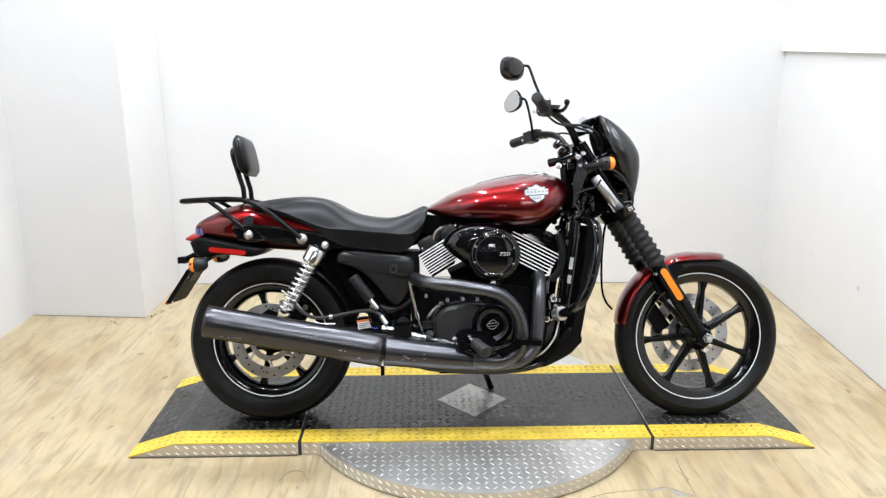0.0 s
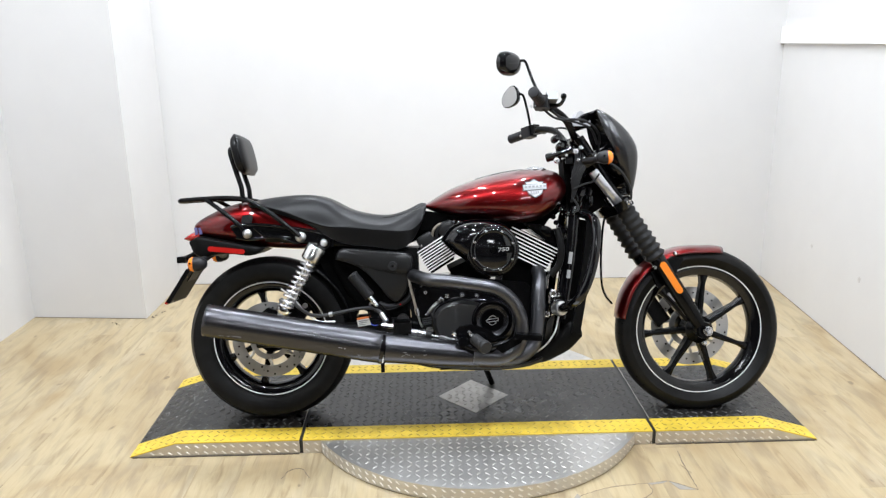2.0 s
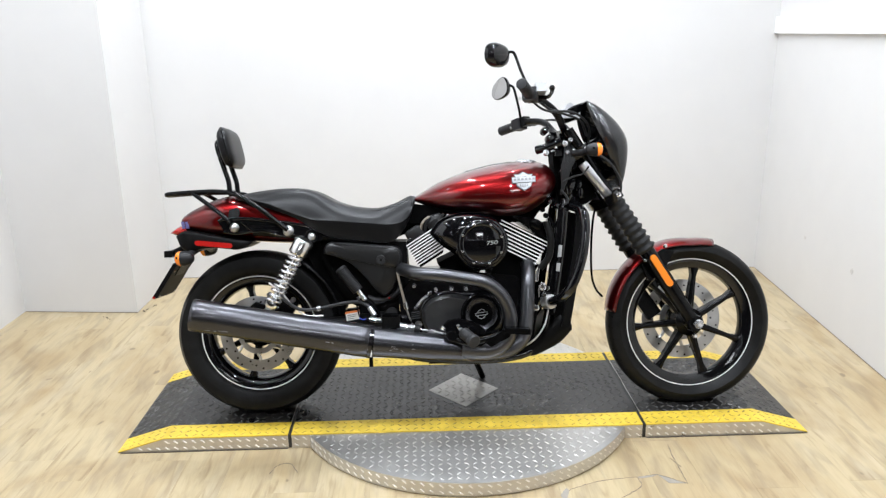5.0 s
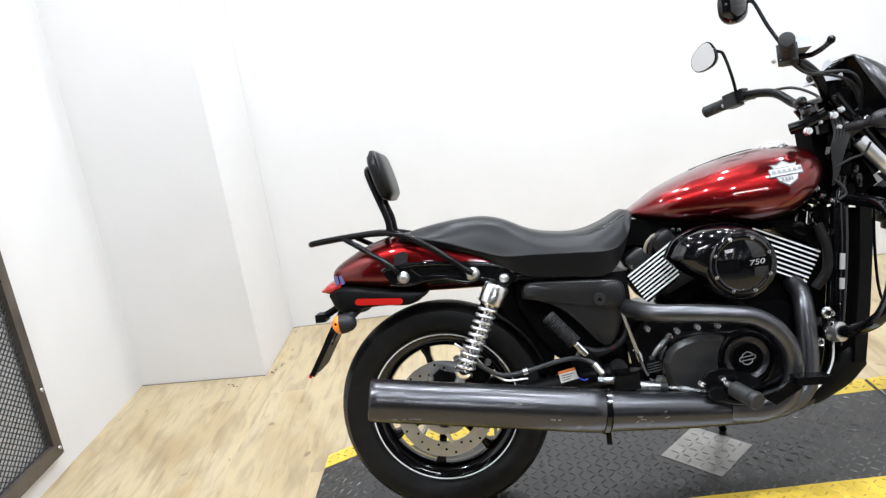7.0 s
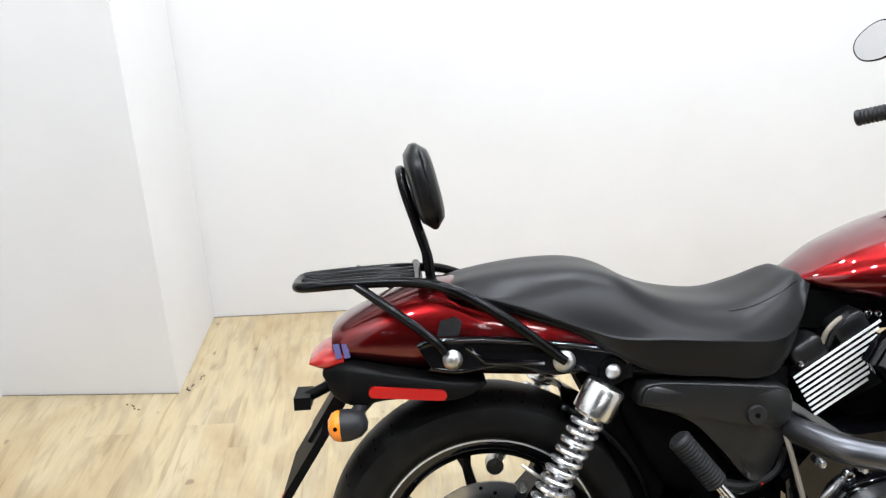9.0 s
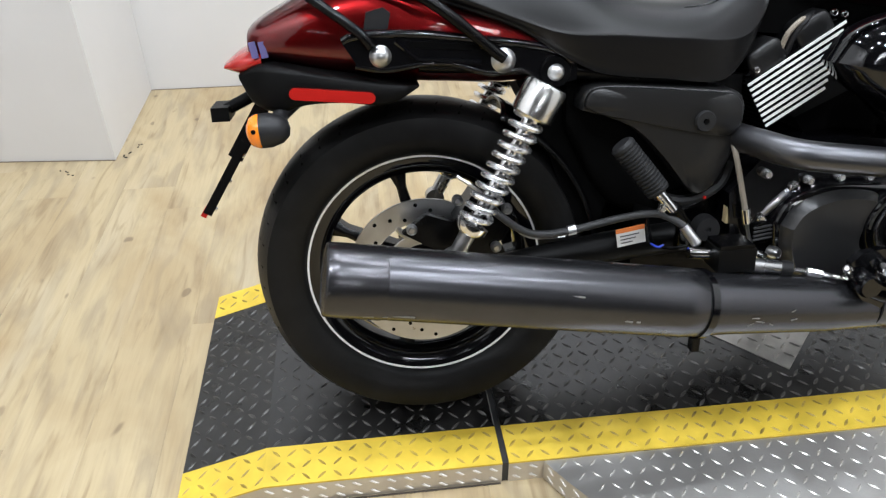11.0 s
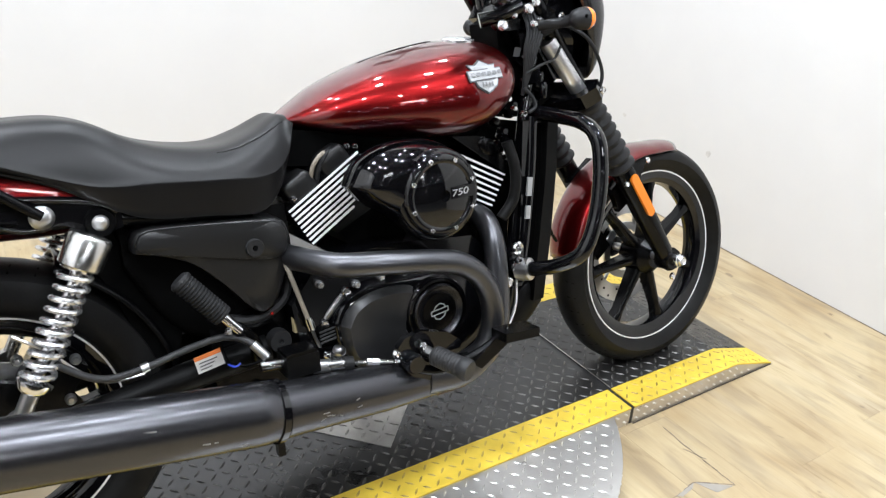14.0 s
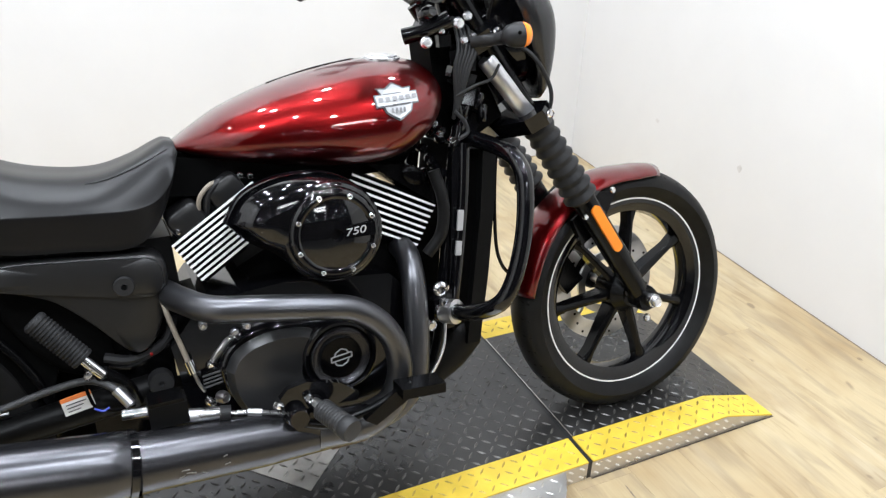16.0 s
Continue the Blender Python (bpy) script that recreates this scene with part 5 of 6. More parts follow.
part("collector_flange", box(-0.03, 0.035, -0.245, -0.205, 0.213, 0.227), M_TANNED, hp, bevel=0.003)

# engine
crank = part("crankcase", prism([(-0.26, 0.42), (-0.20, 0.49), (-0.05, 0.50), (0.14, 0.48), (0.22, 0.40), (0.20, 0.27), (0.12, 0.215), (-0.12, 0.205), (-0.24, 0.26)], -0.135, 0.14, "y"), M_GLOSS, bike, "black engine crankcase", bevel=0.02)
part("sump", box(-0.16, 0.10, -0.10, 0.10, 0.175, 0.21), M_SATIN, crank, bevel=0.01)
cover_out = [(-0.190, 0.372), (-0.176, 0.400), (-0.148, 0.420), (-0.10, 0.432), (-0.03, 0.430), (0.04, 0.424), (0.085, 0.395), (0.098, 0.35), (0.085, 0.30), (0.04, 0.275), (-0.05, 0.268), (-0.13, 0.275), (-0.178, 0.315)]
pod_out = [(-0.180, 0.370), (-0.163, 0.398), (-0.131, 0.416), (-0.081, 0.424), (-0.022, 0.412), (-0.040, 0.37), (-0.045, 0.33), (-0.02, 0.285), (-0.09, 0.268), (-0.15, 0.278), (-0.176, 0.325)]


def domed(outline, steps, parent, name, label, material=M_COVER, smooth=60):
    """A cover with a smooth outline that rises in the (shrink, y) steps to a flat face."""
    c = sum((Vector(p) for p in outline), Vector((0, 0))) / len(outline)
    ring = curve_pts([(a, b, 0) for a, b in outline + outline[:1]], 5)[:-1]
    return part(name, loft([[(c.x + (p.x - c.x) * f, y, c.y + (p.y - c.y) * f) for p in ring] for f, y in steps]), material, parent, label, smooth=smooth)


cc = domed(cover_out, [(1.0, -0.128), (1.0, -0.150), (0.985, -0.156), (0.95, -0.160), (0.5, -0.162)], bike, "clutch_cover", "satin black side engine cover", M_GLOSS)
domed(pod_out, [(1.0, -0.150), (1.0, -0.161), (0.985, -0.167), (0.875, -0.181), (0.86, -0.1825), (0.4, -0.184)], cc, "cover_boss", "satin black raised part of the cover", smooth=24)
TC = Vector((0.018, -0.175, 0.359))
part("timer_ring", lathe([(0.069, -0.004), (0.069, 0.008), (0.065, 0.014), (0.060, 0.014), (0.056, 0.008), (0.056, -0.004)], axis_frame(TC, OUT), 48, closed=True), M_GLOSS, cc)
tcov = part("timer_cover", lathe([(0.056, -0.012), (0.056, 0.014), (0.053, 0.018), (0.042, 0.012), (0.038, 0.012), (0.038, 0.016), (0, 0.016)], axis_frame(TC, OUT), 48), M_MUF, cc, "round cover with a satin rim")
part("timer_face", lathe([(0.0375, 0.016), (0.0375, 0.0175), (0, 0.0175)], axis_frame(TC, OUT), 40), M_SATIN, tcov)
yl = TC.y - 0.0178
for a, b in (((-0.019, -0.004), (0.019, -0.004)), ((0.019, -0.004), (0.019, 0.005)), ((0.019, 0.005), (-0.019, 0.005)), ((-0.019, 0.005), (-0.019, -0.004)), ((-0.013, 0.006), (-0.010, 0.012)), ((-0.010, 0.012), (0, 0.0165)), ((0, 0.0165), (0.010, 0.012)), ((0.010, 0.012), (0.013, 0.006)), ((-0.013, -0.005), (-0.010, -0.012)), ((-0.010, -0.012), (0, -0.016)), ((0, -0.016), (0.010, -0.012)), ((0.010, -0.012), (0.013, -0.005))):
    part("emblem_line", tube([(TC.x + a[0], yl, TC.z + a[1] + a[0] * 0.12), (TC.x + b[0], yl, TC.z + b[1] + b[0] * 0.12)], 0.0013, 6, smooth=False), M_BADGE, tcov)
for x, z in ((-0.205, 0.452), (-0.132, 0.437), (-0.080, 0.440), (-0.030, 0.438), (0.06, 0.435), (0.10, 0.41)):
    bolt(Vector((x, -0.137, z)), OUT, 0.0078, 0.014, M_SPRING, crank)
part("shift_link", tube([(-0.200, -0.130, 0.376), (-0.178, -0.136, 0.402), (-0.152, -0.130, 0.424)], 0.007, 10), M_STEEL, crank, "cast clutch release arm")
bolt(Vector((-0.152, -0.134, 0.425)), OUT, 0.010, 0.008, M_CHROME, crank)
bolt(Vector((-0.201, -0.134, 0.374)), OUT, 0.009, 0.008, M_CHROME, crank)
part("oil_cap", lathe([(0, 0.03), (0.018, 0.03), (0.02, 0.026), (0.02, 0), (0, 0)], axis_frame((-0.200, -0.118, 0.352), OUT), 20), M_SATIN, crank)
for k in range(4):
    part("cap_rib", tube([(-0.218, -0.150, 0.341 + k * 0.007), (-0.182, -0.150, 0.346 + k * 0.007)], 0.0022, 6, smooth=False), M_GREY, crank)

# cylinders with bright fin edges
def cylinder(a, b, step, n, trim, label, name, y=-0.085):
    """A finned barrel: fins from a to b, stepped n times, each a little shorter at b by trim."""
    a, b, step = Vector(a), Vector(b), Vector(step)
    u = (b - a).normalized()
    v = step.normalized()
    # body and fins use shade black: the dark between fin edges is painted
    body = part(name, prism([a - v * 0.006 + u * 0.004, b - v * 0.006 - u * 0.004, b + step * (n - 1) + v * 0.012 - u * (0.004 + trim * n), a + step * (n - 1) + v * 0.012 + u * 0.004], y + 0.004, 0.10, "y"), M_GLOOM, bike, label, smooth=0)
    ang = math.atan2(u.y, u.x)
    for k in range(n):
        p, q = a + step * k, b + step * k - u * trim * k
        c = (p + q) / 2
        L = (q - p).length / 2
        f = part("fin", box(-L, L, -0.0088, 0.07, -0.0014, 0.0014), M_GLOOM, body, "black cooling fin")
        e = part("fin_edge", box(-L, L, -0.0108, -0.009, -0.0021, 0.0021), M_FIN, body, "bright machined fin edge", bevel=0.0008)
        f.matrix_local = e.matrix_local = Matrix.Translation((c.x, y, c.y)) @ Matrix.Rotation(-ang, 4, "Y")
    return body


rc = cylinder((-0.230, 0.585), (-0.082, 0.677), (0.0048, -0.0084), 9, 0.0082, "rear cylinder with bright-edged cooling fins", "rear_cylinder")
fc = cylinder((0.098, 0.668), (0.260, 0.585), (-0.0060, -0.0103), 8, 0.0, "front cylinder with bright-edged cooling fins", "front_cylinder")
part("cylinder_head", prism([(-0.262, 0.622), (-0.235, 0.655), (-0.19, 0.690), (-0.14, 0.712), (-0.105, 0.704), (-0.25, 0.622)], -0.140, 0.12, "y"), M_SATIN, rc, "black rear cylinder head", bevel=0.008)
part("cylinder_head", prism([(0.228, 0.614), (0.208, 0.662), (0.155, 0.698), (0.09, 0.703), (0.218, 0.612)], -0.145, 0.12, "y"), M_SATIN, fc, "black front cylinder head", bevel=0.008)
for x, z in ((-0.160, 0.688), (-0.232, 0.648)):
    sq = [(0.031 * math.copysign(abs(math.cos(a)) ** 0.5, math.cos(a)), 0.025 * math.copysign(abs(math.sin(a)) ** 0.5, math.sin(a))) for a in (2 * math.pi * (k + 0.5) / 16 for k in range(16))]
    oval = [(x + u * 0.86 - v * 0.51, z + u * 0.51 + v * 0.86) for u, v in sq]
    domed(oval, [(1.0, -0.08), (1.0, -0.142), (0.95, -0.147), (0.85, -0.149), (0.4, -0.150)], rc, "head_cover", "rounded satin black head cover", M_SIDE)
oval = [(0.178 + 0.028 * math.cos(a) * 0.87 + 0.018 * math.sin(a) * 0.5, 0.672 - 0.028 * math.cos(a) * 0.5 + 0.018 * math.sin(a) * 0.87) for a in (2 * math.pi * k / 12 for k in range(12))]
domed(oval, [(1.0, -0.08), (1.0, -0.142), (0.95, -0.147), (0.85, -0.149), (0.4, -0.150)], fc, "head_cover", "rounded black head cover", M_SATIN)
part("breather_hose", tube([(-0.198, -0.135, 0.652), (-0.193, -0.145, 0.685), (-0.178, -0.145, 0.705), (-0.160, -0.135, 0.712)], 0.006, 8), M_GREY, rc)
part("plug_lead", tube([(-0.212, -0.142, 0.655), (-0.207, -0.15, 0.685), (-0.190, -0.15, 0.704), (-0.172, -0.14, 0.708)], 0.0042, 8), M_CABLE, rc, "worn spark plug lead")
for x, z in ((-0.250, 0.632), (-0.135, 0.715), (-0.118, 0.712)):
    bolt(Vector((x, -0.147, z)), OUT, 0.006, 0.006, M_CHROME, rc)
for x, z in ((0.215, 0.655), (0.10, 0.712)):
    bolt(Vector((x, -0.147, z)), OUT, 0.006, 0.006, M_CHROME, fc)
# barrels take the same painted shade below the fins
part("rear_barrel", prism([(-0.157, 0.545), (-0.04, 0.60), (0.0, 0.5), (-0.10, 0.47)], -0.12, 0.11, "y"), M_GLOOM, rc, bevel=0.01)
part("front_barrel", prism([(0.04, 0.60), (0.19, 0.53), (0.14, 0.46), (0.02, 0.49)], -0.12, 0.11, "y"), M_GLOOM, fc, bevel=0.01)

for body, shift in ((rc, Vector((0.033, 0.058, -0.024))), (fc, Vector((0.042, 0.052, -0.022)))):
    for ob in body.children:
        if not ob.name.startswith("fin"):
            ob.location = shift

# air cleaner
ac_out = [(-0.150, 0.648), (-0.125, 0.685), (-0.085, 0.706), (-0.035, 0.714), (0.02, 0.710), (0.065, 0.688), (0.093, 0.652), (0.099, 0.605), (0.085, 0.562), (0.052, 0.535), (0.010, 0.530), (-0.035, 0.548), (-0.078, 0.585), (-0.118, 0.613)]
cen = Vector((0.004, 0.607))
secs = []
for f, y in ((1.0, -0.145), (1.03, -0.163), (1.03, -0.179), (1.012, -0.183), (0.965, -0.180), (0.945, -0.184), (0.88, -0.203), (0.76, -0.215), (0.5, -0.220)):
    ring = []
    pts = [Vector(p) + Vector((0.004, -0.018)) for p in ac_out]
    smooth_ring = curve_pts([(p.x, p.y, 0) for p in pts] + [(pts[0].x, pts[0].y, 0)], 4)[:-1]
    for p in smooth_ring:
        q = cen + (Vector((p.x, p.y)) - cen) * f
        ring.append((q.x, y, q.y))
    secs.append(ring)
ac = part("air_cleaner", loft(secs), M_GLOSS, bike, "glossy black round air cleaner cover", smooth=60)
AC = Vector((0.021, -0.217, 0.595))
cap2 = part("cleaner_cap", lathe([(0.089, -0.016), (0.087, -0.006), (0.083, 0.000), (0.079, 0.001), (0.077, 0.006), (0.073, 0.0105), (0.064, 0.012), (0.060, 0.009), (0.054, 0.011), (0.040, 0.0145), (0.024, 0.017), (0.011, 0.018), (0.009, 0.009), (0, 0.009)], axis_frame(AC, OUT), 56), M_GLOSS, ac, "domed black cap held by eight screws", smooth=50)
for k in range(8):
    a = radians(20 + 45 * k)
    bolt(AC + Vector((math.cos(a) * 0.068, -0.0112, math.sin(a) * 0.068)), OUT, 0.0052, 0.004, M_CHROME, cap2, "screw")
cv = bpy.data.curves.new("numeral", "FONT")
cv.body, cv.size, cv.extrude, cv.align_x, cv.align_y = "750", 0.0225, 0.0008, "CENTER", "CENTER"
cv.shear = 0.2
tmp = new("numeral", cv)
bpy.context.view_layer.update()
me = bpy.data.meshes.new_from_object(tmp.evaluated_get(bpy.context.evaluated_depsgraph_get()))
bpy.data.objects.remove(tmp)
me.materials.clear()
me.materials.append(M_BADGE)
num = new("numeral", me)
num.parent = cap2
num.matrix_local = Matrix.Translation(AC + Vector((0.031, -0.0186, 0.003))) @ Matrix.Rotation(radians(90), 4, "X") @ Matrix.Rotation(radians(4), 4, "Z") @ Matrix.Diagonal((1.1, 0.78, 1, 1))
tagged(num, "silver model numeral 750")
part("numeral_plate", box(0.012, 0.067, -0.0180, -0.011, -0.008, 0.014, Matrix.Translation(AC)), M_GLOSS, cap2, bevel=0.0015)

# side cover
cov = domed([(-0.510, 0.568), (-0.507, 0.588), (-0.490, 0.604), (-0.44, 0.604), (-0.30, 0.590), (-0.262, 0.584), (-0.247, 0.566), (-0.247, 0.532), (-0.258, 0.488), (-0.280, 0.438), (-0.304, 0.419), (-0.328, 0.430), (-0.372, 0.484), (-0.42, 0.532), (-0.47, 0.556)], [(1.0, -0.075), (1.0, -0.118), (0.985, -0.125), (0.95, -0.129), (0.5, -0.131)], bike, "side_cover", "satin black plastic side cover", M_SIDE)
domed([(-0.505, 0.574), (-0.502, 0.587), (-0.488, 0.600), (-0.44, 0.600), (-0.30, 0.586), (-0.268, 0.580), (-0.254, 0.562), (-0.256, 0.530), (-0.275, 0.517), (-0.32, 0.523), (-0.42, 0.547), (-0.48, 0.562)], [(1.0, -0.115), (1.0, -0.1315), (0.992, -0.1345), (0.975, -0.1362), (0.5, -0.1375)], cov, "cover_step", "raised panel of the side cover", M_SIDE)
part("cover_plug", lathe([(0, 0.004), (0.004, 0.004), (0.005, 0.007), (0.015, 0.007), (0.0165, 0.004), (0.0165, -0.004), (0, -0.004)], axis_frame((-0.315, -0.137, 0.543), OUT), 28), M_RUBBER, cov, "round rubber plug")
# dark disc painting the shaded hole in the plug
part("plug_hole", lathe([(0, 0.0075), (0.0035, 0.0075), (0.0035, 0.002), (0, 0.002)], axis_frame((-0.315, -0.137, 0.543), OUT), 12), M_GLOOM, cov)

# passenger and rider foot pegs, brake pedal
pd = Vector((0.074, -0.016, -0.093)).normalized()
p0 = Vector((-0.451, -0.154, 0.517))
prof = [(0, -0.004), (0.013, -0.003), (0.0165, 0.002)]
for k in range(14):
    prof += [(0.0165, 0.008 + k * 0.007), (0.0148, 0.010 + k * 0.007), (0.0148, 0.012 + k * 0.007), (0.0165, 0.0135 + k * 0.007)]
prof += [(0.0155, 0.110), (0, 0.110)]
pp = part("passenger_peg", lathe([(r * 1.2, h * 0.86) for r, h in prof], axis_frame(p0, pd), 24), M_RUBBER, bike, "folded ribbed rubber passenger foot peg", smooth=30)
part("peg_shank", tube([p0 + pd * 0.092, p0 + pd * 0.135], 0.009, 10, smooth=False), M_CHROME, pp)
part("peg_bracket", tube([p0 + pd * 0.13, p0 + pd * 0.18 + Vector((0, 0.03, 0)), Vector((-0.33, -0.13, 0.335))], [0.013, 0.012, 0.014], 10), M_SATIN, pp)
bolt(p0 + pd * 0.118 + Vector((-0.012, -0.008, -0.006)), OUT, 0.007, 0.008, M_CHROME, pp)
pegd = Vector((0.37, -0.88, -0.20)).normalized()
p1 = Vector((-0.047, -0.268, 0.311))
prof = [(0, 0.0), (0.012, 0.0), (0.0165, 0.006)]
for k in range(9):
    prof += [(0.0170, 0.012 + k * 0.008), (0.0162, 0.014 + k * 0.008), (0.0170, 0.0165 + k * 0.008)]
prof = [(r * 1.15, h * 0.78) for r, h in prof + [(0.0185, 0.088), (0.0185, 0.100), (0.016, 0.106), (0, 0.107)]]
fp = part("rider_peg", lathe(prof, axis_frame(p1, pegd), 24), M_PEG, bike, "grey-black rubber rider foot peg", smooth=35)
part("peg_pivot", tube([p1 - pegd * 0.03, p1 + pegd * 0.004], 0.011, 10, smooth=False), M_STEEL, fp)
bolt(p1 - pegd * 0.012 + Vector((-0.01, 0, 0.012)), (-0.3, -0.6, 0.7), 0.008, 0.012, M_CHROME, fp)
part("peg_mount", prism([(-0.110, 0.335), (-0.095, 0.350), (-0.062, 0.356), (-0.004, 0.340), (0.028, 0.313), (0.023, 0.300), (-0.05, 0.306), (-0.099, 0.300)], -0.252, -0.238, "y"), M_GLOSS, fp, bevel=0.005)
part("heel_plate", prism([(-0.107, 0.298), (-0.06, 0.303), (0.0, 0.288), (0.04, 0.286), (0.01, 0.264), (-0.07, 0.254)], -0.262, -0.246, "y"), M_GLOSS, fp, bevel=0.005)
part("pedal_pivot", lathe([(0, 0.02), (0.016, 0.02), (0.019, 0.014), (0.019, -0.02), (0, -0.02)], axis_frame((-0.085, -0.255, 0.302), OUT), 20), M_GLOSS, fp)
bolt(Vector((-0.110, -0.25, 0.322)), (-0.6, -0.4, 0.5), 0.008, 0.014, M_CHROME, fp)
pe = part("brake_pedal", tube([(-0.085, -0.255, 0.290), (-0.03, -0.266, 0.276), (0.04, -0.285, 0.295), (0.110, -0.292, 0.325)], [0.010, 0.010, 0.009, 0.009], 10), M_SATIN, bike, "black rear brake pedal")
part("pedal_pad", box(-0.040, 0.040, -0.030, 0.018, -0.011, 0.007, Matrix.Translation((0.124, -0.290, 0.322)) @ Matrix.Rotation(radians(4), 4, "Y")), M_SATIN, pe, bevel=0.0075)
part("pedal_arm", prism([(0.02, 0.282), (0.085, 0.325), (0.11, 0.322), (0.10, 0.300), (0.04, 0.268)], -0.298, -0.286, "y"), M_SATIN, pe, bevel=0.004)
part("brake_rod", tube([(-0.21, -0.216, 0.320), (-0.16, -0.22, 0.312), (-0.085, -0.245, 0.300)], 0.004, 8), M_STEEL, pe)
part("master_cylinder", tube([(-0.262, -0.216, 0.330), (-0.205, -0.216, 0.320)], 0.012, 14, smooth=False), M_STEEL, bike, "silver rear brake master cylinder")
part("rod_boot", tube([(-0.205, -0.216, 0.320), (-0.188, -0.218, 0.317)], 0.0135, 12, smooth=False), M_RUBBER, bike)
part("rod_nut", tube([(-0.160, -0.22, 0.312), (-0.138, -0.226, 0.308)], 0.007, 6, smooth=False), M_STEEL, bike)
part("fluid_reservoir", box(-0.030, 0.030, -0.025, 0.025, -0.025, 0.012, Matrix.Translation((-0.283, -0.205, 0.350))), M_PLASTIC, bike, "small black brake fluid reservoir", bevel=0.004)
part("reservoir_lid", box(-0.028, 0.026, -0.024, 0.024, 0.0, 0.006, Matrix.Translation((-0.283, -0.205, 0.3625))), M_SATIN, bike, bevel=0.002)
part("rubber_plug", lathe([(0, 0.01), (0.004, 0.01), (0.005, 0.014), (0.020, 0.014), (0.0215, 0.008), (0.0215, -0.01), (0, -0.01)], axis_frame((-0.284, -0.112, 0.355), OUT), 26), M_RUBBER, bike, "round black rubber plug")
part("connector", box(-0.009, 0.009, -0.007, 0.007, -0.014, 0.014, Matrix.Translation((-0.248, -0.122, 0.380))), M_TAN, bike, "tan electrical connector", bevel=0.002)
part("connector", box(-0.007, 0.007, -0.007, 0.007, -0.012, 0.012, Matrix.Translation((-0.242, -0.122, 0.354))), M_TAN, bike, "tan electrical connector", bevel=0.002)
cab = part("clutch_cable", tube([(-0.262, -0.100, 0.535), (-0.258, -0.138, 0.485), (-0.238, -0.150, 0.398)], 0.0046, 8), M_CABLE, bike, "worn tan clutch cable with steel ferrules")
part("ferrule", tube([(-0.238, -0.150, 0.398), (-0.232, -0.150, 0.374)], 0.008, 10, smooth=False), M_CHROME, cab)
part("cable_end", tube([(-0.232, -0.150, 0.374), (-0.225, -0.148, 0.350), (-0.218, -0.146, 0.334)], 0.0032, 8), M_STEEL, cab)
bolt(Vector((-0.212, -0.13, 0.350)), OUT, 0.008, 0.010, M_CHROME, cab)
bolt(Vector((-0.215, -0.165, 0.322)), (0.5, -1, 0.1), 0.009, 0.014, M_CHROME, cab)
bolt(Vector((-0.195, -0.165, 0.326)), (0.5, -1, 0.1), 0.011, 0.018, M_STEEL, cab)
part("harness", tube([(-0.365, -0.09, 0.41), (-0.33, -0.10, 0.402), (-0.295, -0.105, 0.408), (-0.262, -0.105, 0.43), (-0.248, -0.10, 0.465)], 0.009, 8), M_RUBBER, bike)
part("harness", tube([(-0.36, -0.09, 0.395), (-0.33, -0.10, 0.39), (-0.30, -0.105, 0.398), (-0.275, -0.10, 0.41)], 0.006, 8), M_SATIN, bike)
part("red_connector", box(-0.002, 0.002, -0.002, 0.002, -0.002, 0.002, Matrix.Translation((-0.292, -0.116, 0.410))), M_REDLENS, bike)

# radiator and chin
# near-black paints the radiator as shaded where it shows behind the engine
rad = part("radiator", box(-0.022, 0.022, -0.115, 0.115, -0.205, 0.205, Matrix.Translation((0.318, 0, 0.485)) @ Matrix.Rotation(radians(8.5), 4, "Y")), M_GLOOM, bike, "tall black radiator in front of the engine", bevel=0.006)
part("radiator_shroud", prism([(0.350, 0.695), (0.378, 0.690), (0.372, 0.60), (0.350, 0.44), (0.325, 0.30), (0.296, 0.30), (0.315, 0.42), (0.340, 0.58)], -0.135, -0.112, "y"), M_PLASTIC, rad, "matt black radiator side panel", bevel=0.005)
part("radiator_shroud", prism([(0.350, 0.695), (0.378, 0.690), (0.372, 0.60), (0.350, 0.44), (0.325, 0.30), (0.296, 0.30), (0.315, 0.42), (0.340, 0.58)], 0.112, 0.135, "y"), M_PLASTIC, rad, bevel=0.005)
part("frame_cover", prism([(0.288, 0.70), (0.322, 0.70), (0.312, 0.58), (0.290, 0.42), (0.272, 0.34), (0.256, 0.34), (0.272, 0.48)], -0.128, -0.108, "y"), M_GLOSS, rad, "gloss black frame cover", bevel=0.006)
for z, h in ((0.560, 0.020), (0.505, 0.014)):
    part("silver_label", box(-0.0060, 0.0060, -0.0010, 0.004, -h, h, Matrix.Translation((0.2905 + (z - 0.545) * 0.12, -0.1392, z)) @ Matrix.Rotation(radians(7), 4, "Y")), M_BADGE, rad, smooth=0)
part("frame_rail", tube([(0.316, -0.122, 0.705), (0.305, -0.126, 0.60), (0.285, -0.126, 0.46), (0.266, -0.124, 0.35)], 0.0125, 14), M_GLOSS, rad, "rounded gloss black frame rail", smooth=80)
part("chin_fairing", bellied([(0.13, 0.225), (0.20, 0.255), (0.26, 0.33), (0.30, 0.36), (0.335, 0.31)], [(0.13, 0.195), (0.20, 0.187), (0.26, 0.21), (0.30, 0.232), (0.335, 0.275)], [(0.13, 0.09), (0.22, 0.12), (0.30, 0.125), (0.335, 0.115)], 0.13, 0.335, 14, p=3.5), M_PLASTIC, bike, "matt black chin fairing below the radiator", smooth=50)
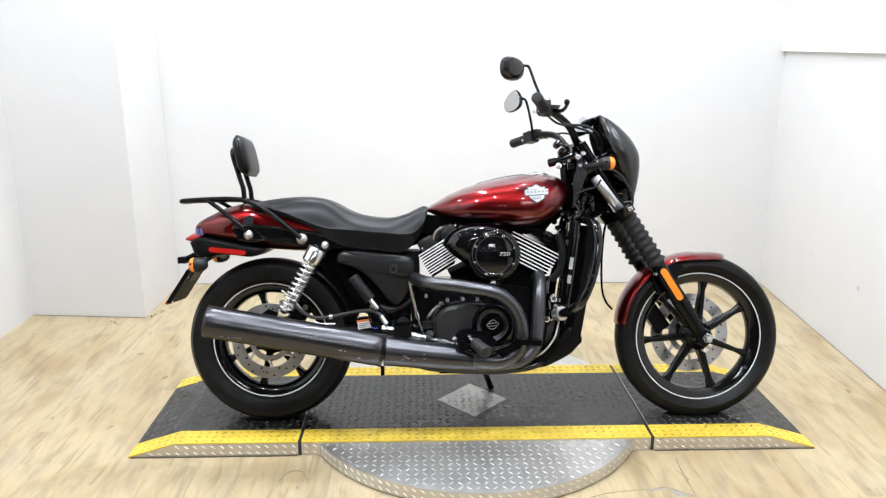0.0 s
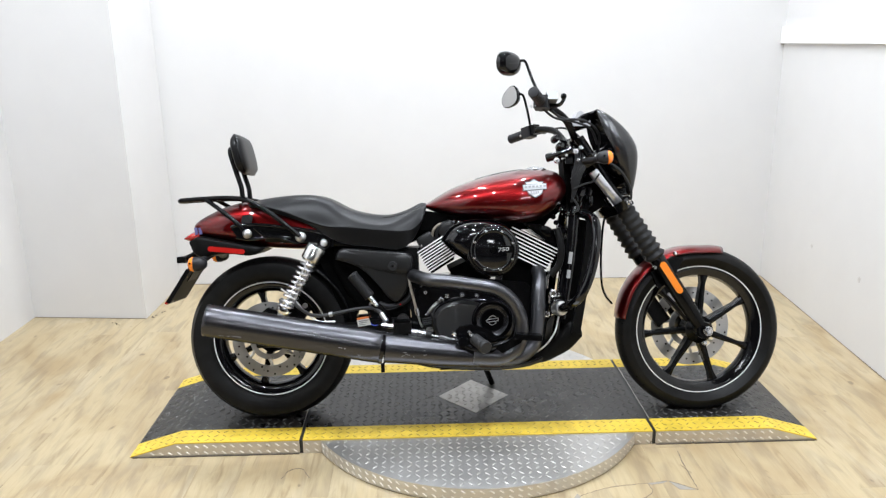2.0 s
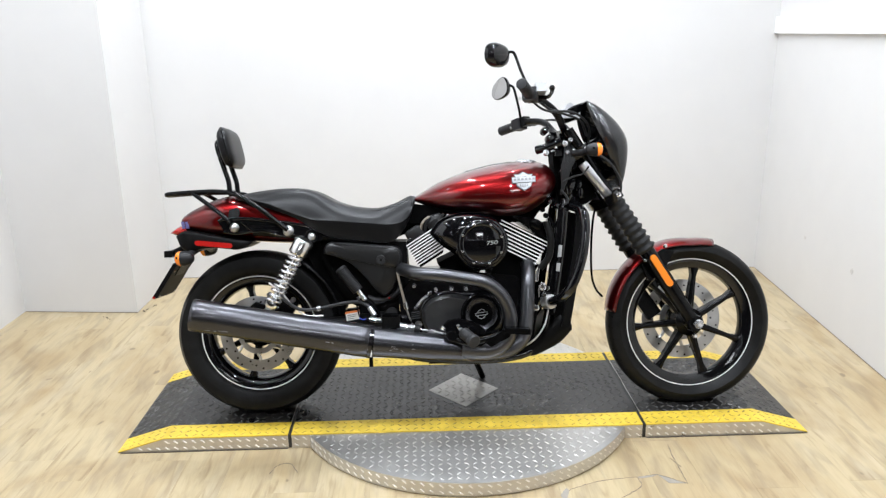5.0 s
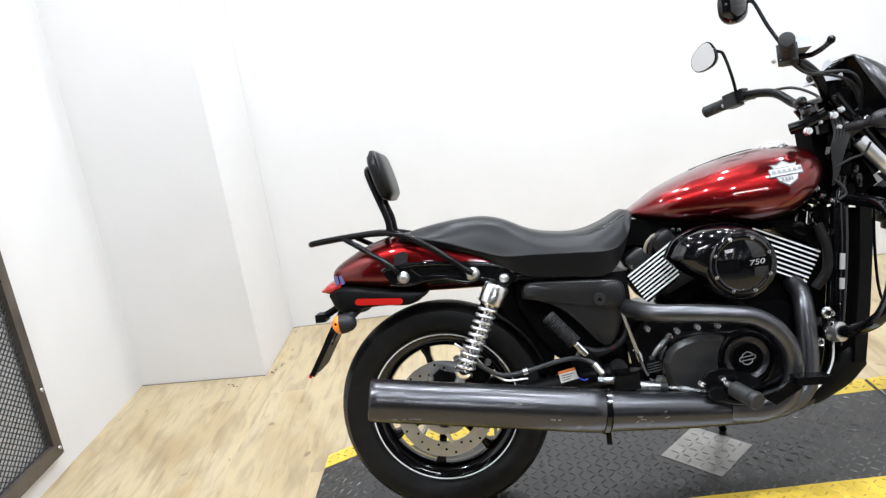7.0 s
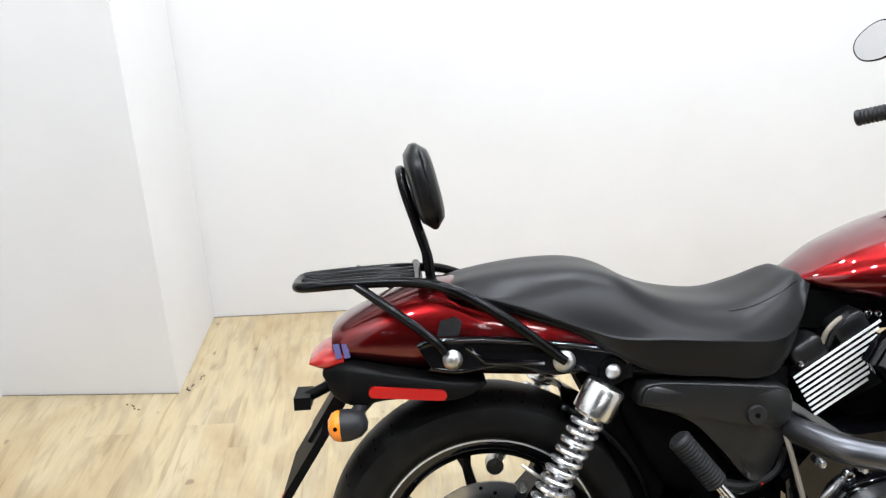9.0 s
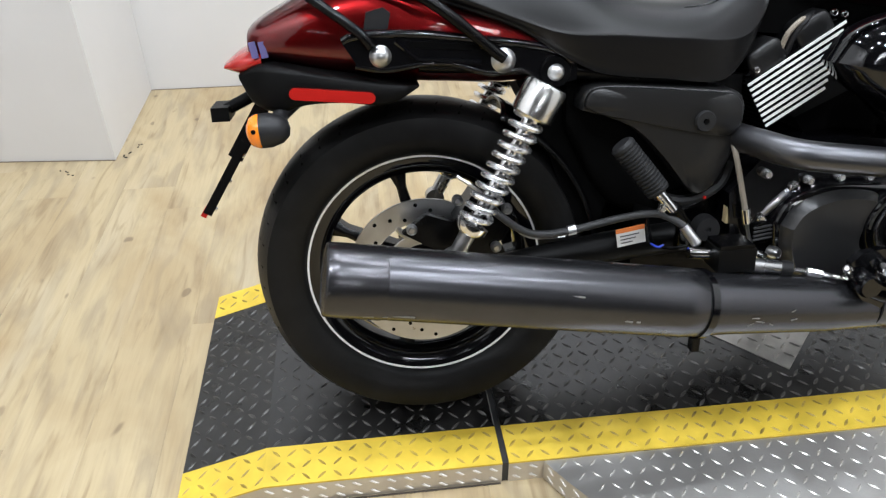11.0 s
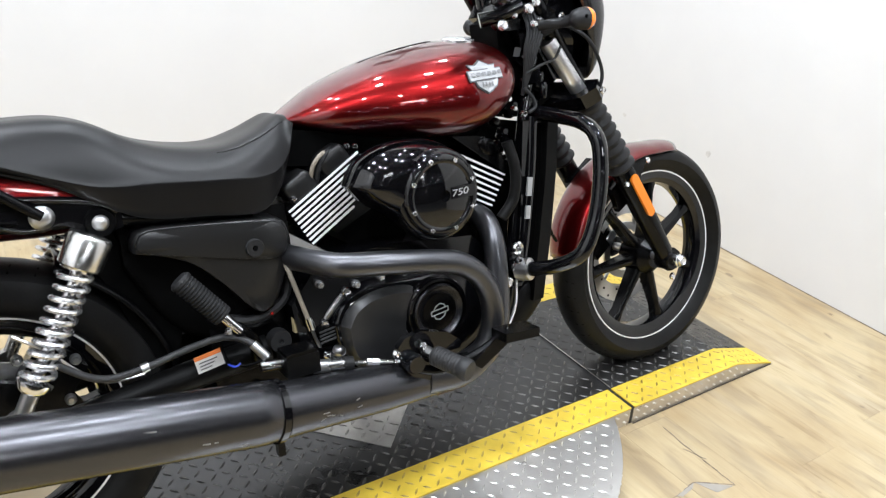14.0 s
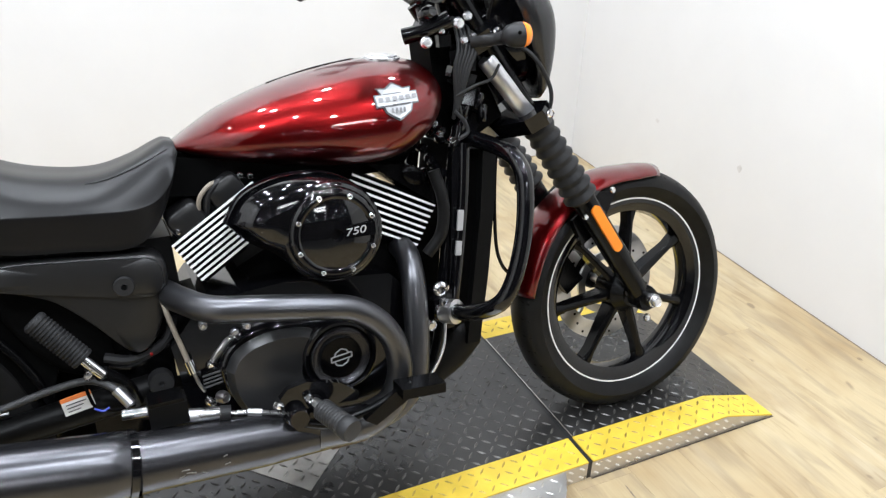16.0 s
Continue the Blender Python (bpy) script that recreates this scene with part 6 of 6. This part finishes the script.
for x, y, z, r in ((0.225, -0.175, 0.445, 0.014), (0.232, -0.17, 0.415, 0.010), (0.205, -0.165, 0.372, 0.012), (0.225, -0.16, 0.400, 0.009), (0.245, -0.15, 0.437, 0.009), (0.285, -0.13, 0.715, 0.008), (0.262, -0.13, 0.728, 0.007)):
    bolt(Vector((x, y, z)), OUT, r, 0.010, M_CHROME, rad)
part("coolant_hose", tube([(0.25, -0.12, 0.66), (0.262, -0.13, 0.60), (0.255, -0.13, 0.54), (0.225, -0.125, 0.50)], 0.012, 12), M_TYRE, bike, "black rubber coolant hose")
part("drip_tube", tube([(0.445, -0.03, 0.72), (0.428, -0.04, 0.665), (0.420, -0.04, 0.56), (0.423, -0.035, 0.463), (0.438, -0.03, 0.415), (0.463, -0.02, 0.385)], 0.004, 8), M_SATIN, bike, "thin black cable loop")
part("side_wire", tube([(0.25, -0.135, 0.36), (0.235, -0.15, 0.31), (0.20, -0.16, 0.265), (0.15, -0.16, 0.235), (0.09, -0.15, 0.215)], 0.0035, 8), M_STEEL, bike)

# engine guard
for s in (-1, 1):
    g = part("engine_guard", tube([(0.335, s * 0.10, 0.712), (0.340, s * 0.18, 0.706), (0.345, s * 0.248, 0.696), (0.347, s * 0.286, 0.670), (0.344, s * 0.300, 0.62), (0.332, s * 0.307, 0.55), (0.311, s * 0.309, 0.485), (0.289, s * 0.300, 0.443), (0.270, s * 0.258, 0.416), (0.255, s * 0.20, 0.398), (0.238, s * 0.135, 0.388)], 0.0155, 18), M_GLOSS, bike, "gloss black tubular engine guard", smooth=80)
    part("guard_clamp", lathe([(0.016, 0.018), (0.024, 0.015), (0.024, -0.015), (0.016, -0.018)], axis_frame((0.247, s * 0.17, 0.392), (0.03, s * 0.06, 0.01)), 18, closed=True), M_STEEL, g)
    part("guard_block", box(-0.02, 0.02, -0.02, 0.02, -0.03, 0.03, Matrix.Translation((0.240, s * 0.132, 0.40))), M_GLOSS, g, bevel=0.005)

# head fairing, headlamp, gauges
cl = [(0.402, 1.072), (0.430, 1.060), (0.464, 1.036), (0.503, 0.998), (0.531, 0.957), (0.542, 0.920), (0.541, 0.875), (0.533, 0.822), (0.524, 0.785), (0.514, 0.768)]
ed = [(0.398, 1.062), (0.402, 1.035), (0.410, 1.005), (0.421, 0.975), (0.434, 0.945), (0.450, 0.910), (0.464, 0.875), (0.479, 0.835), (0.491, 0.800), (0.499, 0.780)]
wd = [0.085, 0.105, 0.122, 0.134, 0.140, 0.140, 0.134, 0.122, 0.105, 0.088]
bm = bmesh.new()
rows = []
for (cx, cz), (sx, sz), w in zip([(p.x, p.z) for p in curve_pts([(a, 0, b) for a, b in cl], 3)], [(p.x, p.z) for p in curve_pts([(a, 0, b) for a, b in ed], 3)], [p.x for p in curve_pts([(a, 0, 0) for a in wd], 3)]):
    row = []
    for j in range(21):
        t = -1 + j / 10
        k = 1 - (1 - abs(t) ** 2.4) ** (1 / 2.0) if abs(t) < 1 else 1.0
        y = w * math.sin(t * math.pi / 2)
        row.append(bm.verts.new((cx + (sx - cx) * k, y, cz + (sz - cz) * k)))
    rows.append(row)
for a, b in zip(rows, rows[1:]):
    for j in range(20):
        bm.faces.new((a[j], a[j + 1], b[j + 1], b[j]))
fair = part("head_fairing", bm, M_FAIR, bike, "small gloss black headlamp fairing", smooth=80)
md = fair.modifiers.new("thickness", "SOLIDIFY")
md.thickness, md.offset = 0.004, 0
part("headlamp", lathe([(0, -0.07), (0.05, -0.06), (0.082, -0.02), (0.088, 0.03), (0.084, 0.034), (0, 0.040)], axis_frame((0.475, 0, 0.885), (1, 0, 0.0)), 36), M_GLOSS, fair, "black headlamp bucket")
M_PALE = mat("pale_grey_plastic", (0.42, 0.42, 0.44), 0.35, var=0.1)
gm = Matrix.Translation((0.365, 0.0, 1.045)) @ Matrix.Rotation(radians(35), 4, "Y")
gau = part("instrument", lathe([(0, -0.035), (0.035, -0.032), (0.05, -0.01), (0.052, 0.008), (0.046, 0.014), (0.044, 0.010), (0, 0.010)], gm @ Matrix.Rotation(radians(-55), 4, "Y"), 36), M_SATIN, bike, "round black instrument")
part("instrument_face", lathe([(0.043, 0.0105), (0.043, 0.012), (0, 0.012)], gm @ Matrix.Rotation(radians(-55), 4, "Y"), 30), M_BADGE, gau, "pale instrument glass")
part("wind_flap", prism([(0.318, 1.018), (0.340, 1.066), (0.352, 1.070), (0.384, 1.042), (0.384, 1.016)], -0.045, 0.045, "y"), M_PALE, gau, "pale grey instrument hood", bevel=0.006)

# handlebar, grips, levers, mirrors
hb = part("handlebar", tube([(0.152, 0.356, 1.012), (0.192, 0.312, 1.023), (0.238, 0.252, 1.036), (0.290, 0.175, 1.024), (0.316, 0.11, 0.983), (0.322, 0.06, 0.968), (0.322, 0, 0.966), (0.322, -0.06, 0.968), (0.315, -0.09, 0.980), (0.282, -0.125, 1.030), (0.228, -0.16, 1.066), (0.190, -0.205, 1.079), (0.150, -0.302, 1.095)], 0.0125, 14), M_SATIN, bike, "black handlebar with ribbed grips", smooth=80)
for a, b, hs in (((0.146, -0.312, 1.097), (0.181, -0.222, 1.081), -1), ((0.147, 0.362, 1.010), (0.199, 0.304, 1.025), 1)):
    a, b = Vector(a), Vector(b)
    d = (b - a).normalized()
    L = (b - a).length
    prof = [(0, -0.002), (0.016, 0.0), (0.0185, 0.004)]
    for k in range(8):
        s0 = 0.008 + (L - 0.012) * k / 8
        prof += [(0.0182, s0), (0.0168, s0 + 0.002), (0.0168, s0 + 0.005), (0.0182, s0 + 0.007)]
    prof += [(0.0195, L), (0, L)]
    part("grip", lathe(prof, axis_frame(a, d), 22), M_GREY, hb, "ribbed grey-black rubber grip", smooth=35)
    m = axis_frame(b + d * 0.022, d)
    sw = part("switch_block", box(-0.023, 0.023, -0.021, 0.021, -0.02, 0.018, m), M_GREY, hb, "grey switch housing", bevel=0.010)
    part("lever_perch", box(-0.017, 0.017, -0.016, 0.021, 0.019, 0.044, m), M_SATIN, hb, bevel=0.008)
    for k in range(3):
        bolt(m @ Vector((-0.015 + 0.015 * k, 0, 0.0)) + Vector((-0.02, hs * 0.01, -0.012)), (-1, hs * 0.3, -0.2), 0.005, 0.006, M_STEEL, sw)
    base = b + d * 0.045 + Vector((0.022, 0, -0.002))
    lev = part("lever", tube([base, base + Vector((0.026, hs * 0.02, -0.002)), base + Vector((0.030, hs * 0.08, 0.004)), base + Vector((0.022, hs * 0.134, 0.010))], [0.007, 0.0065, 0.006, 0.008], 10), M_SATIN, hb, "black hand lever")
    bmx = bmesh.new()
    bmesh.ops.create_uvsphere(bmx, u_segments=12, v_segments=8, radius=0.0095, matrix=Matrix.Translation(base + Vector((0.022, hs * 0.134, 0.010))))
    part("lever_ball", bmx, M_SATIN, lev)
part("fluid_cup", box(-0.018, 0.018, -0.022, 0.022, -0.014, 0.014, Matrix.Translation((0.222, -0.195, 1.096)) @ Matrix.Rotation(radians(-12), 4, "X")), M_BADGE, hb, "silver front brake reservoir lid", bevel=0.004)


def mirror(c, tilt_z, tilt_y, stem, label, roll=0, slim=1.0, size=1.0):
    m = Matrix.Translation(c) @ Matrix.Rotation(radians(tilt_z), 4, "Z") @ Matrix.Rotation(radians(tilt_y), 4, "Y") @ Matrix.Rotation(radians(roll), 4, "X") @ Matrix.Scale(size, 4)
    out = [(-0.052, 0.002), (-0.046, 0.026), (-0.022, 0.039), (0.012, 0.040), (0.042, 0.030), (0.055, 0.006), (0.048, -0.022), (0.022, -0.036), (-0.018, -0.037), (-0.044, -0.022)]
    ring = [(p.x, p.y * slim * (1.0 + 4 * p.x * (1 - slim) / 0.2)) for p in curve_pts([(a, b, 0) for a, b in out] + [(out[0][0], out[0][1], 0)], 4)[:-1]]
    secs = [[m @ Vector((x, a * f, b * f)) for a, b in ring] for x, f in ((-0.006, 0.97), (-0.004, 1.0), (0.004, 1.0), (0.016, 0.9), (0.026, 0.65), (0.030, 0.3))]
    mi = part("mirror", loft(secs), M_GLOSS, bike, label, smooth=60)
    part("mirror_glass", loft([[m @ Vector((x, a * f, b * f)) for a, b in ring] for x, f in ((-0.0066, 0.93), (-0.0062, 0.93))]), M_MIRROR, mi, "mirror glass")
    part("mirror_stem", tube(stem, 0.0048, 10), M_SATIN, mi)
    return mi


mirror((0.082, -0.165, 1.212), -48, 6, [(0.112, -0.158, 1.222), (0.132, -0.148, 1.226), (0.146, -0.146, 1.219), (0.166, -0.165, 1.155), (0.192, -0.190, 1.088)], "oval black rear-view mirror on a bent stem")
mirror((0.143, 0.292, 1.167), 36, 4, [(0.164, 0.277, 1.182), (0.181, 0.262, 1.176), (0.192, 0.259, 1.161), (0.207, 0.257, 1.096), (0.218, 0.267, 1.041)], "oval rear-view mirror with its glass showing", -25, 1.12, 0.88)
for y in (-0.05, 0.05):
    part("riser", tube([(0.335, y, 0.915), (0.325, y, 0.965)], 0.02, 14, smooth=False), M_GLOSS, hb, "black handlebar riser")
for x, y, z, r in ((0.316, -0.120, 0.923, 0.0110), (0.252, -0.116, 0.893, 0.0110), (0.322, -0.128, 0.893, 0.007), (0.286, -0.11, 0.911, 0.0055), (0.335, -0.12, 0.935, 0.0085), (0.345, -0.118, 0.90, 0.006)):
    bolt(Vector((x, y, z)), OUT, r, 0.010, M_SPRING, hb)
part("ignition_block", box(-0.02, 0.045, -0.075, 0.075, -0.025, 0.025, Matrix.Translation((0.330, 0, 0.925)) @ Matrix.Rotation(radians(33), 4, "Y")), M_GLOSS, bike, "black headstock cover", bevel=0.012)
part("head_stock", tube([(0.352, 0, 0.92), (0.40, 0, 0.845), (0.45, 0, 0.77)], 0.045, 18), M_GLOSS, bike, "black steering head")
# filler behind the fork, its shade put into the near-black colour
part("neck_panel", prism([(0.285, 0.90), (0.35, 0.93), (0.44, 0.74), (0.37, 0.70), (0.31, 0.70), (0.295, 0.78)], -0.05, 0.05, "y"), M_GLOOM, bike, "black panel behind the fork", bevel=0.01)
jum = random.Random(8)
for k in range(22):
    x, z = jum.uniform(0.262, 0.345), jum.uniform(0.735, 0.955)
    if z < 0.88:
        x = jum.uniform(0.305, 0.36) + (0.88 - z) * 0.12
    y = -jum.uniform(0.055, 0.105)
    m = Matrix.Translation((x, y, z)) @ Matrix.Rotation(jum.uniform(-0.8, 0.8), 4, "Y") @ Matrix.Rotation(jum.uniform(-0.5, 0.5), 4, "Z")
    if k % 3 == 2:
        part("connector_plug", lathe([(0, 0.016), (0.007, 0.016), (0.010, 0.011), (0.010, -0.012), (0.007, -0.018), (0, -0.018)], m, 12), M_GLOSS, bike, "small black connector")
    else:
        part("connector_block", box(-0.012, 0.012, -0.01, 0.01, -jum.uniform(0.008, 0.018), jum.uniform(0.008, 0.018), m), M_GLOSS if k % 2 else M_SATIN, bike, "small black connector", bevel=0.004)
for k in range(12):
    m = Matrix.Translation((jum.uniform(0.238, 0.285), -jum.uniform(0.07, 0.115), jum.uniform(0.60, 0.735))) @ Matrix.Rotation(jum.uniform(-1, 1), 4, "Y")
    part("hose_clip", lathe([(0, 0.012), (0.006, 0.012), (0.009, 0.008), (0.009, -0.009), (0.006, -0.013), (0, -0.013)], m @ Matrix.Rotation(radians(jum.choice((0, 90))), 4, "X"), 12), M_GLOSS, bike, "small black hose clip")
part("head_clamp", tube([(0.225, -0.075, 0.905), (0.262, -0.095, 0.914), (0.305, -0.108, 0.930)], [0.015, 0.014, 0.018], 14), M_GLOSS, bike, "black clamp arm")
for x, z, r in ((0.250, 0.968, 0.013), (0.268, 0.942, 0.015)):
    part("clamp_boss", lathe([(0, 0.02), (r * 0.6, 0.018), (r * 0.95, 0.010), (r, 0), (r * 0.95, -0.012), (0, -0.014)], axis_frame((x, -0.095, z), (0.2, -1, 0.3)), 18), M_GLOSS, bike, "rounded black clamp boss")
part("key_tag", tube([(0.262, -0.09, 0.90), (0.258, -0.09, 0.92), (0.266, -0.09, 0.93)], 0.008, 8), M_SATIN, bike)
for k in range(6):
    x = 0.322 + 0.008 * k
    part("control_cable", tube([(x, -0.085 - 0.006 * (k % 2), 0.935), (x - 0.006, -0.118, 0.885), (x - 0.018 - 0.002 * k, -0.122, 0.84), (0.306 + 0.002 * k, -0.115, 0.785), (0.302, -0.11, 0.75)], 0.0036, 8), M_RUBBER, bike, "black control cable")
part("cable_tie", tube([(0.304, -0.116, 0.792), (0.34, -0.13, 0.81), (0.375, -0.13, 0.82), (0.395, -0.128, 0.845)], 0.003, 8), M_RUBBER, bike)
for pts in ([(0.225, -0.18, 1.055), (0.268, -0.165, 1.03), (0.34, -0.17, 1.02), (0.40, -0.10, 0.985), (0.41, -0.06, 0.93)], [(0.19, -0.205, 1.06), (0.235, -0.185, 1.03), (0.30, -0.16, 1.02), (0.37, -0.11, 1.0), (0.40, -0.08, 0.95)], [(0.235, 0.25, 1.025), (0.27, 0.21, 1.03), (0.33, 0.15, 1.03), (0.37, 0.08, 0.99), (0.38, 0.03, 0.93)]):
    part("control_cable", tube(pts, 0.004, 8), M_RUBBER, bike, "black control cable")
part("brake_line", tube([(0.41, -0.09, 0.90), (0.46, -0.135, 0.86), (0.497, -0.14, 0.80), (0.500, -0.135, 0.755), (0.485, -0.11, 0.72)], 0.0042, 8), M_RUBBER, bike)
bolt(Vector((0.255, -0.12, 0.748)), OUT, 0.008, 0.01, M_CHROME)
part("pet_hose", tube([(0.302, -0.118, 0.765), (0.318, -0.125, 0.745), (0.322, -0.128, 0.725), (0.305, -0.128, 0.715)], 0.004, 8), M_RUBBER, bike, "black rubber end")

# side stand on the far side
ss = part("side_stand", tube([(-0.02, 0.115, 0.20), (0.02, 0.16, 0.12), (0.05, 0.215, 0.045), (0.055, 0.222, 0.035)], 0.011, 12), M_SATIN, bike, "black side stand, swung down")
part("stand_foot", box(-0.03, 0.035, -0.022, 0.022, -0.005, 0.003, Matrix.Translation((0.058, 0.226, 0.036)) @ Matrix.Rotation(radians(10), 4, "X")), M_SATIN, ss, bevel=0.002)

# ---- mesh panel leaning at the side wall ----
M_RUST = mat("raw_steel_frame", (0.10, 0.085, 0.07), 0.45, metal=0.6, var=0.4, scale=14, rvar=0.15)
M_WIRE = mat("dark_wire", (0.05, 0.05, 0.05), 0.5, metal=0.5)
panel = thing("mesh_panel", Matrix.Translation((-2.262, 0.53, 0.09)), "steel-framed expanded metal mesh panel on the white wall", "mesh panel")
W, H = 1.1, 1.35
for name, b in (("frame_bar", (0, 0.03, -0.045, 0, 0, H)), ("frame_bar", (0, 0.03, -W, -W + 0.045, 0, H)), ("frame_bar", (0, 0.03, -W + 0.045, -0.045, 0, 0.05)), ("frame_bar", (0, 0.03, -W + 0.045, -0.045, H - 0.05, H))):
    part(name, box(*b), M_RUST, panel, "raw steel angle bar", bevel=0.003)
bm = bmesh.new()
pitch_y, pitch_z = 0.030, 0.022
inner = (-W + 0.046, -0.046, 0.051, H - 0.051)
for s in (-1, 1):
    k = -60
    while k < 110:
        y0 = inner[0] + k * pitch_y
        ya, za = y0, inner[2]
        yb, zb = y0 + s * (inner[3] - inner[2]) / pitch_z * pitch_y, inner[3]
        t0, t1 = 0.0, 1.0
        dy = yb - ya
        ta, tb = sorted(((inner[0] - ya) / dy, (inner[1] - ya) / dy))
        t0, t1 = max(t0, ta), min(t1, tb)
        if t1 > t0 + 0.002:
            add_tube(bm, [(0.012 + 0.002 * s, ya + dy * t, za + (zb - za) * t) for t in (t0, t1)], 0.0022, 4)
        k += 1
part("mesh", bm, M_WIRE, panel, "dark expanded metal mesh", smooth=0)
bolt(Vector((0.031, -0.02, 0.03)), (1, 0, 0), 0.008, 0.006, M_STEEL, panel)
bolt(Vector((0.031, -0.02, 0.26)), (1, 0, 0), 0.008, 0.006, M_STEEL, panel)

# ---- ledge trim along the east wall ----
rot = math.atan2(R_FAR.y - R_NEAR.y, R_FAR.x - R_NEAR.x)
trim_m = Matrix.Translation((R_NEAR.x, R_NEAR.y, 0)) @ Matrix.Rotation(rot, 4, "Z")
LEN = (R_FAR - R_NEAR).length
tagged(part("trim", box(0.0, LEN - 0.003, 0.0, 0.022, 1.342, 1.432, trim_m), M_TRIM, None, bevel=0.004), "white painted ledge board along the wall", "trim", kind="structure")

# plaster smudges on the east wall
M_SMUDGE = mat("plaster_smudge", (0.57, 0.55, 0.53), 0.8, var=0.15, scale=60)
smr = random.Random(4)
for s_along, z, r in ((3.0, 0.335, 0.017), (3.5, 0.355, 0.012)):
    ring = [(s_along + math.cos(a) * r * smr.uniform(0.5, 1.2), z + math.sin(a) * r * smr.uniform(0.4, 1.0)) for a in (2 * math.pi * k / 11 for k in range(11))]
    tagged(part("wall_mark", prism(ring, 0.0005, 0.0016, "y"), M_SMUDGE, None, smooth=0), "small grey plaster smudge on the white wall", "wall mark", kind="structure").matrix_world = trim_m
